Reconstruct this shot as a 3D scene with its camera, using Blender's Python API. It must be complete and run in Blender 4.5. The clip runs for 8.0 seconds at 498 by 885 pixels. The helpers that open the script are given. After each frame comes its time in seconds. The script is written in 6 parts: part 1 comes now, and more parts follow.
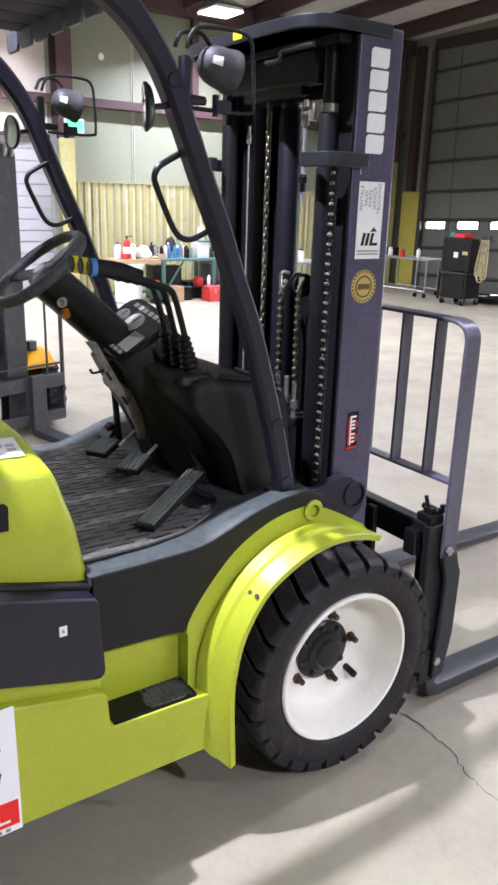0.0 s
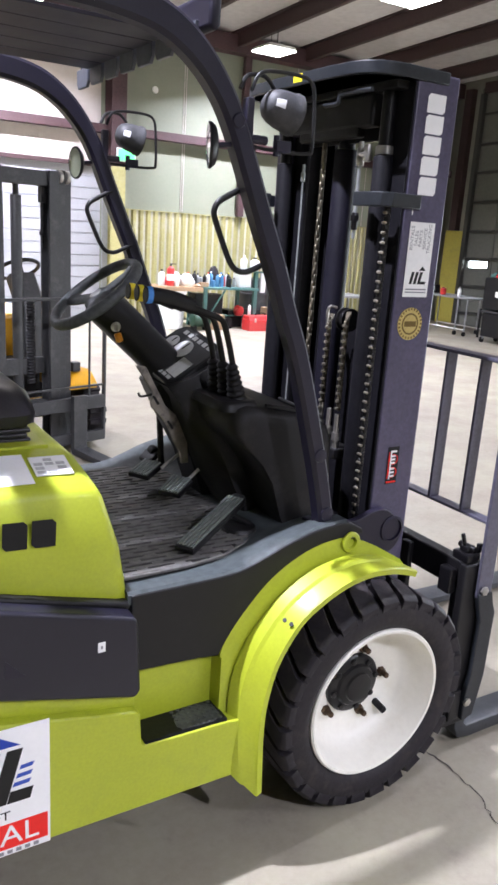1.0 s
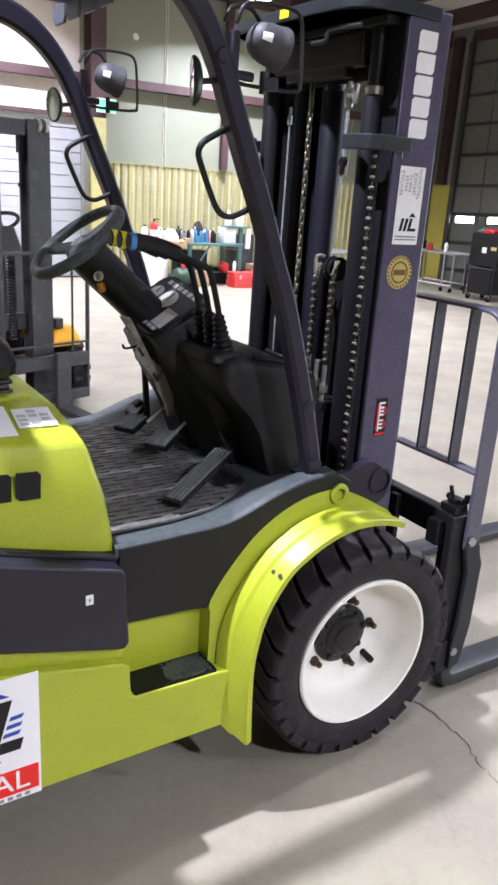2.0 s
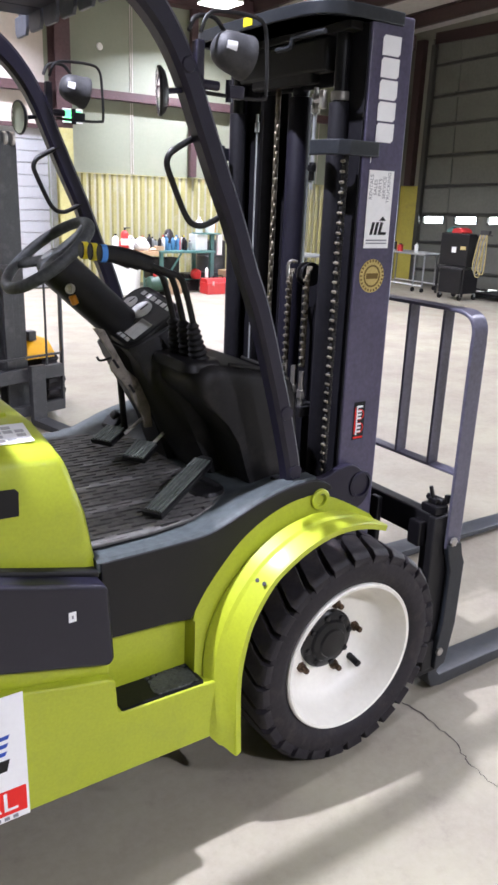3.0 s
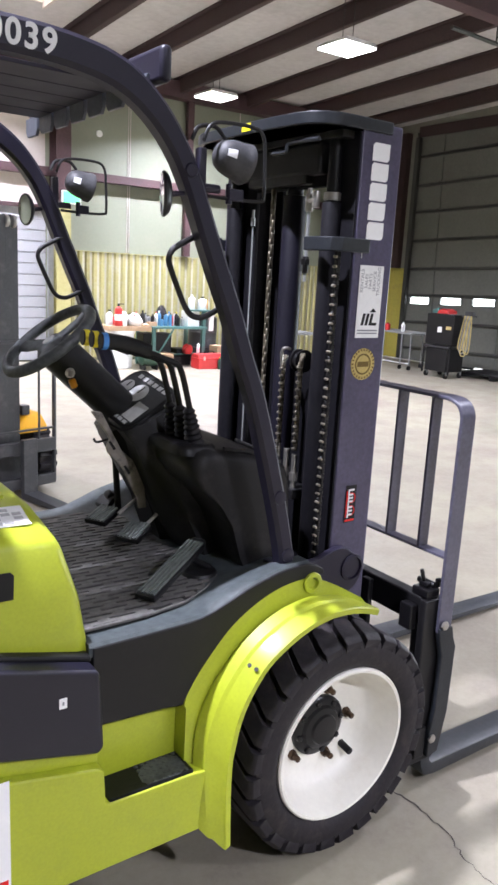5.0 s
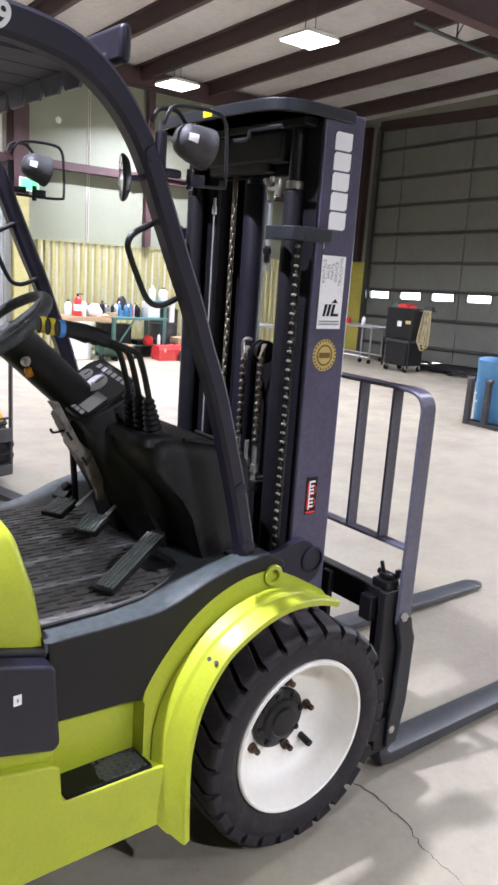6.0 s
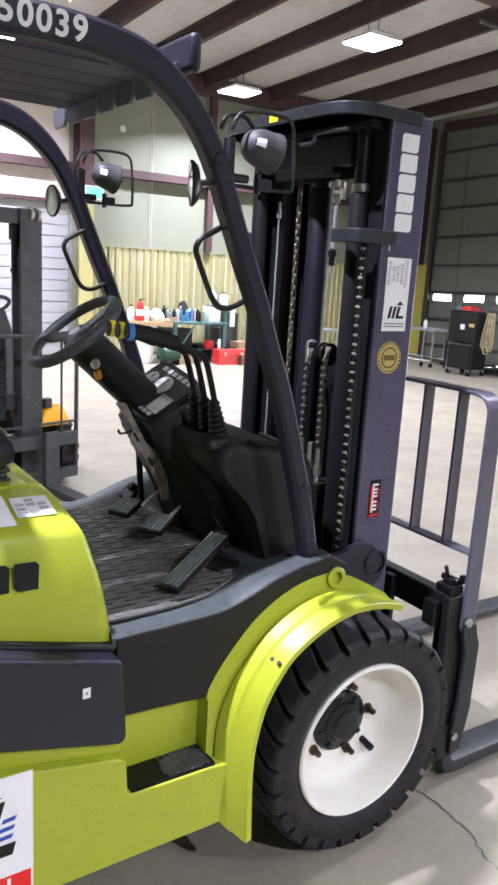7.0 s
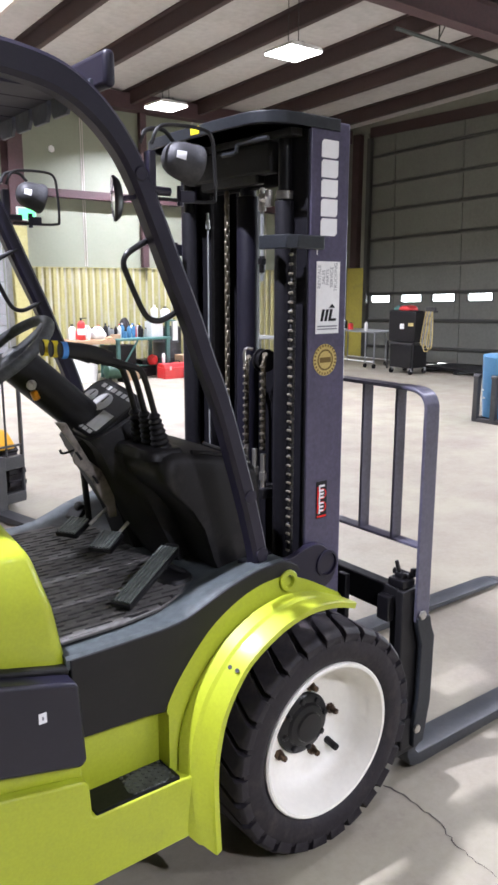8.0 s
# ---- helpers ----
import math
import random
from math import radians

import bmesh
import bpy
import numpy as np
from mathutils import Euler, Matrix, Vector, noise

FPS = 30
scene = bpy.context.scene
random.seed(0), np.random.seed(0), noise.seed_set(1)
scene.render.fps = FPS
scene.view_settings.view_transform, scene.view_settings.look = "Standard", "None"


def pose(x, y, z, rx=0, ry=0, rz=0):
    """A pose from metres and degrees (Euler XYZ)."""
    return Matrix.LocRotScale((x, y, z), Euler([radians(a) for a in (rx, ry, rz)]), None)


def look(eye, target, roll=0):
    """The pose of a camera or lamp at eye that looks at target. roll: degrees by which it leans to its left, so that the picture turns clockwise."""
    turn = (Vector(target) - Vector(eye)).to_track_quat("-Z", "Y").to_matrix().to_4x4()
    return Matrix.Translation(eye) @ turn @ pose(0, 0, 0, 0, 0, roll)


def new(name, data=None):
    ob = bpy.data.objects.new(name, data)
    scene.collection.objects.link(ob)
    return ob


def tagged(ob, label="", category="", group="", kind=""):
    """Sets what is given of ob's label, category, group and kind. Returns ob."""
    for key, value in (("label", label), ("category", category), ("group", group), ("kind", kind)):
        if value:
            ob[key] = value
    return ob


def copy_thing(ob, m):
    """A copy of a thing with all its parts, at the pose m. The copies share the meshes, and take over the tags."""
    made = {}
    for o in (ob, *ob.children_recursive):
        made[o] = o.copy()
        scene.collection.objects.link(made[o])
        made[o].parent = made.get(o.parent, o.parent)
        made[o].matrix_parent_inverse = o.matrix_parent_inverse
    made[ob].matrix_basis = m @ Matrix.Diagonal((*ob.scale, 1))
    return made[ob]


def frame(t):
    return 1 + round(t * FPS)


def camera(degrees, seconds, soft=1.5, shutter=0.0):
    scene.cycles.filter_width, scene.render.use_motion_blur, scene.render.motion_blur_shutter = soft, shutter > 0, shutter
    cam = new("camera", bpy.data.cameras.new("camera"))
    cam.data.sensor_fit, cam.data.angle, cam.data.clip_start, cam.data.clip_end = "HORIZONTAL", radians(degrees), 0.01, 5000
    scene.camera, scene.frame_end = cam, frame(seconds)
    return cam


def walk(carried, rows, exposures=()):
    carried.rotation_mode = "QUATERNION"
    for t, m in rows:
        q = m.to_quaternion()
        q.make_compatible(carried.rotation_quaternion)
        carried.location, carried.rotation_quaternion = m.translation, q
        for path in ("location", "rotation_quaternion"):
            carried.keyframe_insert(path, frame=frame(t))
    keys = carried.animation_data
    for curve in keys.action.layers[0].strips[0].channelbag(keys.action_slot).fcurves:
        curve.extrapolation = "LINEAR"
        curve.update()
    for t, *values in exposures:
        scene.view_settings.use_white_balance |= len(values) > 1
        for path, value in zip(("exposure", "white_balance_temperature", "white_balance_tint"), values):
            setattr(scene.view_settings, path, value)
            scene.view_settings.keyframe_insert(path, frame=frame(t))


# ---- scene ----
cam = camera(36.6, 8.0, soft=2.8)
PATH = [
    (0, (-1.389, -2.005, 1.688), (-0.311, -0.433, 1.084), 1.7),
    (0.5, (-1.413, -2.002, 1.686), (-0.383, -0.388, 1.107), 2.7),
    (1, (-1.434, -2.018, 1.695), (-0.417, -0.381, 1.161), 3.8),
    (1.5, (-1.446, -2.0, 1.687), (-0.479, -0.356, 1.086), 4.3),
    (2, (-1.425, -1.998, 1.666), (-0.387, -0.411, 1.032), 3.8),
    (2.2, (-1.44, -1.984, 1.664), (-0.363, -0.425, 1.026), 3.9),
    (3.3, (-1.416, -1.992, 1.684), (-0.315, -0.419, 1.108), 1.3),
    (3.5, (-1.433, -1.994, 1.711), (-0.226, -0.449, 1.316), 2.1),
    (4, (-1.436, -1.996, 1.722), (-0.155, -0.508, 1.341), 3.8),
    (4.5, (-1.442, -1.991, 1.713), (-0.289, -0.419, 1.268), 2.9),
    (4.7, (-1.452, -2.003, 1.713), (-0.334, -0.407, 1.275), 2.9),
    (5.8, (-1.434, -1.98, 1.701), (-0.2216, -0.4533, 1.270), 4.0),
    (6, (-1.434, -1.98, 1.701), (-0.217, -0.457, 1.255), 4.0),
    (6.5, (-1.448, -1.995, 1.698), (-0.286, -0.43, 1.248), 2.7),
    (7, (-1.456, -1.984, 1.697), (-0.364, -0.369, 1.252), 3.4),
    (7.5, (-1.451, -1.995, 1.702), (-0.302, -0.402, 1.326), 2.2),
    (8, (-1.439, -2.007, 1.693), (-0.242, -0.46, 1.28), 0.1),
]
walk(cam, [(t, look(eye, target, roll)) for t, eye, target, roll in PATH])

# ---------------- light ----------------
world = bpy.data.worlds.new("world")
scene.world = world
world.use_nodes = True
_wn = world.node_tree.nodes
_sky = _wn.new("ShaderNodeTexSky")
_sky.sky_type = "NISHITA"
_sky.sun_disc = False
_sky.sun_elevation = radians(35)
_sky.sun_rotation = radians(120)
_wn["Background"].inputs["Strength"].default_value = 0.1
world.node_tree.links.new(_sky.outputs[0], _wn["Background"].inputs["Color"])

LAMP_Z = 4.66
# Known: (5.58, 6.13), (5.88, 9.79); (-1.76, -0.03) from floor shadows; others unseen fill.
LAMP_XY = [(-6.1, 6.6), (-2.2, 6.6), (1.70, 9.75), (5.58, 6.13), (-2.5, 9.75), (5.88, 9.79), (-1.76, -0.03), (5.6, -0.2), (9.7, 1.6), (-0.5, -5.6), (3.7, -5.6), (7.9, -5.6)]
LAMP_POWER = 318.0


# ---------------- materials ----------------
def rgb(c):
    return (c[0], c[1], c[2], 1.0)


def material(name, colour, rough=0.5, metal=0.0, spread=0.15, grain=40.0, blotch=2.5, bump=0.05, dirt=None, dirt_amount=0.0,
             coat=0.0, rough_spread=0.12, island=0.0, depth=0.004, spec=0.5):
    """A surface with grain and blotches, an optional dirt colour in patches, and fine relief."""
    m = bpy.data.materials.new(name)
    m.use_nodes = True
    nt = m.node_tree
    n, link = nt.nodes, nt.links.new
    b = n["Principled BSDF"]
    co = n.new("ShaderNodeTexCoord")
    n1 = n.new("ShaderNodeTexNoise")
    n1.inputs["Scale"].default_value = grain
    n1.inputs["Detail"].default_value = 5.0
    n2 = n.new("ShaderNodeTexNoise")
    n2.inputs["Scale"].default_value = blotch
    n2.inputs["Detail"].default_value = 6.0
    n2.inputs["Roughness"].default_value = 0.62
    for t in (n1, n2):
        link(co.outputs["Object"], t.inputs["Vector"])
    add = n.new("ShaderNodeMath")
    add.operation = "ADD"
    link(n1.outputs["Fac"], add.inputs[0])
    link(n2.outputs["Fac"], add.inputs[1])
    mr = n.new("ShaderNodeMapRange")
    mr.inputs["From Min"].default_value = 0.65
    mr.inputs["From Max"].default_value = 1.35
    link(add.outputs[0], mr.inputs["Value"])
    mix = n.new("ShaderNodeMix")
    mix.data_type = "RGBA"
    lo = [max(0.0, c * (1 - spread)) for c in colour]
    hi = [min(1.0, c * (1 + spread)) for c in colour]
    mix.inputs[6].default_value = rgb(lo)
    mix.inputs[7].default_value = rgb(hi)
    link(mr.outputs[0], mix.inputs[0])
    out = mix.outputs[2]
    if island:
        geo = n.new("ShaderNodeNewGeometry")
        hsv = n.new("ShaderNodeHueSaturation")
        mi = n.new("ShaderNodeMapRange")
        mi.inputs["To Min"].default_value = 1 - island
        mi.inputs["To Max"].default_value = 1 + island
        link(geo.outputs["Random Per Island"], mi.inputs["Value"])
        link(mi.outputs[0], hsv.inputs["Value"])
        link(out, hsv.inputs["Color"])
        out = hsv.outputs[0]
    if dirt:
        n3 = n.new("ShaderNodeTexNoise")
        n3.inputs["Scale"].default_value = blotch * 2.3
        n3.inputs["Detail"].default_value = 8.0
        n3.inputs["Roughness"].default_value = 0.7
        link(co.outputs["Object"], n3.inputs["Vector"])
        md = n.new("ShaderNodeMapRange")
        md.inputs["From Min"].default_value = 0.52
        md.inputs["From Max"].default_value = 0.72
        md.inputs["To Max"].default_value = dirt_amount
        link(n3.outputs["Fac"], md.inputs["Value"])
        mix2 = n.new("ShaderNodeMix")
        mix2.data_type = "RGBA"
        link(md.outputs[0], mix2.inputs[0])
        link(out, mix2.inputs[6])
        mix2.inputs[7].default_value = rgb(dirt)
        out = mix2.outputs[2]
    link(out, b.inputs["Base Color"])
    rr = n.new("ShaderNodeMapRange")
    rr.inputs["To Min"].default_value = max(0.03, rough - rough_spread)
    rr.inputs["To Max"].default_value = min(1.0, rough + rough_spread)
    link(n2.outputs["Fac"], rr.inputs["Value"])
    link(rr.outputs[0], b.inputs["Roughness"])
    b.inputs["Metallic"].default_value = metal
    b.inputs["Specular IOR Level"].default_value = spec
    b.inputs["Coat Weight"].default_value = coat
    b.inputs["Coat Roughness"].default_value = 0.20
    if bump:
        bp = n.new("ShaderNodeBump")
        bp.inputs["Strength"].default_value = bump
        bp.inputs["Distance"].default_value = depth
        link(n1.outputs["Fac"], bp.inputs["Height"])
        link(bp.outputs[0], b.inputs["Normal"])
    return m


def glow(name, colour, strength):
    m = bpy.data.materials.new(name)
    m.use_nodes = True
    b = m.node_tree.nodes["Principled BSDF"]
    b.inputs["Base Color"].default_value = rgb(colour)
    b.inputs["Emission Color"].default_value = rgb(colour)
    b.inputs["Emission Strength"].default_value = strength
    return m


LIME = material("lime_paint", (0.375, 0.428, 0.026), 0.44, spread=0.09, grain=120, blotch=3, bump=0.04, dirt=(0.22, 0.24, 0.042), dirt_amount=0.30, coat=0.18, spec=0.4)
MASTP = material("mast_paint", (0.062, 0.055, 0.098), 0.34, spread=0.30, grain=90, blotch=4, bump=0.05, dirt=(0.088, 0.080, 0.115), dirt_amount=0.3, spec=0.45)
# Mast paint hue, darkened to hold the shade inside the mast.
CYLP = material("shaded_cylinder_paint", (0.0080, 0.0071, 0.0138), 0.50, spread=0.30, grain=90, blotch=4, bump=0.05, dirt=(0.016, 0.0148, 0.021), dirt_amount=0.3, spec=0.3)
RESTP = material("backrest_paint", (0.076, 0.073, 0.104), 0.34, spread=0.30, grain=90, blotch=5, bump=0.06, dirt=(0.08, 0.08, 0.095), dirt_amount=0.35)
# Oil-black steel, taken darker still so its colour carries the mast's inner shade.
RAILM = material("shaded_oily_steel", (0.0064, 0.0060, 0.0080), 0.60, spread=0.4, grain=70, blotch=6, bump=0.08, dirt=(0.012, 0.0110, 0.0118), dirt_amount=0.4, spec=0.15)
TIEM = material("tie_bar_paint", (0.0135, 0.0160, 0.0200), 0.50, spread=0.3, grain=90, blotch=6, bump=0.08, dirt=(0.034, 0.036, 0.042), dirt_amount=0.35, spec=0.35)
GUARDP = material("guard_paint", (0.0098, 0.0080, 0.0195), 0.46, spread=0.2, grain=260, blotch=5, bump=0.12, depth=0.001, spec=0.38, dirt=(0.019, 0.0165, 0.030), dirt_amount=0.4)
COVERP = material("cover_plastic", (0.0105, 0.0096, 0.0185), 0.38, spread=0.15, grain=300, blotch=3, bump=0.10, depth=0.001, dirt=(0.028, 0.026, 0.038), dirt_amount=0.2, spec=0.4)
BLACK = material("black_plastic", (0.0074, 0.0069, 0.0078), 0.50, spread=0.25, grain=200, blotch=5, bump=0.08, depth=0.001, spec=0.32, dirt=(0.015, 0.0142, 0.0148), dirt_amount=0.5)
COWLM = material("cowl_plastic", (0.0095, 0.0088, 0.0092), 0.55, spread=0.3, grain=220, blotch=5, bump=0.15, depth=0.001, spec=0.28, dirt=(0.050, 0.045, 0.043), dirt_amount=0.40)
BLACKG = material("black_gloss", (0.0060, 0.0056, 0.0065), 0.34, spread=0.2, grain=60, blotch=5, bump=0.03, spec=0.35)
VINYL = material("black_vinyl", (0.019, 0.018, 0.022), 0.32, spread=0.2, grain=160, blotch=6, bump=0.25, depth=0.002, spec=0.45)
RUBBER = material("tyre_rubber", (0.0155, 0.0130, 0.0160), 0.62, spread=0.35, grain=60, blotch=7, bump=0.3, dirt=(0.060, 0.047, 0.042), dirt_amount=0.55, spec=0.32)
LAMPGREY = material("lamp_housing", (0.036, 0.036, 0.040), 0.6, spread=0.25, grain=120, blotch=12, bump=0.08, dirt=(0.13, 0.13, 0.13), dirt_amount=0.4)
WHEELV = material("worn_wheel_rim", (0.080, 0.086, 0.088), 0.62, spread=0.4, grain=70, blotch=9, bump=0.06, dirt=(0.03, 0.03, 0.032), dirt_amount=0.5, spec=0.3)
MATRUB = material("floor_mat_rubber", (0.096, 0.091, 0.087), 0.62, spread=0.5, grain=50, blotch=4, bump=0.3, dirt=(0.165, 0.165, 0.155), dirt_amount=0.65, spec=0.35)
DECK = material("deck_paint", (0.047, 0.056, 0.059), 0.50, spread=0.45, grain=40, blotch=6, bump=0.15, dirt=(0.095, 0.103, 0.105), dirt_amount=0.65, spec=0.4)
RIMW = material("rim_paint", (0.80, 0.775, 0.70), 0.42, spread=0.04, grain=60, blotch=5, bump=0.04, dirt=(0.55, 0.47, 0.34), dirt_amount=0.22)
STEEL = material("bare_steel", (0.42, 0.40, 0.37), 0.38, metal=0.9, spread=0.2, grain=60, blotch=9, bump=0.08)
BRASS = material("brass_stud", (0.10, 0.066, 0.042), 0.5, metal=0.8, spread=0.35, grain=90, blotch=12, bump=0.1)
CHAIN = material("oiled_chain", (0.26, 0.235, 0.19), 0.36, metal=0.8, spread=0.4, grain=80, blotch=14, bump=0.15, island=0.25)
FORKM = material("fork_steel", (0.029, 0.032, 0.037), 0.46, metal=0.2, spread=0.3, grain=40, blotch=5, bump=0.2, dirt=(0.070, 0.068, 0.064), dirt_amount=0.5)
WHITE = material("white_vinyl", (0.82, 0.82, 0.83), 0.55, spread=0.03, grain=80, blotch=8, bump=0.02, spec=0.3)
PAPER = material("white_label", (0.80, 0.80, 0.79), 0.85, spread=0.05, grain=60, blotch=12, bump=0.02, dirt=(0.6, 0.57, 0.56), dirt_amount=0.25, spec=0.1)
INK = material("black_ink", (0.006, 0.006, 0.007), 0.5, spread=0.1, bump=0.0, spec=0.3)
GREYINK = material("grey_ink", (0.22, 0.22, 0.24), 0.5, spread=0.1, bump=0.0)
RED = material("red_ink", (0.80, 0.022, 0.018), 0.42, spread=0.06, bump=0.0, spec=0.3)
BLUE = material("blue_ink", (0.012, 0.045, 0.36), 0.42, spread=0.08, bump=0.0, spec=0.3)
GOLD = material("gold_seal", (0.52, 0.40, 0.14), 0.35, metal=0.2, spread=0.15, grain=150, blotch=20, bump=0.05)
YELLOWB = material("yellow_band", (0.75, 0.62, 0.02), 0.4, spread=0.08, bump=0.0)
BLUEB = material("blue_band", (0.05, 0.22, 0.60), 0.4, spread=0.08, bump=0.0)
AMBER = material("amber_plastic", (0.85, 0.33, 0.01), 0.3, spread=0.08, bump=0.0)
TRUCKY = material("truck_yellow", (0.80, 0.40, 0.008), 0.38, spread=0.08, grain=80, blotch=3, bump=0.04, dirt=(0.25, 0.15, 0.04), dirt_amount=0.3)
TRUCKD = material("truck_dark", (0.034, 0.034, 0.036), 0.50, spread=0.25, grain=70, blotch=4, bump=0.1, dirt=(0.12, 0.115, 0.11), dirt_amount=0.4)
DASHG = material("dash_print", (0.62, 0.63, 0.62), 0.5, spread=0.15, grain=50, blotch=14, bump=0.0)
TABM = material("slat_tab_paint", (0.070, 0.076, 0.094), 0.4, spread=0.3, grain=60, blotch=14, bump=0.08, dirt=(0.13, 0.13, 0.14), dirt_amount=0.4)
TANM = material("worn_bracket", (0.24, 0.21, 0.18), 0.62, spread=0.4, grain=40, blotch=11, bump=0.2, dirt=(0.040, 0.036, 0.033), dirt_amount=0.95)
GLASSM = material("mirror_glass", (0.85, 0.87, 0.88), 0.04, metal=1.0, spread=0.02, bump=0.0, rough_spread=0.0)
WALLC = material("cream_wall_panel", (0.215, 0.228, 0.168), 0.60, spread=0.06, grain=20, blotch=0.5, bump=0.03, dirt=(0.27, 0.262, 0.205), dirt_amount=0.35)
WALLE = material("dull_end_wall", (0.175, 0.175, 0.140), 0.62, spread=0.10, grain=16, blotch=0.6, bump=0.06, dirt=(0.13, 0.125, 0.10), dirt_amount=0.5)
WALLP = material("insulation_facing", (0.53, 0.475, 0.43), 0.62, spread=0.07, grain=14, blotch=0.6, bump=0.08, dirt=(0.33, 0.27, 0.23), dirt_amount=0.4)
# Cream patches here and the cream channel colour paint in reflected light.
WAINS = material("yellow_ribbed_steel", (0.330, 0.302, 0.125), 0.52, spread=0.15, grain=25, blotch=1.4, bump=0.05, dirt=(0.43, 0.41, 0.31), dirt_amount=0.75, island=0.12)
CREAMF = material("reflection_cream_steel", (0.42, 0.405, 0.315), 0.50, spread=0.1, grain=25, blotch=1.4, bump=0.04, island=0.2)
COLM = material("red_oxide_steel", (0.062, 0.030, 0.033), 0.62, spread=0.3, grain=30, blotch=2, bump=0.1, dirt=(0.045, 0.034, 0.033), dirt_amount=0.5)
PURL = material("purlin_steel", (0.040, 0.021, 0.020), 0.60, spread=0.25, grain=30, blotch=2, bump=0.1)
ROOFM = material("roof_insulation", (0.47, 0.45, 0.435), 0.70, spread=0.12, grain=10, blotch=0.8, bump=0.15, depth=0.02, dirt=(0.32, 0.295, 0.275), dirt_amount=0.45)
DOORG = material("grey_door_panel", (0.130, 0.133, 0.114), 0.55, spread=0.14, grain=18, blotch=1.0, bump=0.05, dirt=(0.095, 0.093, 0.078), dirt_amount=0.5)
DOORR = material("door_rail_steel", (0.055, 0.055, 0.050), 0.50, metal=0.3, spread=0.2, grain=30, blotch=3, bump=0.08)
DOORW = material("white_door_panel", (0.36, 0.365, 0.385), 0.48, spread=0.04, grain=30, blotch=1.0, bump=0.03, dirt=(0.32, 0.325, 0.33), dirt_amount=0.35)
JAMB = material("jamb_yellow", (0.42, 0.36, 0.07), 0.55, spread=0.12, grain=20, blotch=2, bump=0.06, dirt=(0.22, 0.2, 0.1), dirt_amount=0.4)
TEAL = material("teal_bench_paint", (0.055, 0.15, 0.135), 0.48, spread=0.2, grain=40, blotch=4, bump=0.08, dirt=(0.16, 0.16, 0.14), dirt_amount=0.4)
WOOD = material("bare_wood", (0.34, 0.23, 0.13), 0.7, spread=0.25, grain=30, blotch=5, bump=0.2)
CARD = material("cardboard", (0.40, 0.27, 0.16), 0.8, spread=0.12, grain=30, blotch=5, bump=0.08)
REDP = material("red_paint", (0.55, 0.035, 0.035), 0.38, spread=0.12, grain=50, blotch=6, bump=0.04)
BLUEP = material("blue_polythene", (0.065, 0.20, 0.36), 0.42, spread=0.10, grain=40, blotch=4, bump=0.06, dirt=(0.12, 0.30, 0.48), dirt_amount=0.4)
WHITEP = material("white_polythene", (0.72, 0.72, 0.70), 0.45, spread=0.06, grain=40, blotch=6, bump=0.04)
GREENP = material("green_paint", (0.010, 0.042, 0.022), 0.42, spread=0.2, bump=0.04)
HOSEY = material("yellow_hose", (0.50, 0.40, 0.16), 0.5, spread=0.12, bump=0.04)
GREYM = material("grey_steel", (0.30, 0.31, 0.31), 0.45, metal=0.4, spread=0.15, grain=40, blotch=4, bump=0.06)
LAMPON = glow("lamp_diffuser", (1.0, 0.99, 0.98), 14.0)
EXITG = glow("exit_sign_glow", (0.10, 0.75, 0.25), 1.2)
SKYL = glow("skylight_panel", (1.0, 0.95, 0.95), 5.0)
DAY = glow("daylight_backdrop", (0.84, 0.92, 1.0), 13.0)
CLEAR = bpy.data.materials.new("window_glass")
CLEAR.use_nodes = True
CLEAR.node_tree.nodes["Principled BSDF"].inputs["Transmission Weight"].default_value = 1.0
CLEAR.node_tree.nodes["Principled BSDF"].inputs["Roughness"].default_value = 0.0
CLEAR.node_tree.nodes["Principled BSDF"].inputs["IOR"].default_value = 1.05


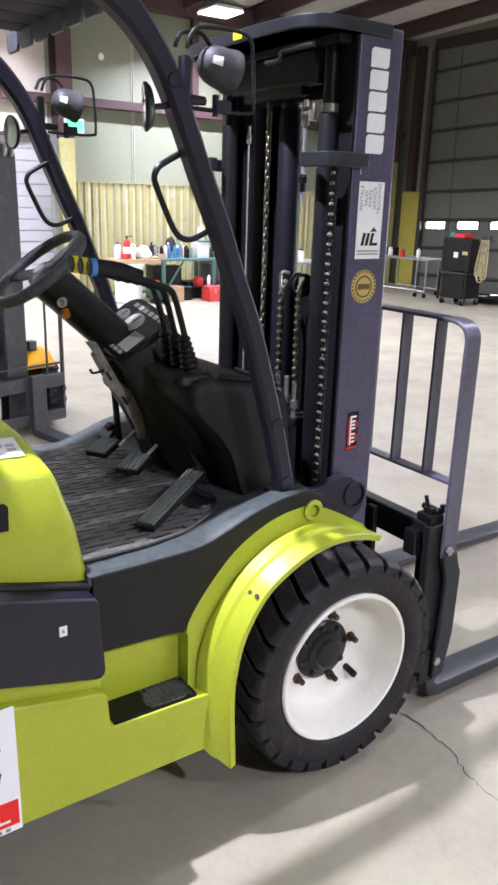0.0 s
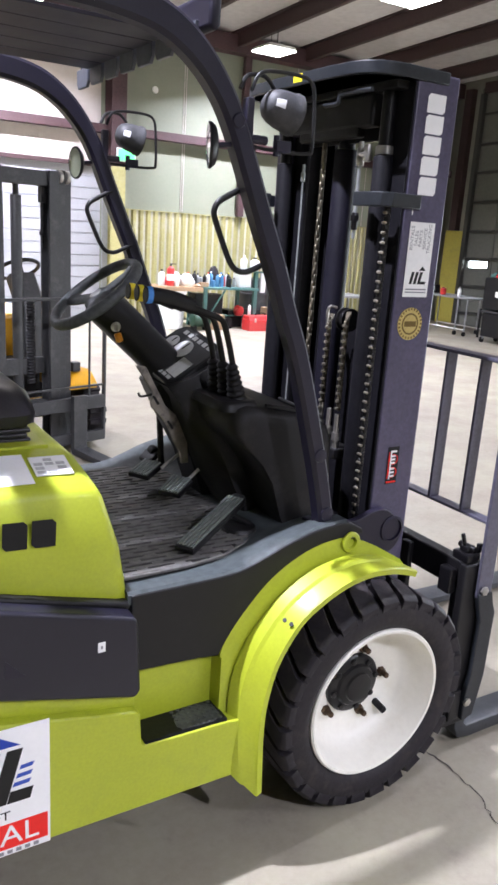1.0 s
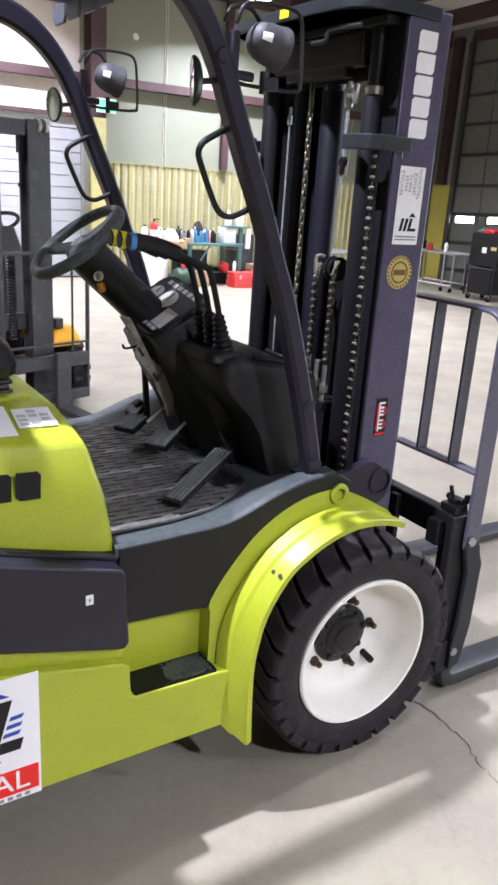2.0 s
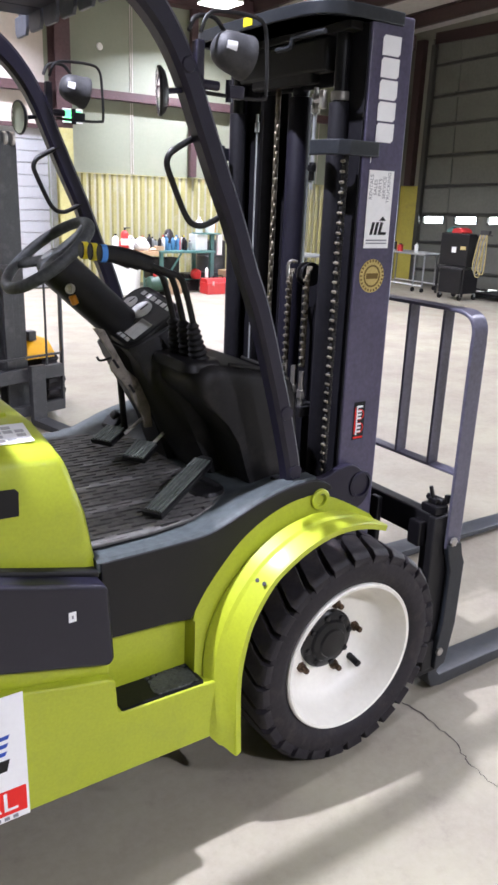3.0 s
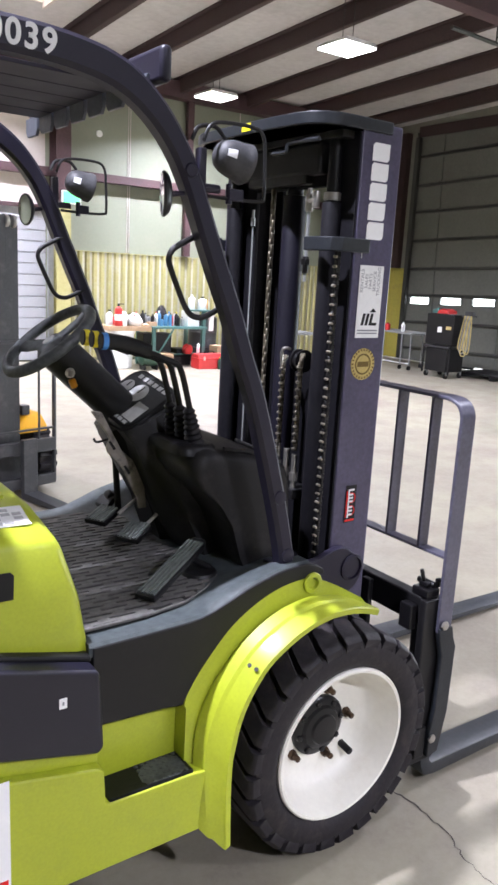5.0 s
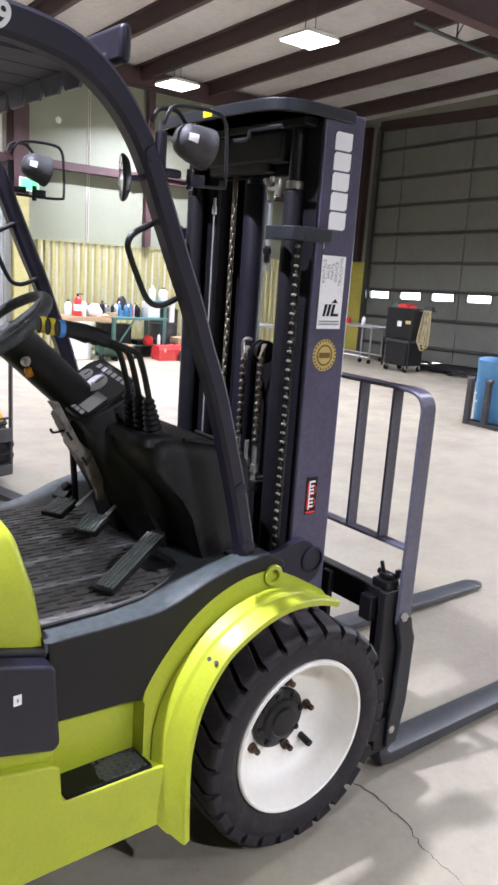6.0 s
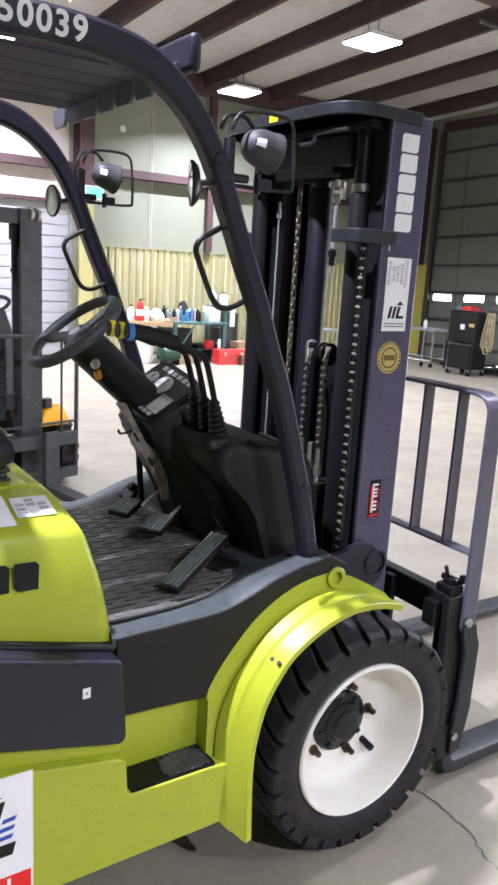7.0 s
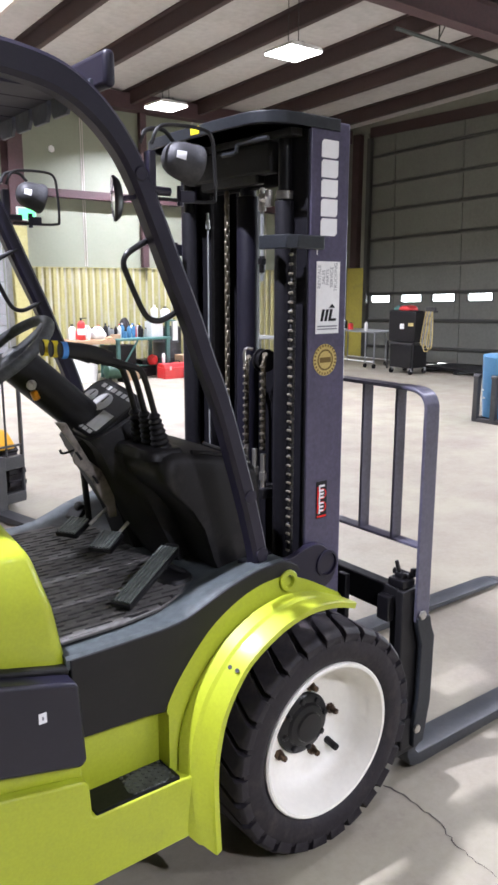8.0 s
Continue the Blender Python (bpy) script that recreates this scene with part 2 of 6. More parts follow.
def concrete():
    """Sealed warehouse slab: pale, blotched, with tyre scuffs and worn gloss."""
    m = bpy.data.materials.new("sealed_concrete")
    m.use_nodes = True
    nt = m.node_tree
    n, link = nt.nodes, nt.links.new
    b = n["Principled BSDF"]
    co = n.new("ShaderNodeTexCoord")

    def noise_tex(scale, detail, rough, stretch=None):
        t = n.new("ShaderNodeTexNoise")
        t.inputs["Scale"].default_value = scale
        t.inputs["Detail"].default_value = detail
        t.inputs["Roughness"].default_value = rough
        src = co.outputs["Object"]
        if stretch:
            mp = n.new("ShaderNodeMapping")
            mp.inputs["Scale"].default_value = stretch
            mp.inputs["Rotation"].default_value = (0, 0, 0.5)
            link(src, mp.inputs["Vector"])
            src = mp.outputs[0]
        link(src, t.inputs["Vector"])
        return t

    def ramp(src, a, c, lo=0.0, hi=1.0):
        r = n.new("ShaderNodeMapRange")
        r.inputs["From Min"].default_value = a
        r.inputs["From Max"].default_value = c
        r.inputs["To Min"].default_value = lo
        r.inputs["To Max"].default_value = hi
        link(src, r.inputs["Value"])
        return r.outputs[0]

    def mixc(fac, a, c):
        x = n.new("ShaderNodeMix")
        x.data_type = "RGBA"
        link(fac, x.inputs[0])
        for k, v in ((6, a), (7, c)):
            if isinstance(v, tuple):
                x.inputs[k].default_value = rgb(v)
            else:
                link(v, x.inputs[k])
        return x.outputs[2]

    big = noise_tex(0.35, 5, 0.6)
    mid = noise_tex(2.2, 8, 0.68)
    stain = noise_tex(0.9, 7, 0.62)
    fine = noise_tex(45, 4, 0.6)
    speck = noise_tex(14, 6, 0.7)
    scuff = noise_tex(1.2, 6, 0.7, (0.35, 2.6, 1))
    base = mixc(ramp(big.outputs["Fac"], 0.35, 0.65), (0.244, 0.217, 0.163), (0.292, 0.270, 0.196))
    base = mixc(ramp(stain.outputs["Fac"], 0.46, 0.68, 0, 0.55), base, (0.172, 0.134, 0.112))
    base = mixc(ramp(mid.outputs["Fac"], 0.44, 0.74, 0, 0.60), base, (0.185, 0.150, 0.127))
    base = mixc(ramp(scuff.outputs["Fac"], 0.48, 0.85, 0, 0.5), base, (0.165, 0.145, 0.128))
    base = mixc(ramp(speck.outputs["Fac"], 0.54, 0.76, 0, 0.30), base, (0.13, 0.11, 0.096))
    base = mixc(ramp(fine.outputs["Fac"], 0.35, 0.65, 0, 0.32), base, (0.315, 0.284, 0.228))
    link(base, b.inputs["Base Color"])
    link(ramp(mid.outputs["Fac"], 0.3, 0.7, 0.42, 0.60), b.inputs["Roughness"])
    bp = n.new("ShaderNodeBump")
    bp.inputs["Strength"].default_value = 0.12
    bp.inputs["Distance"].default_value = 0.004
    link(fine.outputs["Fac"], bp.inputs["Height"])
    link(bp.outputs[0], b.inputs["Normal"])
    return m


CONCRETE = concrete()


# ---------------- shape helpers ----------------
def bevelled(bm, width, seg=2, angle=30, crisp=False):
    """Round the sharp edges; crisp keeps the faces between them flat."""
    bm.normal_update()
    if width > 0:
        es = [e for e in bm.edges if len(e.link_faces) == 2 and e.calc_face_angle(0) > radians(angle)]
        made = set(bmesh.ops.bevel(bm, geom=es, offset=width, segments=seg, profile=0.5, affect="EDGES", clamp_overlap=True)["faces"])
        if crisp:
            for e in bm.edges:
                if len({f in made for f in e.link_faces}) == 2:
                    e.smooth = False
    return bm


def box(x0, x1, y0, y1, z0, z1, bevel=0.0, seg=2, m=None):
    bm = bmesh.new()
    v = [bm.verts.new((x, y, z)) for z in (min(z0, z1), max(z0, z1)) for y in (min(y0, y1), max(y0, y1)) for x in (min(x0, x1), max(x0, x1))]
    for f in ((0, 2, 3, 1), (4, 5, 7, 6), (0, 1, 5, 4), (2, 6, 7, 3), (0, 4, 6, 2), (1, 3, 7, 5)):
        bm.faces.new([v[i] for i in f])
    bevelled(bm, bevel, seg, crisp=True)
    if m is not None:
        bm.transform(m)
    return bm


def prism(pts, axis, a, b, bevel=0.0, seg=2, m=None):
    """A polygon pushed through from a to b. axis 'y': pts are (x, z); 'x': (y, z); 'z': (x, y)."""
    bm = bmesh.new()

    def at(p, h):
        return {"x": (h, p[0], p[1]), "y": (p[0], h, p[1]), "z": (p[0], p[1], h)}[axis]
    lo = [bm.verts.new(at(p, a)) for p in pts]
    hi = [bm.verts.new(at(p, b)) for p in pts]
    k = len(pts)
    bm.faces.new(lo)
    bm.faces.new(hi[::-1])
    for i in range(k):
        bm.faces.new((lo[i], hi[i], hi[(i + 1) % k], lo[(i + 1) % k]))
    bmesh.ops.recalc_face_normals(bm, faces=bm.faces)
    bevelled(bm, bevel, seg, crisp=True)
    if m is not None:
        bm.transform(m)
    return bm


def loft(rings, closed=True, caps=True):
    """Skin through rings of equally many points."""
    bm = bmesh.new()
    vs = [[bm.verts.new(p) for p in r] for r in rings]
    k = len(rings[0])
    for a, b in zip(vs, vs[1:]):
        for i in range(k if closed else k - 1):
            bm.faces.new((a[i], a[(i + 1) % k], b[(i + 1) % k], b[i]))
    if caps and closed:
        bm.faces.new(vs[0][::-1])
        bm.faces.new(vs[-1])
    bmesh.ops.recalc_face_normals(bm, faces=bm.faces)
    return bm


def smooth_path(pts, steps=6):
    """Catmull-Rom through the points."""
    p = [Vector(q) for q in pts]
    p = [2 * p[0] - p[1]] + p + [2 * p[-1] - p[-2]]
    out = []
    for i in range(1, len(p) - 2):
        for s in range(steps):
            t = s / steps
            a, b, c, d = p[i - 1:i + 3]
            out.append(0.5 * ((2 * b) + (c - a) * t + (2 * a - 5 * b + 4 * c - d) * t * t + (3 * b - a - 3 * c + d) * t ** 3))
    out.append(p[-2])
    return out


def sweep(path, section, side=None, closed=False):
    """A section of (u, v) carried along the path; u lies along 'side' where that is given."""
    path = [Vector(p) for p in path]
    rings, prev = [], None
    k = len(path)
    for i, p in enumerate(path):
        if closed:
            t = (path[(i + 1) % k] - path[i - 1]).normalized()
        else:
            t = (path[min(i + 1, k - 1)] - path[max(i - 1, 0)]).normalized()
        if side is not None:
            u = Vector(side)
        elif prev is None:
            u = t.orthogonal()
        else:
            u = prev
        u = (u - t * u.dot(t)).normalized()
        prev = u
        v = t.cross(u)
        rings.append([p + u * a + v * b for a, b in section])
    if closed:
        rings.append(rings[0])
        bm = loft(rings, caps=False)
        bmesh.ops.remove_doubles(bm, verts=bm.verts, dist=1e-6)
        return bm
    return loft(rings)


def ring_section(r, n=10):
    return [(r * math.cos(2 * math.pi * i / n), r * math.sin(2 * math.pi * i / n)) for i in range(n)]


def rect_section(w, h, c=0.006):
    w, h = w / 2, h / 2
    return [(w - c, h), (-w + c, h), (-w, h - c), (-w, -h + c), (-w + c, -h), (w - c, -h), (w, -h + c), (w, h - c)]


def tube(path, r, n=10, closed=False):
    return sweep(path, ring_section(r, n), closed=closed)


def rod(a, b, r, n=12, bevel=0.0):
    bm = tube([a, b], r, n)
    return bevelled(bm, bevel, 2, 50)


def lathe(profile, origin, axis, n=48):
    """A profile of (radius, height) turned round the axis through origin. Closed where the radius is 0."""
    ax = Vector(axis).normalized()
    u = ax.orthogonal().normalized()
    if abs(ax.y) > 0.9:
        u = Vector((1, 0, 0))
    v = ax.cross(u)
    o = Vector(origin)
    bm = bmesh.new()
    rings = []
    for r, h in profile:
        if r < 1e-5:
            rings.append([bm.verts.new(o + ax * h)])
        else:
            rings.append([bm.verts.new(o + ax * h + (u * math.cos(2 * math.pi * i / n) + v * math.sin(2 * math.pi * i / n)) * r) for i in range(n)])
    for a, b in zip(rings, rings[1:]):
        for i in range(n):
            j = (i + 1) % n
            if len(a) == 1 and len(b) == 1:
                continue
            if len(a) == 1:
                bm.faces.new((a[0], b[i], b[j]))
            elif len(b) == 1:
                bm.faces.new((a[i], a[j], b[0]))
            else:
                bm.faces.new((a[i], a[j], b[j], b[i]))
    bmesh.ops.recalc_face_normals(bm, faces=bm.faces)
    return bm


def join(*bms):
    out = bmesh.new()
    for b in bms:
        me = bpy.data.meshes.new("tmp")
        b.to_mesh(me)
        b.free()
        out.from_mesh(me)
        bpy.data.meshes.remove(me)
    return out


def finish(name, bm, mat, angle=38):
    bm.normal_update()
    for e in bm.edges:
        if len(e.link_faces) != 2 or e.calc_face_angle(0) > radians(angle):
            e.smooth = False
    for f in bm.faces:
        f.smooth = True
    me = bpy.data.meshes.new(name)
    bm.to_mesh(me)
    bm.free()
    for mm in (mat if isinstance(mat, (list, tuple)) else [mat]):
        me.materials.append(mm)
    return me


def part(name, bm, mat, parent, label="", angle=38):
    ob = new(name, finish(name, bm, mat, angle))
    ob.parent = parent
    if label:
        tagged(ob, label)
    return ob


def thing(name, label, category, group="", kind="", at=(0, 0, 0), turn=0.0, low=-0.012):
    ob = new(name)
    ob.matrix_basis = pose(at[0], at[1], at[2] + low, 0, 0, turn)
    return tagged(ob, label, category, group, kind)


def solid(name, bm, mat, label, category, group="", kind=""):
    ob = new(name, finish(name, bm, mat))
    return tagged(ob, label, category, group, kind)


def lettering(text, size, m, depth=0.0008, squeeze=1.0, bold=0.0):
    """Letters of the built-in font as a mesh, middle at the origin of m, reading along its x."""
    cu = bpy.data.curves.new("text", "FONT")
    cu.body = text
    cu.size = size
    cu.align_x, cu.align_y = "CENTER", "CENTER"
    cu.extrude = depth
    cu.offset = bold
    ob = new("text", cu)
    bpy.context.view_layer.update()
    me = bpy.data.meshes.new_from_object(ob.evaluated_get(bpy.context.evaluated_depsgraph_get()))
    bpy.data.objects.remove(ob)
    bpy.data.curves.remove(cu)
    bm = bmesh.new()
    bm.from_mesh(me)
    bpy.data.meshes.remove(me)
    bm.transform(m @ Matrix.Diagonal((squeeze, 1, 1, 1)))
    return bm


def plate(x0, x1, y0, y1, m, depth=0.001):
    """A thin sticker in the plane of m."""
    return box(x0, x1, y0, y1, 0, depth, 0, 1, m)


def shape(pts, m, depth=0.001):
    return prism(pts, "z", 0, depth, 0, 1, m)


# plane of a right-hand side face: x along the truck, y up
def side_plane(x, y, z, turn=0.0):
    return Matrix.Translation((x, y, z)) @ pose(0, 0, 0, 90, 0, 0) @ pose(0, 0, 0, 0, 0, turn)


# ---------------- the building ----------------
X0, X1, Y0, Y1, ZR = -9.0, 11.6, -9.0, 11.3, 5.12
FZ = -0.012
floor = solid("floor", box(X0, X1, Y0, Y1, -0.2, FZ), CONCRETE, "pale sealed concrete slab with scuffs and stains", "floor", kind="structure")


def crack(pts, width):
    rings = []
    for i, p in enumerate(pts):
        a, b = Vector(pts[max(i - 1, 0)]), Vector(pts[min(i + 1, len(pts) - 1)])
        d = (b - a).normalized()
        s = Vector((-d.y, d.x, 0)) * width * random.uniform(0.25, 1.3) * (1.25 - i / len(pts)) * (0.3 if i in (0, len(pts) - 1) else 1)
        rings.append([Vector(p) + s, Vector(p) - s])
    return loft(rings, closed=False)


def crack_path(points, step=0.03, shake=0.010):
    out = []
    for a, b in zip(points, points[1:]):
        a, b = Vector((*a, FZ + 0.0015)), Vector((*b, FZ + 0.0015))
        k = max(2, int((b - a).length / step))
        for i in range(k):
            p = a.lerp(b, i / k)
            out.append(p + Vector((random.uniform(-shake, shake), random.uniform(-shake, shake), 0)))
    out.append(Vector((*points[-1], FZ + 0.0015)))
    return out


CRACKM = material("crack_dark", (0.045, 0.037, 0.033), 0.9, bump=0.0)
part("crack", crack(crack_path([(0.32, -0.40), (0.343, -0.458), (0.358, -0.507), (0.36, -0.581), (0.352, -0.641), (0.358, -0.691), (0.33, -0.75), (0.313, -0.798), (0.307, -0.863), (0.29, -1.02)], 0.016, 0.006), 0.0028), CRACKM, floor, "dark crack in the slab")

T = 0.2
# the bench wall, with the white door's opening in it
WD0, WD1, WDZ = -0.35, 3.45, 2.66
wb = join(box(X0 - T, WD0, Y1, Y1 + T, -0.2, 6), box(WD1, X1 + T, Y1, Y1 + T, -0.2, 6), box(WD0, WD1, Y1, Y1 + T, WDZ, 6))
wall_north = solid("wall_north", wb, WALLC, "cream metal building wall with dark red girts", "wall", kind="structure")
part("facing_panel", box(X0, 3.42, Y1 - 0.012, Y1 - 0.001, WDZ + 0.02, 5.1), WALLP, wall_north, "pinkish cream insulation facing")
for sx in (-1.9, 0.55, 1.75, 2.35, 4.98, 5.02, 7.4, 9.3):
    part("panel_seam", box(sx - 0.006, sx + 0.006, Y1 - 0.018, Y1 - 0.0125, 2.0 if sx > 3.5 else 2.7, 5.1), WALLP, wall_north)
for x0, x1 in ((X0, 3.45), (3.85, X1)):
    part("girt", join(box(x0, x1, Y1 - 0.20, Y1 - 0.02, 3.19, 3.205), box(x0, x1, Y1 - 0.20, Y1 - 0.185, 3.205, 3.315), box(x0, x1, Y1 - 0.20, Y1 - 0.02, 3.315, 3.328)), COLM, wall_north, "dark red steel girt")


def h_column(x, y, w=0.2, d=0.28, z0=0.0, z1=5.0):
    return join(box(x - w / 2, x + w / 2, y - 0.012, y, z0, z1), box(x - w / 2, x + w / 2, y - d, y - d + 0.012, z0, z1), box(x - 0.005, x + 0.005, y - d + 0.012, y - 0.012, z0, z1))


for cx, w, d in ((3.62, 0.26, 0.34), (11.2, 0.24, 0.3)):
    part("column", h_column(cx, Y1 - 0.02, w, d, 2.66, 5.0), COLM, wall_north, "dark red steel column")
    part("column_foot", h_column(cx, Y1 - 0.02, w, d, 0.0, 2.655), WAINS, wall_north, "yellow painted column foot")
part("column", box(6.14, 6.27, Y1 - 0.16, Y1 - 0.06, 2.0, 5.0, 0.004), COLM, wall_north)
part("wall_dot", lathe([(0, 0.02), (0.05, 0.02), (0.06, 0.0)], (4.42, Y1 - 0.001, 4.02), (0, -1, 0), 16), WHITEP, wall_north, "small white wall cap")
for bx, bz in ((1.62, 2.95), (2.55, 2.98)):
    part("torn_flap", prism([(bx, bz), (bx + 0.10, bz - 0.03), (bx + 0.13, bz - 0.17), (bx + 0.03, bz - 0.13)], "y", Y1 - 0.022, Y1 - 0.014, 0.002), WALLP, wall_north, "torn insulation flap")
# ribbed wainscot
rib, flat = [], []
x = 3.86
while x < X1 - 0.02:
    rib.append(prism([(x, Y1 - 0.02), (x + 0.03, Y1 - 0.055), (x + 0.075, Y1 - 0.055), (x + 0.105, Y1 - 0.02)], "z", 0.05, 1.97))
    flat.append(box(x + 0.105, x + 0.143, Y1 - 0.022, Y1 - 0.014, 0.05, 1.97))
    x += 0.143
part("ribbed_wainscot", join(*rib), WAINS, wall_north, "yellow ribbed steel wainscot")
part("wainscot_channel", join(*flat), CREAMF, wall_north, "channel between the ribs, coloured cream for reflected light")
part("wainscot_cap", box(3.86, X1, Y1 - 0.06, Y1 - 0.012, 1.97, 1.985), WAINS, wall_north)

# white sectional door
door_1 = solid("door_1", box(WD0, WD1, Y1 + 0.09, Y1 + 0.15, 0, WDZ), DOORW, "closed white ribbed sectional door", "door", kind="structure")
for i in range(14):
    z = i * 0.19
    part("panel", box(WD0 + 0.002, WD1 - 0.002, Y1 + 0.055, Y1 + 0.09, z + 0.006, min(z + 0.184, WDZ - 0.002), 0.008, 2), DOORW, door_1)
part("door_frame", box(WD1 - 0.002, WD1 + 0.10, Y1 - 0.06, Y1 - 0.001, 0, WDZ + 0.1, 0.004), GREYM, door_1, "pale lavender grey jamb")
part("head_trim", box(WD0, WD1 - 0.004, Y1 - 0.035, Y1 - 0.014, WDZ - 0.02, WDZ + 0.05, 0.004), COLM, door_1)

# the overhead door wall
DY0, DY1, DZ = 2.6, 10.42, 4.98
WIN = [(c, 1.397) for c in (9.948, 9.049, 8.18, 7.273, 6.385, 5.49, 4.59, 3.69)]
WH, WV = 0.285, 0.070
OY0, OY1, OZ = -1.9, 1.3, 3.0
wd = join(box(X1, X1 + T, Y0 - T, OY0, -0.2, 6.6), box(X1, X1 + T, OY1, DY0, -0.2, 6.6), box(X1, X1 + T, OY0, OY1, OZ, 6.6), box(X1, X1 + T, OY0, OY1, -0.2, FZ), box(X1, X1 + T, DY1, Y1 + T, -0.2, 6.6), box(X1, X1 + T, DY0, DY1, DZ, 6.6))
wall_east = solid("wall_east", wd, WALLE, "dull grey-green metal end wall round an overhead door", "wall", kind="structure")
part("yellow_jamb", box(X1 - 0.05, X1 - 0.003, DY1 + 0.02, Y1 - 0.30, FZ, 2.05, 0.004), JAMB, wall_east, "yellow painted jamb")
part("jamb_upper", box(X1 - 0.05, X1 - 0.003, DY1 + 0.02, DY1 + 0.17, 2.055, 4.96, 0.004), WALLE, wall_east)
part("corner_column", box(X1 - 0.16, X1 - 0.003, DY1 + 0.20, DY1 + 0.40, 2.055, 4.96, 0.004), PURL, wall_east, "dark red corner column")
part("lintel", box(X1 - 0.03, X1 + 0.015, DY0, DY1, 4.86, 5.08, 0.004), PURL, wall_east)
part("jamb_track", box(X1 - 0.10, X1 - 0.003, DY1 - 0.09, DY1 + 0.016, FZ, 4.85, 0.004), DOORR, wall_east)
door_2 = tagged(new("door_2"), "closed grey sectional overhead door with a row of windows", "door", kind="structure")
SEC = [0.030, 0.335, 0.925, 1.52, 2.10, 2.715, 3.33, 3.90, 4.51, DZ]
for z0, z1 in zip(SEC, SEC[1:]):
    if z0 == 0.925:
        bits, ylo = [], DY0
        for c, zc in sorted(WIN):
            bits.append(box(X1 + 0.02, X1 + 0.07, ylo, c - WH, z0 + 0.004, z1 - 0.004, 0.006))
            bits.append(box(X1 + 0.02, X1 + 0.07, c - WH, c + WH, z0 + 0.004, zc - WV))
            bits.append(box(X1 + 0.02, X1 + 0.07, c - WH, c + WH, zc + WV, z1 - 0.004))
            ylo = c + WH
        bits.append(box(X1 + 0.02, X1 + 0.07, ylo, DY1 - 0.001, z0 + 0.004, z1 - 0.004))
        part("panel", join(*bits), DOORG, door_2)
    else:
        part("panel", box(X1 + 0.02, X1 + 0.07, DY0, DY1 - 0.001, z0 + 0.004, z1 - 0.004, 0.008), DOORG, door_2)
    if 0.3 < z1 < 4.6:
        part("stiffener", prism([(X1 - 0.018, z1 - 0.030), (X1 + 0.019, z1 - 0.04), (X1 + 0.019, z1 + 0.03), (X1 - 0.018, z1 + 0.014)], "y", DY0, DY1 - 0.10, 0.004), DOORR, door_2)
    for y in (10.33, 9.575, 7.785, 5.96, 4.15, 2.7):
        part("stile", box(X1 - 0.004, X1 + 0.019, y - 0.03, y + 0.03, z0 + 0.03, z1 - 0.065, 0.002), DOORG, door_2)
        if 0.3 < z1 < 4.5:
            part("hinge", box(X1 - 0.040, X1 - 0.019, y - 0.022, y + 0.022, z1 - 0.03, z1 + 0.03, 0.006), DOORR, door_2)
for c, zc in WIN:
    p = part("pane", box(X1 + 0.021, X1 + 0.025, c - WH, c + WH, zc - WV, zc + WV), CLEAR, door_2)
    p.visible_shadow = False
    part("window_frame", join(box(X1 + 0.008, X1 + 0.0195, c - WH - 0.025, c + WH + 0.025, zc + WV, zc + WV + 0.016), box(X1 + 0.008, X1 + 0.0195, c - WH - 0.025, c + WH + 0.025, zc - WV - 0.016, zc - WV),
                              box(X1 + 0.008, X1 + 0.0195, c - WH - 0.025, c - WH, zc - WV, zc + WV), box(X1 + 0.008, X1 + 0.0195, c + WH, c + WH + 0.025, zc - WV, zc + WV)), DOORR, door_2)
part("bottom_seal", join(box(X1 + 0.02, X1 + 0.06, DY0, 8.02, FZ, 0.033), box(X1 + 0.02, X1 + 0.06, 8.30, 9.52, FZ, 0.033), box(X1 + 0.02, X1 + 0.06, 10.0, DY1, FZ, 0.033)), BLACK, door_2)
door_2.matrix_basis = Matrix.Translation((0, 8.6, 0)) @ pose(0, 0, 0, -1.8, 0, 0) @ Matrix.Translation((0, -8.6, 0))
solid("backdrop", box(X1 + 1.6, X1 + 1.65, OY0 - 2, DY1 + 2, -0.3, 6.0), DAY, "bright overcast daylight outside the doors", "backdrop", kind="structure")
solid("ground", box(X1 + T, X1 + 1.6, OY0 - 2, DY1 + 2, -0.25, -0.05), CONCRETE, "concrete apron outside the overhead door", "ground", kind="structure")

bay = bpy.data.lights.new("bay_daylight", "AREA")
bay.shape, bay.size, bay.size_y, bay.energy, bay.color = "RECTANGLE", OY1 - OY0 - 0.2, OZ - 0.2, 70.0, (0.84, 0.92, 1.0)
new("bay_daylight", bay).matrix_basis = pose(X1 + 0.1, (OY0 + OY1) / 2, OZ / 2, 0, 90, 0)
solid("wall_south", box(X0 - T, X1 + T, Y0 - T, Y0, -0.2, 6.6), WALLC, "cream metal building wall", "wall", kind="structure")
solid("wall_west", box(X0 - T, X0, Y0, Y1, -0.2, 6.6), WALLC, "cream metal building wall", "wall", kind="structure")

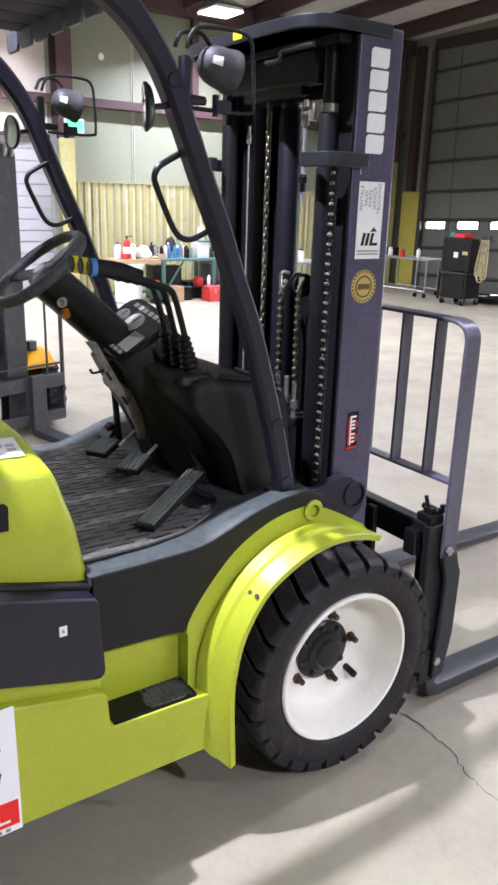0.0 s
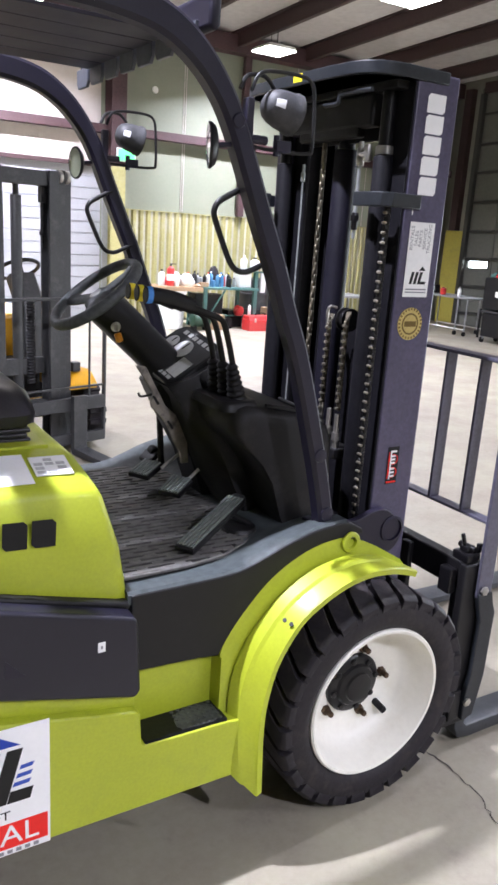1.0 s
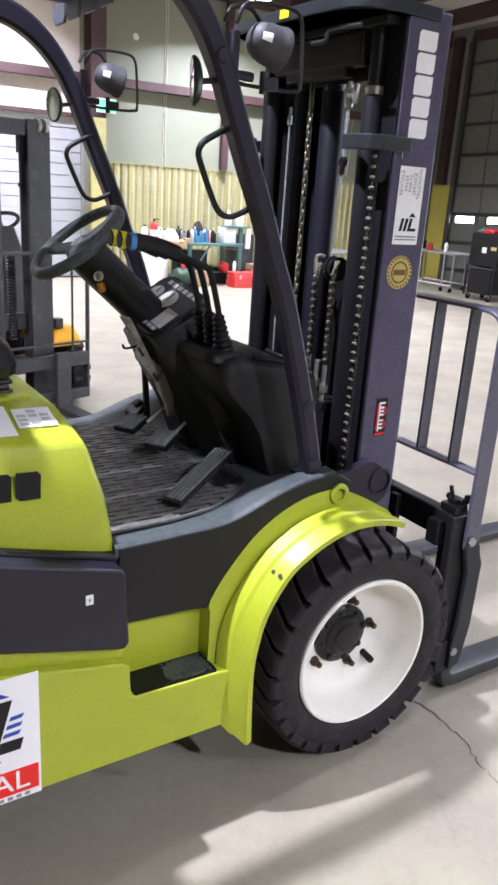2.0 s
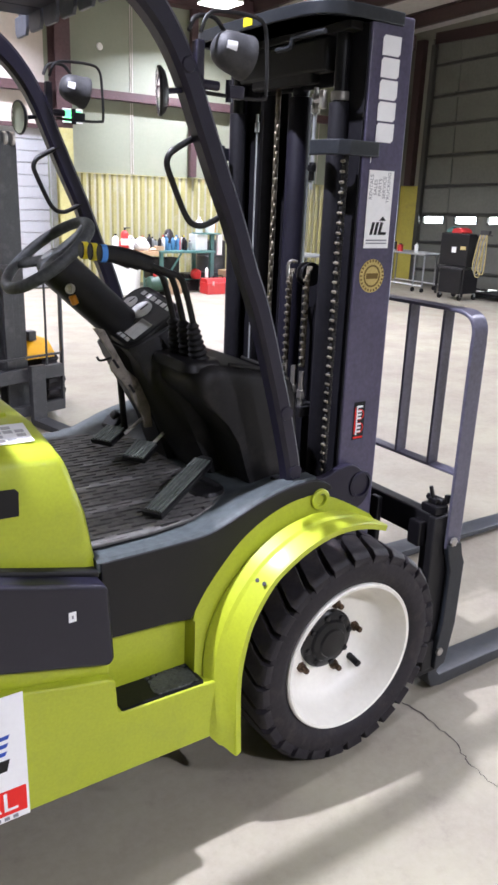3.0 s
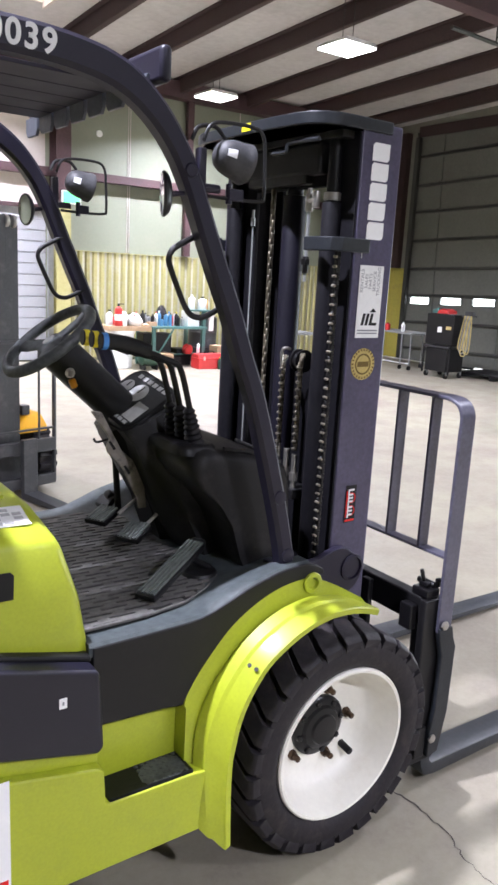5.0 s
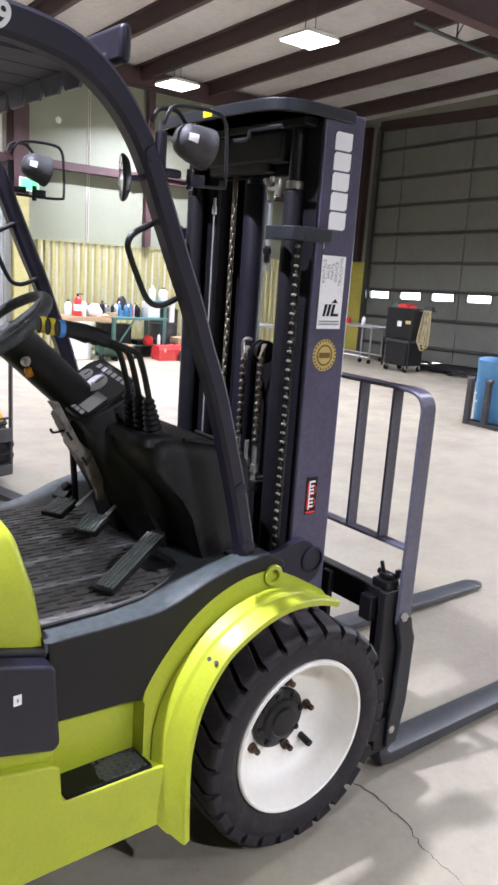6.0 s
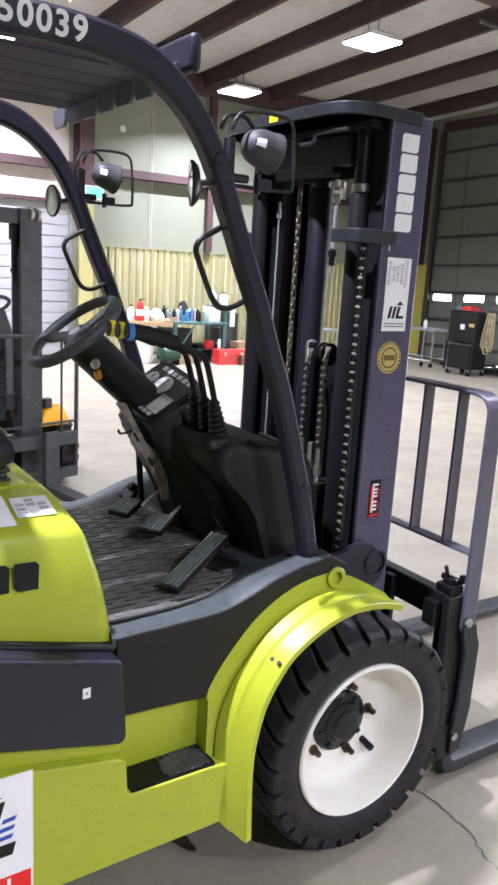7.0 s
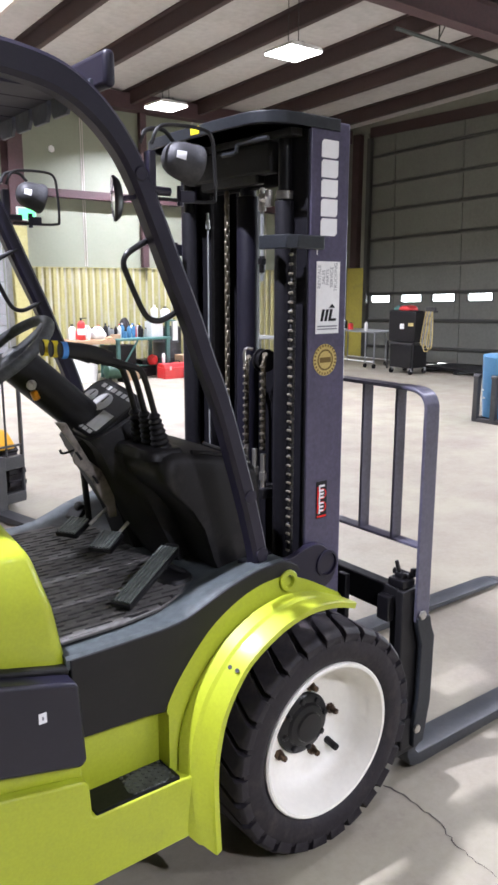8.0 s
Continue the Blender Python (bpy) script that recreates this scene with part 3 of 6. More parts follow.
# roof
FALL = Matrix.Translation((0, 6.0, ZR - 0.026)) @ pose(0, 0, 0, -2.2, 0, 0) @ Matrix.Translation((0, -6.0, 0.026 - ZR))
ceiling = solid("ceiling", box(X0 - T, X1 + T, Y0 - T - 0.1, Y1 + T, ZR + 0.22, ZR + 0.3, m=FALL), ROOFM, "sagging cream roof insulation between dark purlins", "ceiling", kind="structure")
PX = [-8.7, -7.2, -5.75, -4.3, -2.85, -1.4, 0.1, 1.7, 3.28, 4.53, 5.87, 7.36, 8.84, 10.45]
for px in PX:
    pur = join(box(px - 0.006, px + 0.006, Y0, Y1, ZR - 0.02, ZR + 0.216), box(px, px + 0.085, Y0, Y1, ZR - 0.026, ZR - 0.018), box(px - 0.085, px, Y0, Y1, ZR + 0.205, ZR + 0.2185), box(px + 0.077, px + 0.085, Y0, Y1, ZR - 0.018, ZR + 0.01))
    pur.transform(FALL)
    solid("purlin", pur, PURL, "dark red Z purlin under the roof", "purlin", "roof purlins", "structure")


def rafter(y):
    z1 = ZR - 0.03
    return join(box(X0, X1, y - 0.1, y + 0.1, z1 - 0.014, z1), box(X0, X1, y - 0.1, y + 0.1, z1 - 0.35, z1 - 0.335), box(X0, X1, y - 0.006, y + 0.006, z1 - 0.335, z1 - 0.014))


for ry in (4.32, -3.6):
    solid("rafter", rafter(ry), COLM, "dark red steel rafter beam", "beam", "rafters", "structure")
solid("eave_strut", join(box(X0, X1, Y1 - 0.3, Y1 - 0.02, ZR - 0.30, ZR - 0.285), box(X0, X1, Y1 - 0.3, Y1 - 0.285, ZR - 0.285, ZR - 0.02)), COLM, "dark red eave strut along the wall", "beam", kind="structure")
for hx in (7.28, 8.74):
    solid("hanger", join(rod((hx, 5.12, 4.86), (hx, 5.12, 5.09), 0.012, 6), rod((hx, 5.12, 4.90), (hx + 0.12, 5.12, 5.09), 0.008, 6)), DOORR, "dark steel conduit hanger below the rafter", "hanger", "hangers", "structure")
solid("conduit", rod((6.35, 5.07, 4.85), (X1 - 0.1, 5.3, 4.85), 0.026, 10), DOORR, "grey conduit pipe below the roof", "pipe", kind="structure")

# skylight between two purlins
skylight = solid("skylight", box(1.74, 2.50, 5.0, 8.82, ZR + 0.196, ZR + 0.2185, m=FALL), SKYL, "bright translucent skylight panel in the roof", "skylight", kind="structure")
part("curb", join(box(2.505, 2.55, 4.95, 8.87, ZR + 0.05, ZR + 0.2185, m=FALL), box(1.74, 2.50, 8.825, 8.87, ZR + 0.12, ZR + 0.2185, m=FALL)), WALLP, skylight, "pale folded curb")

# lamps, the known ones and the added unseen fill alike
for lx, ly in LAMP_XY:
    lamp = thing("ceiling_light", "lit square high-bay light with a bare white diffuser, some added unseen as fill", "ceiling light", "high-bay lights", at=(lx, ly, LAMP_Z), low=0.0)
    part("housing", prism([(-0.28, 0.0), (0.28, 0.0), (0.24, 0.05), (-0.24, 0.05)], "y", -0.28, 0.28, 0.006), WHITEP, lamp)
    part("diffuser", box(-0.268, 0.268, -0.268, 0.268, -0.022, -0.002, 0.006), LAMPON, lamp)
    part("driver", join(box(-0.07, 0.07, -0.12, 0.12, 0.05, 0.10, 0.006), rod((-0.05, 0.16, 0.05), (-0.05, 0.16, 0.12), 0.012, 8), rod((0.08, -0.1, 0.05), (0.08, -0.1, 0.13), 0.012, 8)), GREYM, lamp)
    for hy in (-0.1, 0.1):
        part("hanging_rod", rod((0, hy, 0.09), (0, hy, ZR + 0.22 - LAMP_Z - 0.038 * (ly - 6.0)), 0.006, 6), DOORR, lamp)
    la = bpy.data.lights.new("lamp", "AREA")
    la.shape, la.size, la.energy, la.color = "SQUARE", 0.07, LAMP_POWER, (0.965, 0.98, 1.19)
    la.spread = radians(142)
    lo = new("lamp", la)
    lo.matrix_basis = pose(lx, ly, LAMP_Z - 0.04)


# ---------------- the green forklift ----------------
truck = thing("forklift", "lime green and dark grey forklift parked with its forks lowered", "forklift", low=0.0)


def mirrored(bm):
    """A copy of the shape on the other side of the truck."""
    out = bm.copy()
    out.transform(Matrix.Diagonal((1, -1, 1, 1)))
    bmesh.ops.reverse_faces(out, faces=out.faces)
    return out


def both(name, bm, mat, parent, label=""):
    other = mirrored(bm)
    a = part(name, bm, mat, parent, label)
    b = part(name, other, mat, parent, label)
    return a, b


# chassis side plates, with the step pocket
SIDE = [(-2.3, 0.29), (-0.50, 0.28), (-0.50, 0.452), (-0.545, 0.458), (-0.772, 0.462), (-0.78, 0.47), (-0.785, 0.555), (-0.80, 0.566), (-1.17, 0.640), (-2.3, 0.70)]
both("chassis_side", prism(SIDE, "y", -0.56, -0.50, 0.010, 3), LIME, truck, "lime green steel side plate")
both("chassis_shelf", prism([(-0.79, 0.562), (-1.17, 0.638), (-2.3, 0.69), (-2.3, 0.715), (-1.17, 0.690), (-0.79, 0.605)], "y", -0.535, -0.44, 0.006), LIME, truck)
part("underframe", join(box(-1.30, -0.43, -0.46, 0.46, 0.31, 0.60, 0.02), box(-0.428, 0.15, -0.24, 0.24, 0.22, 0.60, 0.02), box(-2.2, -1.302, -0.30, 0.30, 0.20, 0.60, 0.02)), BLACK, truck)
both("step_wall", box(-0.80, -0.49, -0.462, -0.44, 0.30, 0.68, 0.004), LIME, truck)
TREADM = material("worn_step_tread", (0.0065, 0.0065, 0.007), 0.34, spread=0.3, grain=90, blotch=7, bump=0.08, dirt=(0.02, 0.02, 0.02), dirt_amount=0.3, rough_spread=0.1, spec=0.18)
both("step_tread", box(-0.77, -0.535, -0.556, -0.463, 0.450, 0.466, 0.004), TREADM, truck, "glossy worn black step tread")
WORN = material("scuffed_tread", (0.060, 0.064, 0.063), 0.45, spread=0.5, grain=70, blotch=16, bump=0.2, dirt=(0.014, 0.014, 0.014), dirt_amount=0.8)
part("scuffed_patch", prism([(-0.672, -0.535), (-0.655, -0.550), (-0.575, -0.553), (-0.548, -0.540), (-0.545, -0.500), (-0.560, -0.474), (-0.610, -0.470), (-0.650, -0.482), (-0.668, -0.505)], "z", 0.4655, 0.4668), WORN, truck, "grey scuffed patch of the step")
dots = [lathe([(0.006, 0.0), (0.005, 0.003), (0, 0.003)], (-0.66 + 0.018 * i, -0.545 + 0.018 * j, 0.466), (0, 0, 1), 6) for i in range(7) for j in range(5)]
part("tread_studs", join(*dots), WORN, truck)

# dark side cover
COVER = [(-0.800, 0.605), (-0.786, 0.62), (-0.798, 0.812), (-0.810, 0.823), (-1.17, 0.919), (-2.0, 0.97), (-2.0, 0.78), (-1.17, 0.700)]
both("side_cover", prism(COVER, "y", -0.562, -0.46, 0.018, 5), COVERP, truck, "dark grey plastic side cover")
SP = side_plane(-0.888, -0.5628, 0.766)
sq = part("inspection_sticker", plate(-0.009, 0.009, -0.0125, 0.0125, SP), WHITE, truck, "small white sticker")
part("mark", plate(-0.002, 0.002, -0.004, 0.004, SP @ Matrix.Translation((0, 0, 0.0012))), GREYINK, sq)
part("arrow_mark", shape([(-0.022, -0.018), (0.026, -0.022), (-0.018, 0.026)], side_plane(-1.085, -0.5628, 0.76)), GUARDP, truck)
both("cover_lip", prism([(-0.80, 0.817), (-1.15, 0.902), (-1.9, 0.950), (-1.9, 0.970), (-1.15, 0.922), (-0.80, 0.834)], "y", -0.515, -0.45, 0.006), BLACK, truck)


# hood under the seat: sections from the front backwards
def hood_ring(x, zlow, ztop, half, tumble):
    pts = []
    for s in (-1, 1):
        k = half - tumble
        side = [(half, zlow), (half - tumble * 0.3, 0.5 * zlow + 0.5 * ztop), (k, ztop - 0.062), (k - 0.005, ztop - 0.050), (k - 0.016, ztop - 0.040), (k - 0.034, ztop - 0.034), (min(0.29, k - 0.06), ztop)]
        pts.append([(x, s * y, z) for y, z in side])
    return pts[0] + pts[1][::-1]


HOOD = []
for x, lean, zl, zt, half, tb in ((-0.784, 0.072, 0.807, 1.118, 0.455, 0.035), (-0.787, 0.073, 0.805, 1.132, 0.472, 0.035), (-0.797, 0.072, 0.806, 1.145, 0.484, 0.035), (-0.822, 0.066, 0.811, 1.153, 0.491, 0.035),
                                  (-0.93, 0.025, 0.836, 1.158, 0.492, 0.034), (-1.15, 0.0, 0.895, 1.161, 0.492, 0.032), (-2.0, 0.0, 0.952, 1.18, 0.48, 0.03)):
    ring = hood_ring(x, zl, zt, half, tb)
    HOOD.append([(px - lean * max(0.0, (pz - zl) / (zt - zl)) ** 1.5, py, pz) for px, py, pz in ring])
hood = part("engine_hood", bevelled(loft(HOOD), 0.018, 4, 50), LIME, truck, "glossy lime green seat hood")
# raised middle of the hood that carries the seat
part("hood_crown", box(-1.9, -0.915, -0.25, 0.25, 1.140, 1.1645, 0.003, 2), LIME, truck)
HT = pose(-0.945, -0.3565, 1.1432, 0, 0.8, 0) @ pose(0, 0, 0, 14.3, 0, 0)
FADED = material("faded_print", (0.42, 0.42, 0.42), 0.5, spread=0.2, grain=120, blotch=20, bump=0.0)
part("instruction_label", plate(-0.040, 0.048, -0.040, 0.044, HT), PAPER, truck, "grey printed instruction label")
part("label_print", join(*[plate(-0.034 + 0.026 * (i % 3), -0.034 + 0.026 * (i % 3) + 0.020, -0.032 + 0.018 * (i // 3), -0.032 + 0.018 * (i // 3) + 0.011, HT @ Matrix.Translation((0, 0, 0.0012))) for i in (0, 1, 3, 5, 6, 7, 8, 10)]), FADED, truck)
part("warning_label", plate(-0.36, -0.050, -0.068, 0.060, HT), WHITE, truck, "large white warning label on the hood")
part("label_print", join(*[plate(-0.33 + 0.05 * i, -0.29 + 0.05 * i, -0.03, -0.024, HT @ Matrix.Translation((0, 0, 0.0012))) for i in range(5)]), PAPER, truck)


# maker's marks as plain blocks
def blocks(count, w, h, gap, m):
    """A row of plain bold blocks, with cut corners."""
    out = []
    for i in range(count):
        x = i * (w + gap)
        c = 0.16 * w
        out.append(shape([(x + c, 0), (x + w, 0), (x + w, h - c), (x + w - c, h), (x, h), (x, c)], m, 0.0006))
    return join(*out)


HM = side_plane(-1.277, -0.4905, 1.012, -2.0)
part("maker_mark", blocks(5, 0.054, 0.064, 0.009, HM), INK, truck, "row of plain black blocks on the hood")

# frame decal
PALEB = material("pale_blue_ink", (0.030, 0.075, 0.40), 0.45, spread=0.08, bump=0.0, spec=0.3)
DP = side_plane(-1.009, -0.5612, 0.0)
decal = part("dealer_decal", plate(-0.46, 0.0, 0.282, 0.617, DP), WHITE, truck, "white dealer decal with blue and red marks")
DQ = DP @ Matrix.Translation((0, 0, 0.0012))
part("red_band", plate(-0.45, -0.006, 0.300, 0.368, DQ), RED, decal, "red band")
part("band_word", lettering("RENTAL", 0.074, DP @ Matrix.Translation((-0.168, 0.334, 0.0026)), 0.0004, 1.05), WHITE, decal, "white word on the red band")
part("mark_stroke", join(shape([(-0.135, 0.422), (-0.100, 0.422), (-0.060, 0.560), (-0.095, 0.560)], DQ), shape([(-0.185, 0.422), (-0.150, 0.422), (-0.110, 0.560), (-0.145, 0.560)], DQ), shape([(-0.235, 0.422), (-0.200, 0.422), (-0.160, 0.560), (-0.195, 0.560)], DQ), shape([(-0.098, 0.422), (-0.046, 0.422), (-0.038, 0.452), (-0.090, 0.452)], DQ)), INK, decal, "black slanted bars")
part("roof_mark", shape([(-0.165, 0.570), (-0.066, 0.570), (-0.113, 0.600)], DQ), BLUE, decal, "blue triangle")
part("blue_stripes", join(*[shape([(-0.085 + 0.008 * i, 0.463 + 0.021 * i), (-0.048 + 0.004 * i, 0.465 + 0.021 * i), (-0.043 + 0.004 * i, 0.475 + 0.021 * i), (-0.081 + 0.008 * i, 0.473 + 0.021 * i)], DQ) for i in range(3)]), PALEB, decal)
part("decal_word", lettering("LIFT", 0.032, DP @ Matrix.Translation((-0.125, 0.390, 0.0014)) @ Matrix.Shear("XZ", 4, (0.0, 0.0)), 0.0004, 1.2), INK, decal)
part("small_print", join(*[plate(-0.30 + 0.02 * i, -0.288 + 0.02 * i, 0.286, 0.295, DQ) for i in range(14)]), GREYINK, decal)

# floor deck, its dark side apron and the ribbed mat
DX = [(-0.80, 0.852, 0.850, 0.50), (-0.62, 0.854, 0.850, 0.50), (-0.50, 0.860, 0.850, 0.50), (-0.42, 0.885, 0.852, 0.50), (-0.35, 0.912, 0.860, 0.50), (-0.26, 0.935, 0.875, 0.50), (-0.20, 0.944, 0.885, 0.50), (-0.150, 0.946, 0.890, 0.50)]
def refined(rows, steps):
    """More rows of numbers on a smooth curve through the given ones."""
    out = []
    for i in range(len(rows) - 1):
        p = [rows[max(i - 1, 0)], rows[i], rows[i + 1], rows[min(i + 2, len(rows) - 1)]]
        for k in range(steps):
            t = k / steps
            out.append(tuple(0.5 * (2 * b + (c - a) * t + (2 * a - 5 * b + 4 * c - d) * t * t + (3 * b - a - 3 * c + d) * t ** 3) for a, b, c, d in zip(*p)))
    return out + [tuple(rows[-1])]


deck_rings = []
for x, ze, zi, h in refined(DX, 5):
    deck_rings.append([(x, -h, ze - 0.03), (x, -h, ze - 0.006), (x, -h + 0.008, ze), (x, -h + 0.05, ze - 0.002), (x, -0.37, zi + 0.3 * (ze - zi)), (x, -0.30, zi), (x, 0.30, zi), (x, 0.37, zi + 0.3 * (ze - zi)), (x, h - 0.05, ze - 0.002), (x, h - 0.008, ze), (x, h, ze - 0.006), (x, h, ze - 0.03), (x, 0.3, zi - 0.03), (x, -0.3, zi - 0.03)])
part("floor_deck", loft(deck_rings), DECK, truck, "worn grey painted floor deck")
APRON_TOP = [(-0.792, 0.846), (-0.62, 0.848), (-0.50, 0.854), (-0.42, 0.879), (-0.35, 0.906), (-0.26, 0.930), (-0.20, 0.938), (-0.150, 0.938), (-0.100, 0.915)]
APRON_LOW = [(-0.09, 0.900), (-0.17, 0.895), (-0.235, 0.888), (-0.30, 0.868), (-0.365, 0.834), (-0.425, 0.786), (-0.50, 0.698), (-0.545, 0.622)]
APRON = refined(APRON_TOP, 4) + refined(APRON_LOW, 4) + [(-0.60, 0.630), (-0.79, 0.640)]
both("floor_apron", prism(APRON, "y", -0.5045, -0.465, 0.004, 2), BLACK, truck, "black side apron under the deck")
MATP = [(-0.795, -0.44), (-0.62, -0.435), (-0.50, -0.415), (-0.40, -0.365), (-0.33, -0.31), (-0.30, -0.24), (-0.22, -0.10), (-0.22, 0.35), (-0.40, 0.40), (-0.795, 0.42)]
# Near-black copy of the mat rubber paints the shadow lines between ribs.
MATSHADE = material("mat_gap_shade", (0.009, 0.0082, 0.008), 0.65, spread=0.3, grain=70, blotch=6, bump=0.2, dirt=(0.02, 0.018, 0.017), dirt_amount=0.5, spec=0.2)
mat_part = part("floor_mat", prism(MATP, "z", 0.8515, 0.860, 0.003, 2), MATSHADE, truck, "dusty black ribbed rubber floor mat")
def inside(px, py):
    k, hit = len(MATP), False
    for i in range(k):
        (x0, y0), (x1, y1) = MATP[i], MATP[(i + 1) % k]
        if (y0 > py) != (y1 > py) and px < x0 + (py - y0) / (y1 - y0) * (x1 - x0):
            hit = not hit
    return hit


# strips along the mat with short bridges between them leave staggered slots
ribs = []
for r in range(34):
    y = -0.432 + 0.0246 * r
    reach = [-0.79 + 0.01 * k for k in range(60) if inside(-0.79 + 0.01 * k, y + 0.002) and inside(-0.79 + 0.01 * k, y + 0.022)]
    if not reach:
        continue
    far = reach[-1]
    hgt = random.uniform(0.0032, 0.0038)
    ribs.append(box(-0.793, far, y + 0.0046, y + 0.0200, 0.860, 0.860 + hgt, 0.0008, 1))
    x0 = -0.793 - 0.0525 * (r % 2)
    while x0 < far:
        a, c = max(x0, -0.793), min(x0 + 0.032, far)
        if c - a > 0.004:
            ribs.append(box(a, c, y - 0.0044, y + 0.0044, 0.860, 0.8630))
        x0 += 0.105
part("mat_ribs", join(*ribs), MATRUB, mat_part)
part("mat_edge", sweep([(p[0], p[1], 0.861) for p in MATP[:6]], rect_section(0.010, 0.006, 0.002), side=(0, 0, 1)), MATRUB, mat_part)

# front fenders
FST = [((0.035, 0.800), (0.030, 0.812, 0.555), (0.018, 0.818, 0.545)), ((-0.04, 0.822), (-0.055, 0.838, 0.515), (-0.075, 0.868, 0.502)), ((-0.12, 0.829), (-0.150, 0.847, 0.507), (-0.17, 0.897, 0.502)),
       ((-0.18, 0.822), (-0.21, 0.842, 0.507), (-0.235, 0.892, 0.502)), ((-0.24, 0.804), (-0.27, 0.827, 0.507), (-0.30, 0.872, 0.502)), ((-0.31, 0.768), (-0.335, 0.795, 0.507), (-0.365, 0.838, 0.502)),
       ((-0.37, 0.720), (-0.395, 0.750, 0.507), (-0.425, 0.790, 0.502)), ((-0.43, 0.625), (-0.465, 0.668, 0.507), (-0.50, 0.700, 0.502)), ((-0.458, 0.520), (-0.508, 0.575, 0.507), (-0.538, 0.622, 0.502)),
       ((-0.465, 0.440), (-0.525, 0.480, 0.515), (-0.536, 0.500, 0.506)), ((-0.463, 0.340), (-0.530, 0.385, 0.540), (-0.536, 0.395, 0.530)), ((-0.457, 0.225), (-0.522, 0.290, 0.558), (-0.526, 0.298, 0.548))]
rings = []
for ox, oz, ix, iz, iy, tx, tz, ty in refined([o + i + t for o, i, t in FST], 4):
    rise = min(1.0, max(0.0, (0.03 - ox) / 0.16))
    o, i, t = Vector((ox, -0.606, oz)), Vector((ix, -iy, iz)), Vector((tx, -ty, tz))
    mid = Vector((-0.02, 0, 0.36))

    def out(p, k):
        d = Vector((p.x - mid.x, 0, p.z - mid.z)).normalized()
        return p + d * k
    i = out(i, -0.010)
    p1, p2, p3 = i.lerp(o, 0.10), i.lerp(o, 0.44), i.lerp(o, 0.52)
    rings.append([out(o, -0.017) + Vector((0, 0.003, 0)), out(o, 0.0), out(o, 0.003) + Vector((0, 0.006, 0)), out(p3, 0.002 * rise + 0.002), out(p2, 0.0075 * rise + 0.002), out(p1, 0.008 * rise + 0.0015), i, t, out(t, -0.002) + Vector((0, 0.014, 0)), out(i, -0.010) + Vector((0, 0.016, 0)), out(o, -0.010) + Vector((0, 0.018, 0))])
fender, _f2 = both("front_fender", loft(rings), LIME, truck, "lime green steel fender arch")
both("fender_end", box(-0.5415, -0.5385, -0.516, -0.463, 0.467, 0.618), LIME, fender)
for e in (fender, _f2):
    e.data.set_sharp_from_angle(angle=radians(20))
lug = lathe([(0.018, -0.006), (0.028, -0.006), (0.031, -0.003), (0.031, 0.003), (0.028, 0.006), (0.018, 0.006), (0.0165, 0.0), (0.018, -0.006)], (-0.139, -0.508, 0.880), (0, 1, 0), 28)
part("lifting_eye", lug, LIME, fender, "round lifting eye")
for bx, by, bz in ((-0.385, -0.567, 0.722), (-0.381, -0.592, 0.722)):
    part("bolt_hole", lathe([(0.0060, 0.0), (0.0058, 0.0034), (0, 0.0034)], (bx, by, bz), (-0.5, -0.45, 0.73), 10), INK, fender)


# front wheels
def wheel(yc, zc, r, rim_r, width):
    """The body of a solid tyre; outside towards -y."""
    h = width / 2
    rc = r - 0.022
    tyre = lathe([(rim_r + 0.002, h - 0.040), (rim_r + 0.010, h - 0.022), (rim_r + 0.026, h - 0.007), (rim_r + 0.045, h), (rc - 0.022, h - 0.001), (rc - 0.006, h - 0.007), (rc, h - 0.022), (rc + 0.004, 0), (rc, -h + 0.03), (rc - 0.012, -h + 0.012), (rc - 0.035, -h + 0.004), (rim_r + 0.045, -h), (rim_r + 0.02, -h + 0.006), (rim_r + 0.002, -h + 0.012), (rim_r + 0.002, h - 0.040)],
                 (0, yc, zc), (0, -1, 0), 72)
    return tyre


def lug_meshes(r, width, lugs):
    """One outer and one inner tread lug at the top of a wheel round the origin."""
    h, step, rc, made = width / 2, 2 * math.pi / lugs, r - 0.028, []
    for s in (-1, 1):
        w0, w1, skew = step * 0.76, step * 0.82, -0.10 * s

        def P(ang, y, rr):
            return (rr * math.sin(ang), y, rr * math.cos(ang))
        ring = []
        for y, rr, wid, sk in ((s * (h - 0.002), r - 0.038, w0 * 0.94, 0.0), (s * (h + 0.003), r - 0.014, w0, 0.0), (s * (h - 0.014), r - 0.001, w0, 0.0), (s * 0.035, r + 0.001, w1, skew), (s * 0.004, r, w1 * 0.8, skew * 1.5)):
            ring.append([P(-wid / 2 + sk, y, rr), P(wid / 2 + sk, y, rr), P(wid / 2 + sk, y * 0.97, rc - 0.03), P(-wid / 2 + sk, y * 0.97, rc - 0.03)])
        made.append(finish("tread_lug", bevelled(loft(ring), 0.004, 1, 40), RUBBER))
    return made


def add_lugs(parent, meshes, at, lugs):
    for k in range(lugs):
        for q, me in enumerate(meshes):
            ob = new("tread_lug", me)
            ob.parent = parent
            ob.matrix_basis = pose(*at, 0, (k + 0.5 * q) * 360 / lugs, 0)


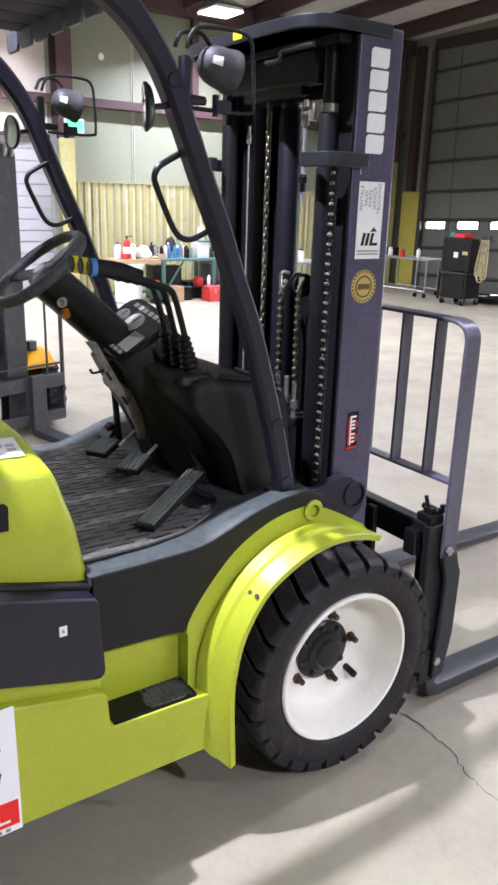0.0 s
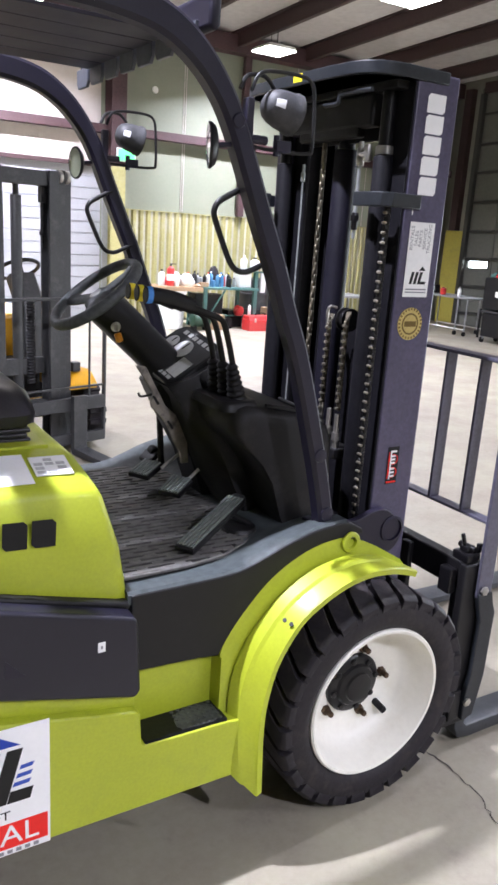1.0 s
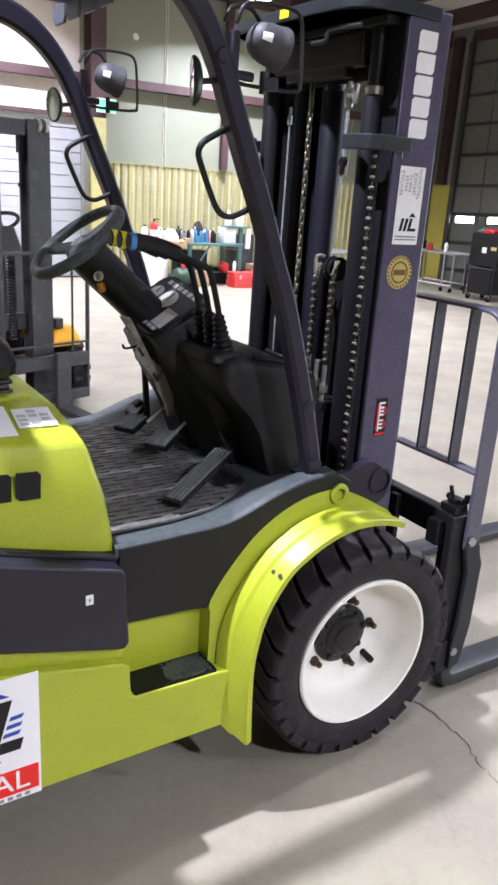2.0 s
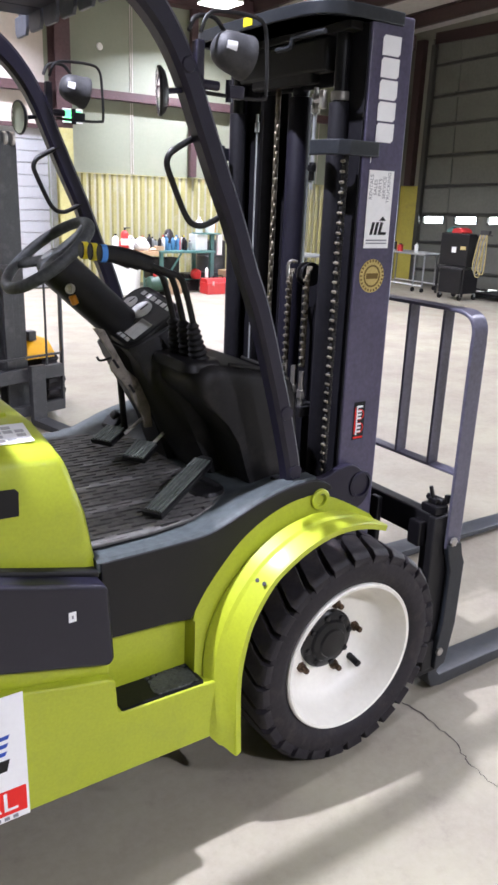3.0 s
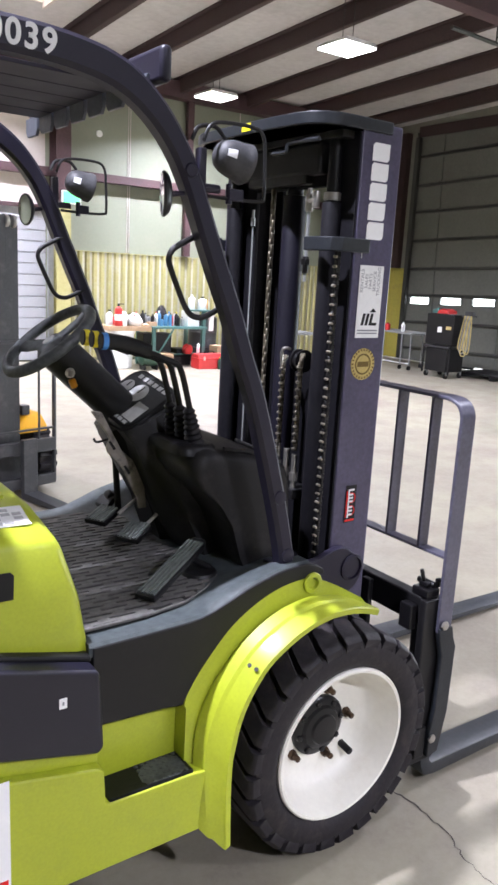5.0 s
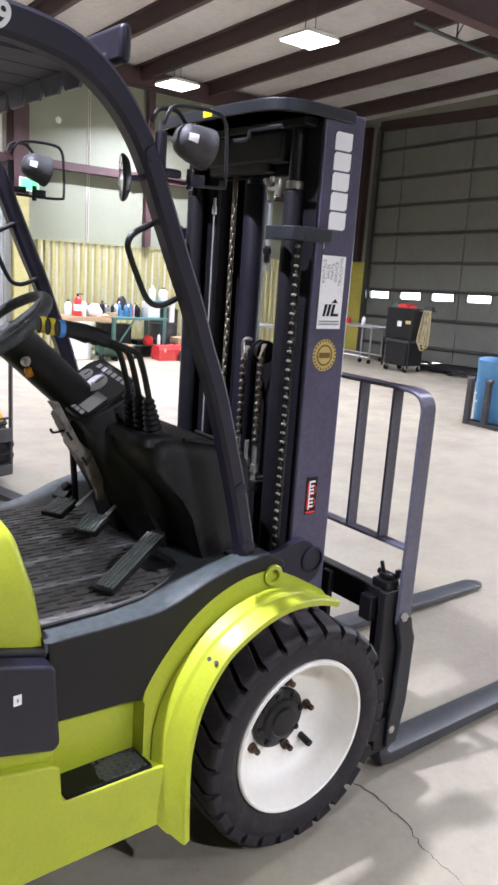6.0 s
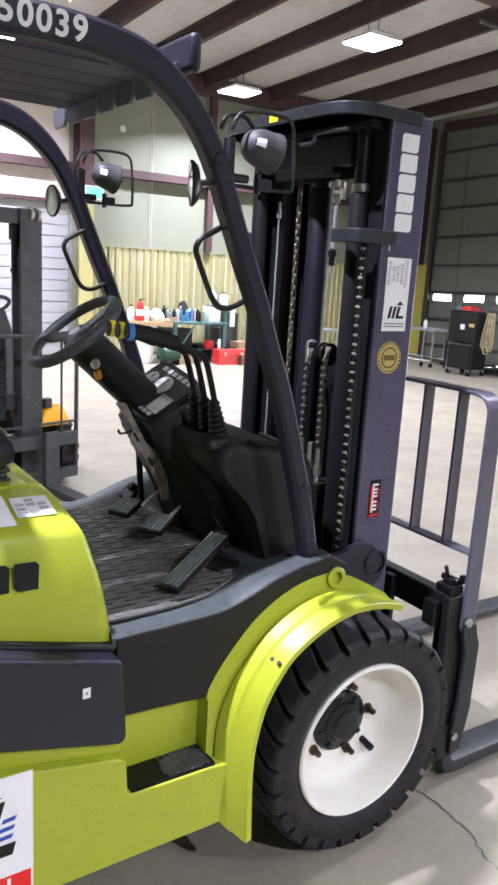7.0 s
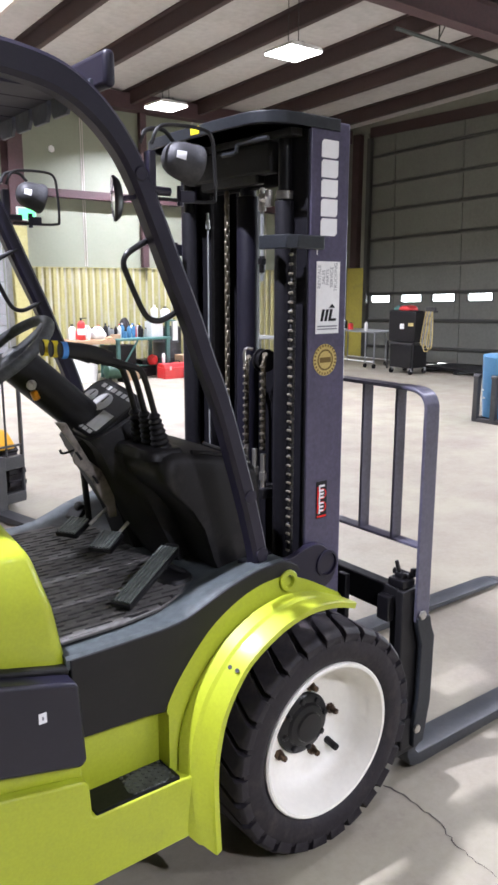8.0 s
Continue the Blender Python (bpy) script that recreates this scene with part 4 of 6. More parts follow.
def front_wheel(sign):
    yc = -0.415
    rim = lathe([(0.226, 0.100), (0.238, 0.113), (0.2445, 0.122), (0.244, 0.130), (0.239, 0.135), (0.231, 0.133), (0.2265, 0.122), (0.2225, 0.110), (0.217, 0.100), (0.213, 0.080), (0.206, 0.052), (0.194, 0.030), (0.176, 0.014), (0.150, 0.006), (0.115, 0.003), (0.0, 0.003), (0.0, -0.010), (0.19, -0.010), (0.226, 0.05), (0.226, 0.100)],
                (0, yc, 0.344), (0, -1, 0), 72)
    w = part("front_wheel", rim, RIMW, truck, "white dished steel wheel rim", 40)
    part("tyre", wheel(yc - 0.008, 0.344, 0.354, 0.230, 0.264), RUBBER, w, "dusty black solid tyre with chunky lugs")
    add_lugs(w, lug_meshes(0.355, 0.264, 27), (0, yc - 0.008, 0.344), 27)
    face = yc - 0.003
    part("hub", lathe([(0.099, 0.0), (0.099, 0.010), (0.092, 0.017), (0.072, 0.020), (0.066, 0.030), (0.050, 0.036), (0.046, 0.044), (0.030, 0.048), (0, 0.048)], (0, face, 0.344), (0, -1, 0), 36), BLACKG, w, "black greasy hub")
    for k in range(8):
        a = radians(45 * k + 10)
        part("hub_bolt", rod((0.083 * math.cos(a), face - 0.008, 0.344 + 0.083 * math.sin(a)), (0.083 * math.cos(a), face - 0.026, 0.344 + 0.083 * math.sin(a)), 0.0105, 6, 0.002), BLACKG, w)
    for k in range(5):
        a = radians(72 * k + 3)
        cx, cz = 0.120 * math.cos(a), 0.344 + 0.120 * math.sin(a)
        part("wheel_nut", join(lathe([(0.017, 0.0), (0.015, 0.014), (0, 0.014)], (cx, face, cz), (0, -1, 0), 6), rod((cx, face - 0.010, cz), (cx, face - 0.036, cz), 0.0095, 10, 0.002)), BRASS, w, "brown stud and nut")
    part("valve", rod((0.110, face, 0.241), (0.108, face - 0.052, 0.236), 0.0115, 10, 0.002), BLACK, w, "black valve stud")
    return w


fw = front_wheel(-1)
other = copy_thing(fw, Matrix.Identity(4))
other.matrix_basis = pose(0, 0, 0, 0, 0, 180)
for o in other.children:
    o.parent = other
part("axle", rod((0, -0.36, 0.344), (0, 0.36, 0.344), 0.09, 20), BLACK, truck)

# overhead guard
# height, middle and thickness of the rail from the foot to the rear
GP = [(-0.203, 0.925, 0.048), (-0.217, 1.0, 0.048), (-0.261, 1.165, 0.049), (-0.331, 1.39, 0.049), (-0.379, 1.507, 0.049), (-0.421, 1.617, 0.049), (-0.467, 1.72, 0.050), (-0.510, 1.82, 0.050), (-0.549, 1.91, 0.050), (-0.592, 1.985, 0.052),
      (-0.650, 2.050, 0.058), (-0.72, 2.096, 0.064), (-0.80, 2.118, 0.066), (-0.92, 2.128, 0.066), (-1.10, 2.125, 0.066), (-1.9, 2.10, 0.066)]
guard_path = refined(GP, 5)


def rail(side):
    rings = []
    for i, (x, z, w) in enumerate(guard_path):
        a, b = guard_path[max(i - 1, 0)], guard_path[min(i + 1, len(guard_path) - 1)]
        d = Vector((b[0] - a[0], 0, b[1] - a[1])).normalized()
        n = Vector((d.z, 0, -d.x))
        rings.append([Vector((x, side * 0.452, z)) + Vector((0, 1, 0)) * u + n * v for u, v in rect_section(0.052, w, 0.010)])
    return loft(rings)


guard = part("overhead_guard", rail(-1), GUARDP, truck, "dark grey curved overhead guard frame")
part("guard_rail", rail(1), GUARDP, guard)
for i in range(7):
    y = -0.345 + 0.115 * i
    if 0 < i < 6:
        part("roof_slat", box(-1.85, -0.632, y - 0.055, y + 0.055, 2.122, 2.131, 0.002), GUARDP, guard)
    tab = [(y - 0.048, 2.131), (y - 0.048, 2.094), (y - 0.036, 2.078), (y + 0.036, 2.078), (y + 0.048, 2.094), (y + 0.048, 2.131)]
    part("slat_tab", prism(tab, "x", -0.632, -0.622, 0.002), TABM, guard)
part("front_beam", box(-0.612, -0.584, -0.428, 0.428, 2.112, 2.190, 0.012, 3), GUARDP, guard)
part("cross_bar", box(-1.25, -1.19, -0.43, 0.43, 2.10, 2.15, 0.006), GUARDP, guard)
for s in (-1, 1):
    for bx, bz in ((-0.250, 1.135), (-0.210, 0.965)):
        part("leg_bolt", lathe([(0.020, -0.002), (0.019, 0.003), (0.010, 0.005), (0, 0.0055)], (bx, s * 0.478, bz), (0, s, 0), 14), GUARDP, guard)
    part("top_bolt", lathe([(0.017, 0.0), (0.014, 0.004), (0, 0.005)], (-0.558, s * 0.478, 1.93), (0, s, 0), 14), GUARDP, guard)
    hp = smooth_path([(x, s * 0.432, z) for x, z in ((-0.500, 1.798), (-0.518, 1.791), (-0.563, 1.767), (-0.578, 1.754), (-0.584, 1.736), (-0.577, 1.714), (-0.557, 1.670), (-0.538, 1.632), (-0.520, 1.611), (-0.496, 1.605), (-0.473, 1.611), (-0.430, 1.632))], 4)
    part("grab_handle", tube(hp, 0.0072, 10), BLACKG, guard, "black grab handle")
    # work light with its wire cage
    c = Vector((-0.440, s * 0.452, 1.972))
    ax = Vector((0.97, 0, -0.22))
    bowl = lathe([(0, -0.042), (0.012, -0.041), (0.023, -0.037), (0.032, -0.029), (0.038, -0.017), (0.042, 0.002), (0.044, 0.028), (0.047, 0.032), (0.047, 0.043), (0.042, 0.045)], c, ax, 36)
    wl = part("work_light", bowl, LAMPGREY, guard, "round black work light")
    part("lens", lathe([(0.043, 0.042), (0.032, 0.046), (0, 0.049)], c, ax, 24), GLASSM, wl)
    ql = ax.normalized().to_track_quat("Z", "Y").to_matrix()
    want = (ql.inverted() @ Vector((-0.2, -1.0, 0.10)))
    a0 = math.atan2(want.y, want.x)
    patch = [[c + ql @ Vector((rr * math.cos(a0 + da), rr * math.sin(a0 + da), hh)) for da in (-0.24, -0.12, 0.0, 0.12, 0.24)] for rr, hh in ((0.0328, -0.0291), (0.0387, -0.0172), (0.0412, -0.008))]
    part("light_label", loft(patch, closed=False), WHITE, wl, "white sticker")
    part("light_bracket", join(box(-0.445, -0.405, c.y - 0.010, c.y + 0.010, 1.878, 1.905, 0.003), rod((c.x, c.y, 1.87), (c.x, c.y, 1.915), 0.008, 8), rod((c.x - 0.03, c.y, 1.90), (-0.515, s * 0.455, 1.90), 0.010, 8)), GUARDP, wl)
    cage = smooth_path([(-0.515, c.y, 2.00), (-0.500, c.y, 2.032), (-0.470, c.y, 2.046), (-0.385, c.y, 2.048), (-0.352, c.y, 2.035), (-0.343, c.y, 1.99), (-0.340, c.y, 1.90), (-0.352, c.y, 1.885), (-0.42, c.y, 1.882), (-0.50, c.y, 1.884)], 4)
    part("wire_cage", join(tube(cage, 0.0044, 8), tube(smooth_path([(-0.515, c.y + 0.05, 2.01), (-0.495, c.y + 0.055, 2.04), (-0.45, c.y + 0.055, 2.045), (-0.425, c.y + 0.05, 2.02)], 4), 0.005, 8)), BLACK, wl)
    part("cage_plate", box(-0.530, -0.510, c.y - 0.012, c.y + 0.012, 1.888, 1.985, 0.004), GUARDP, wl)
    # rear-view mirror on the leg
    mc = Vector((-0.612, s * 0.455, 1.876))
    mdir = Vector((-0.95, 0.34 if s < 0 else -0.30, -0.03)).normalized()
    mir = part("mirror", lathe([(0, 0.016), (0.020, 0.015), (0.034, 0.010), (0.042, 0.0), (0.041, -0.005), (0.038, -0.006)], (0, 0, 0), (0, 0, -1), 28), BLACKG, guard, "small oval rear-view mirror")
    mir.data.transform(Matrix.Translation(mc) @ mdir.to_track_quat("Z", "Y").to_matrix().to_4x4() @ Matrix.Diagonal((0.85, 1.18, 1, 1)))
    mg = part("mirror_glass", lathe([(0.0385, 0.0), (0.02, 0.003), (0, 0.004)], (0, 0, 0), (0, 0, 1), 28), GLASSM, mir)
    mg.data.transform(Matrix.Translation(mc + mdir * 0.005) @ mdir.to_track_quat("Z", "Y").to_matrix().to_4x4() @ Matrix.Diagonal((0.85, 1.18, 1, 1)))
    part("mirror_arm", rod(mc - mdir * 0.012, (-0.545, s * 0.452, 1.885), 0.006, 8), GUARDP, mir)
for i, digit in enumerate("50039"):
    part("painted_digit", lettering(digit, 0.064, Matrix.Translation((-0.952, -0.4793, 2.1275)) @ pose(0, 0, 0, 90, 0, 0) @ pose(0, 0, 0, 0, 0, -2.5) @ Matrix.Translation((0.0352 * (i - 2), 0, 0)), 0.0006, 0.95, 0.0016), WHITE, guard, "white stencilled digit")

# mast: three nested pairs of rails
mast = part("mast", join(prism([(0.070, -0.340), (0.225, -0.340), (0.225, -0.262), (0.205, -0.262), (0.205, -0.322), (0.090, -0.322), (0.090, -0.262), (0.070, -0.262)], "z", 0.14, 2.148, 0.006, 3)), MASTP, truck, "dark grey steel lift mast")
part("outer_rail", prism([(0.070, 0.340), (0.225, 0.340), (0.225, 0.262), (0.205, 0.262), (0.205, 0.322), (0.090, 0.322), (0.090, 0.262), (0.070, 0.262)], "z", 0.14, 2.148, 0.003), MASTP, mast)
for s in (-1, 1):
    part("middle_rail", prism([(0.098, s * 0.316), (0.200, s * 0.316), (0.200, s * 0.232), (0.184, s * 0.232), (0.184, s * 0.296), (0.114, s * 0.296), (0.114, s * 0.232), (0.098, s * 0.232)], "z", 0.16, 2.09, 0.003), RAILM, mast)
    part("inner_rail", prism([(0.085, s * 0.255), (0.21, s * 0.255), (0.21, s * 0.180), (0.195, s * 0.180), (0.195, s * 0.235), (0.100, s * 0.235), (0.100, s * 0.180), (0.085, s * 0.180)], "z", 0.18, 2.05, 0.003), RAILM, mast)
    cyl = part("lift_cylinder", rod((0.050, s * 0.252, 0.20), (0.050, s * 0.252, 1.93), 0.029, 20, 0.004), RAILM, mast, "side lift cylinder, darkened for shade")
    part("piston_rod", rod((0.050, s * 0.252, 1.93), (0.050, s * 0.252, 2.12), 0.020, 16), BLACKG, cyl)
    part("cylinder_clamp", prism([(0.120, s * 0.352), (0.01, s * 0.358), (-0.020, s * 0.342), (-0.033, s * 0.312), (-0.035, s * 0.236), (-0.012, s * 0.232), (-0.010, s * 0.30), (0.008, s * 0.335), (0.120, s * 0.3415)], "z", 1.790, 1.829, 0.003), TIEM, mast)
part("wear_strip", box(0.0625, 0.0695, -0.337, -0.262, 0.30, 2.118, 0.002), RAILM, mast, "black greased wear strip, darkened for shade")
# top tie band with rounded corners
TB = [(0.178, -0.347), (0.03, -0.348), (-0.020, -0.343), (-0.055, -0.328), (-0.082, -0.298), (-0.097, -0.255), (-0.104, -0.15)]
TBI = [(x + 0.012 if x < 0 else x, y + 0.006 if x > 0 else y * 0.955) for x, y in TB]
TB = TB + [(-0.106, 0.0)] + [(x, -y) for x, y in TB[::-1]]
TBI = TBI + [(-0.094, 0.0)] + [(x, -y) for x, y in TBI[::-1]]
part("top_tie_bar", prism(TB + TBI[::-1], "z", 2.121, 2.154, 0.003), TIEM, mast, "rounded dark steel tie bar")
part("top_plate", prism(TBI, "z", 2.140, 2.150), TIEM, mast)
part("soffit", box(0.020, 0.066, -0.312, 0.312, 2.10, 2.139, 0.004), COWLM, mast)
part("crosshead", join(box(0.022, 0.066, -0.215, 0.215, 2.01, 2.10, 0.010), box(0.026, 0.060, -0.15, 0.15, 1.985, 2.02, 0.008)), COWLM, mast)
part("hook_bar", sweep(smooth_path([(-0.070, -0.110, 2.060), (-0.070, -0.172, 2.060), (-0.070, -0.182, 2.080), (-0.068, -0.22, 2.084), (-0.066, -0.315, 2.082)], 4), rect_section(0.010, 0.012, 0.003)), TIEM, mast)
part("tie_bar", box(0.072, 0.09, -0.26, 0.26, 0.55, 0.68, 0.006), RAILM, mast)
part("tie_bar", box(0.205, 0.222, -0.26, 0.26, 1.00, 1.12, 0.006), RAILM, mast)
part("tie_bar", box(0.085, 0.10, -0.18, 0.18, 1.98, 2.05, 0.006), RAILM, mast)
free = part("free_lift_cylinder", join(rod((0.100, -0.012, 0.24), (0.100, -0.012, 1.965), 0.037, 28, 0.006), rod((0.100, -0.012, 1.965), (0.100, -0.012, 1.99), 0.026, 20, 0.006)), CYLP, mast, "thick central free-lift cylinder, darkened for shade")
part("safety_sticker", box(-0.1075, -0.1058, -0.040, 0.004, 2.128, 2.150), YELLOWB, mast, "small yellow sticker on the tie bar")
part("rod_band", lathe([(0.0235, -0.012), (0.026, -0.010), (0.026, 0.010), (0.0235, 0.012)], (0.050, -0.252, 1.945), (0, 0, 1), 16), STEEL, mast, "bright steel band round the piston rod")
part("silver_rod", rod((0.062, 0.162, 0.90), (0.062, 0.162, 1.87), 0.0026, 8), GREYM, mast)
part("rod_end", join(rod((0.062, 0.162, 1.872), (0.062, 0.162, 1.900), 0.008, 8, 0.002), rod((0.062, 0.162, 1.90), (0.062, 0.162, 1.925), 0.005, 8)), GREYM, mast)


def leaf_chain(path, pitch=0.0190, w=0.020):
    """Plates and pins of a leaf chain along a straight or bent path."""
    out = []
    pts = [Vector(p) for p in path]
    for a, b in zip(pts, pts[1:]):
        d = (b - a)
        k = max(1, int(d.length / pitch))
        q = d.to_track_quat("Z", "Y").to_matrix().to_4x4()
        for i in range(k):
            m = Matrix.Translation(a.lerp(b, (i + 0.5) / k)) @ q
            if i % 2:
                out.append(box(-w * 0.34, w * 0.34, -w / 2, w / 2, -pitch * 0.78, pitch * 0.78, 0.003, 1, m))
            else:
                out.append(box(-w * 0.55, w * 0.55, -w * 0.30, w * 0.30, -pitch * 0.70, pitch * 0.70, 0.003, 1, m))
    return join(*out)


CHAIND = material("dark_chain", (0.10, 0.085, 0.06), 0.40, metal=0.6, spread=0.4, grain=80, blotch=14, bump=0.15, island=0.3)
for z in [1.775 - 0.0270 * i for i in range(42)]:
    part("chain_pin", rod((0.012, -0.335, z), (0.012, -0.320, z), 0.0042, 8, 0.0015), CHAIN, mast)
part("lift_chain", leaf_chain([(0.022, -0.326, 1.79), (0.022, -0.326, 0.60)], 0.0215, 0.018), BLACKG, mast, "oily leaf chain")
part("lift_chain", leaf_chain([(0.050, 0.036, 1.98), (0.050, 0.036, 0.9)], w=0.016), CHAIND, mast)
for cy, z0 in ((-0.106, 1.44), (-0.192, 1.455)):
    ch = part("carriage_chain", leaf_chain([(0.045, cy + 0.02, z0 + 0.025), (0.022, cy, z0), (0.022, cy, 1.18)], 0.0165, 0.016), CHAIND, mast, "greasy carriage chain")
    for k in range(12):
        part("chain_pin", rod((0.006, cy - 0.003, z0 - 0.012 - 0.0235 * k), (0.018, cy - 0.003, z0 - 0.012 - 0.0235 * k), 0.0048, 8, 0.002), CHAIN, ch)
for y, z in ((-0.106, 1.18), (-0.150, 1.17), (-0.192, 1.16)):
    part("chain_anchor", join(rod((0.022, y, z - 0.13), (0.022, y, z + 0.004), 0.009, 10), rod((0.022, y, z - 0.08), (0.022, y, z - 0.055), 0.014, 6)), STEEL, mast)
part("carriage_plate", box(0.118, 0.138, -0.178, 0.060, 0.60, 1.43, 0.006), RAILM, mast, "black greasy carriage plate, darkened for shade")
part("anchor_block", box(0.004, 0.084, -0.212, -0.085, 1.02, 1.055, 0.005), BLACK, mast)
part("hose_fitting", join(rod((0.03, -0.172, 1.905), (0.03, -0.172, 1.955), 0.012, 8, 0.002), rod((0.028, -0.172, 1.935), (0.028, -0.205, 1.938), 0.009, 8), rod((0.028, -0.205, 1.915), (0.028, -0.205, 1.962), 0.012, 6, 0.002), rod((0.03, -0.172, 1.955), (0.03, -0.172, 1.972), 0.007, 8)), STEEL, mast, "steel hydraulic fitting")
part("feed_pipe", rod((0.03, -0.172, 1.70), (0.03, -0.172, 1.908), 0.0055, 8), GREYM, mast)
part("hose_fitting", join(rod((0.03, -0.172, 1.725), (0.03, -0.172, 1.775), 0.010, 8, 0.002), rod((0.03, -0.172, 1.75), (0.03, -0.172, 1.767), 0.014, 6)), BLACKG, mast)
part("chain_sheave", lathe([(0.0, -0.016), (0.036, -0.016), (0.036, -0.011), (0.029, -0.008), (0.029, 0.008), (0.036, 0.011), (0.036, 0.016), (0.0, 0.016)], (0.062, -0.145, 1.455), (0, 1, 0), 24), BLACKG, mast, "black chain sheave")
part("sheave_hook", tube(smooth_path([(0.02, -0.102, 1.42), (0.015, -0.102, 1.475), (0.022, -0.108, 1.492), (0.04, -0.115, 1.488)], 4), 0.005, 8), STEEL, mast)
# pivot ear at the foot of the mast
EAR = [(-0.20, 0.84), (-0.05, 0.78), (0.02, 0.78), (0.10, 0.745), (0.15, 0.757), (0.176, 0.79), (0.178, 0.825), (0.165, 0.850), (0.138, 0.875), (0.113, 0.893), (0.087, 0.900), (0.05, 0.896), (-0.018, 0.876), (-0.10, 0.890), (-0.20, 0.91)]
both("pivot_ear", prism(refined(EAR, 3), "y", -0.375, -0.350, 0.004), GUARDP, truck)
part("pivot_pin", join(lathe([(0.044, 0.0), (0.044, 0.004), (0.036, 0.006), (0.034, -0.004), (0, -0.004)], (0.135, -0.3755, 0.828), (0, -1, 0), 24)), GUARDP, truck)

# writing and stickers on the mast side
MS = side_plane(0.0, -0.3412, 0.0)
MM = Matrix.Translation((0.176, -0.3412, 1.830)) @ pose(0, 0, 0, 90, 0, 0) @ pose(0, 0, 0, 0, 0, 90)
part("maker_mark", blocks(5, 0.0490, 0.066, 0.005, MM), WHITE, mast, "row of plain white blocks on the mast")
ML = part("service_label", plate(0.098, 0.193, 1.546, 1.757, MS), PAPER, mast, "white printed dealer label")
MQ = side_plane(0.0, -0.3424, 0.0)
for i, word in enumerate(("RENTALS", "SALES", "PARTS", "SERVICE", "TRUCKING")):
    part("label_word", lettering(word, 0.0165, MQ @ Matrix.Translation((0.110 + 0.0165 * i, 1.712, 0)) @ pose(0, 0, 0, 0, 0, 90), 0.0003), GREYINK, ML)
part("label_mark", join(*[shape([(x, 1.583), (x + 0.010, 1.583), (x + 0.018, 1.618), (x + 0.008, 1.618)], MQ) for x in (0.116, 0.132, 0.148)], shape([(0.159, 1.583), (0.179, 1.583), (0.181, 1.591), (0.161, 1.591)], MQ), shape([(0.150, 1.622), (0.176, 1.622), (0.163, 1.634)], MQ)), INK, ML, "black slanted bars")
part("label_print", join(plate(0.105, 0.185, 1.566, 1.570, MQ), plate(0.105, 0.185, 1.558, 1.5615, MQ)), GREYINK, ML)
part("tick_mark", plate(0.098, 0.1005, 1.775, 1.812, MS), PAPER, mast)
GOLDD = material("dark_gold", (0.14, 0.09, 0.02), 0.4, metal=0.3, spread=0.1, bump=0.0)
seal = part("gold_seal", lathe([(0.048, 0.0), (0.0475, 0.0012), (0, 0.0012)], (0, 0, 0), (0, -1, 0), 40), GOLD, mast, "round gold warranty seal")
seal.data.transform(Matrix.Translation((0.141, -0.3402, 1.467)) )
sr = part("seal_ring", lathe([(0.032, 0.0), (0.032, 0.0016), (0.027, 0.0016), (0.027, 0.0)], (0, 0, 0), (0, -1, 0), 36), GOLDD, seal)
sr.data.transform(Matrix.Translation((0.141, -0.3405, 1.467)) )
for k in range(24):
    ang = 2 * math.pi * k / 24
    part("seal_tooth", plate(-0.0035, 0.0035, -0.0025, 0.0025, side_plane(0.141 + 0.0425 * math.cos(ang), -0.3417, 1.468 + 0.0425 * math.sin(ang), math.degrees(ang)), 0.0006), GOLDD, seal)
part("seal_band", plate(0.118, 0.164, 1.459, 1.475, side_plane(0, -0.3421, 0), 0.0004), GOLDD, seal)
RS = part("red_label", plate(0.116, 0.160, 0.968, 1.088, MS), INK, mast, "small black, red and white warning sticker")
MR = side_plane(0.0, -0.3426, 0.0)
part("label_marks", join(plate(0.118, 0.157, 0.971, 0.977, MQ), *[lathe([(0.017, 0.0), (0.017, 0.0008), (0.0135, 0.0008), (0.0135, 0.0)], (0.140, -0.3424, z), (0, -1, 0), 20) for z in (1.005, 1.047)], plate(0.119, 0.123, 0.985, 1.072, MQ)), RED, RS)
part("label_marks", join(plate(0.126, 0.131, 0.983, 1.076, MR), *[plate(0.131, 0.146, z - 0.003, z + 0.003, MR) for z in (0.993, 1.005, 1.017, 1.036, 1.047, 1.058)], plate(0.131, 0.150, 1.070, 1.076, MR)), WHITE, RS)

# carriage, backrest and forks
carr = part("fork_carriage", box(0.385, 0.435, -0.46, 0.46, 0.605, 0.702, 0.006), BLACK, truck, "black steel fork carriage")
part("carriage_end", box(0.378, 0.500, -0.486, -0.456, 0.09, 0.70, 0.006), BLACK, carr)
part("carriage_end", box(0.378, 0.500, 0.456, 0.486, 0.09, 0.70, 0.006), BLACK, carr)
part("lower_bar", box(0.385, 0.435, -0.50, 0.50, 0.12, 0.235, 0.006), BLACK, carr)
for s in (-1, 1):
    part("upright", box(0.36, 0.384, s * 0.20, s * 0.24, 0.12, 0.69, 0.006), BLACK, carr)
    part("roller_bracket", box(0.22, 0.384, s * 0.14, s * 0.20, 0.18, 0.68, 0.008), BLACK, carr)
part("bar_end", box(0.352, 0.384, -0.448, -0.395, 0.588, 0.676, 0.006), BLACKG, carr)
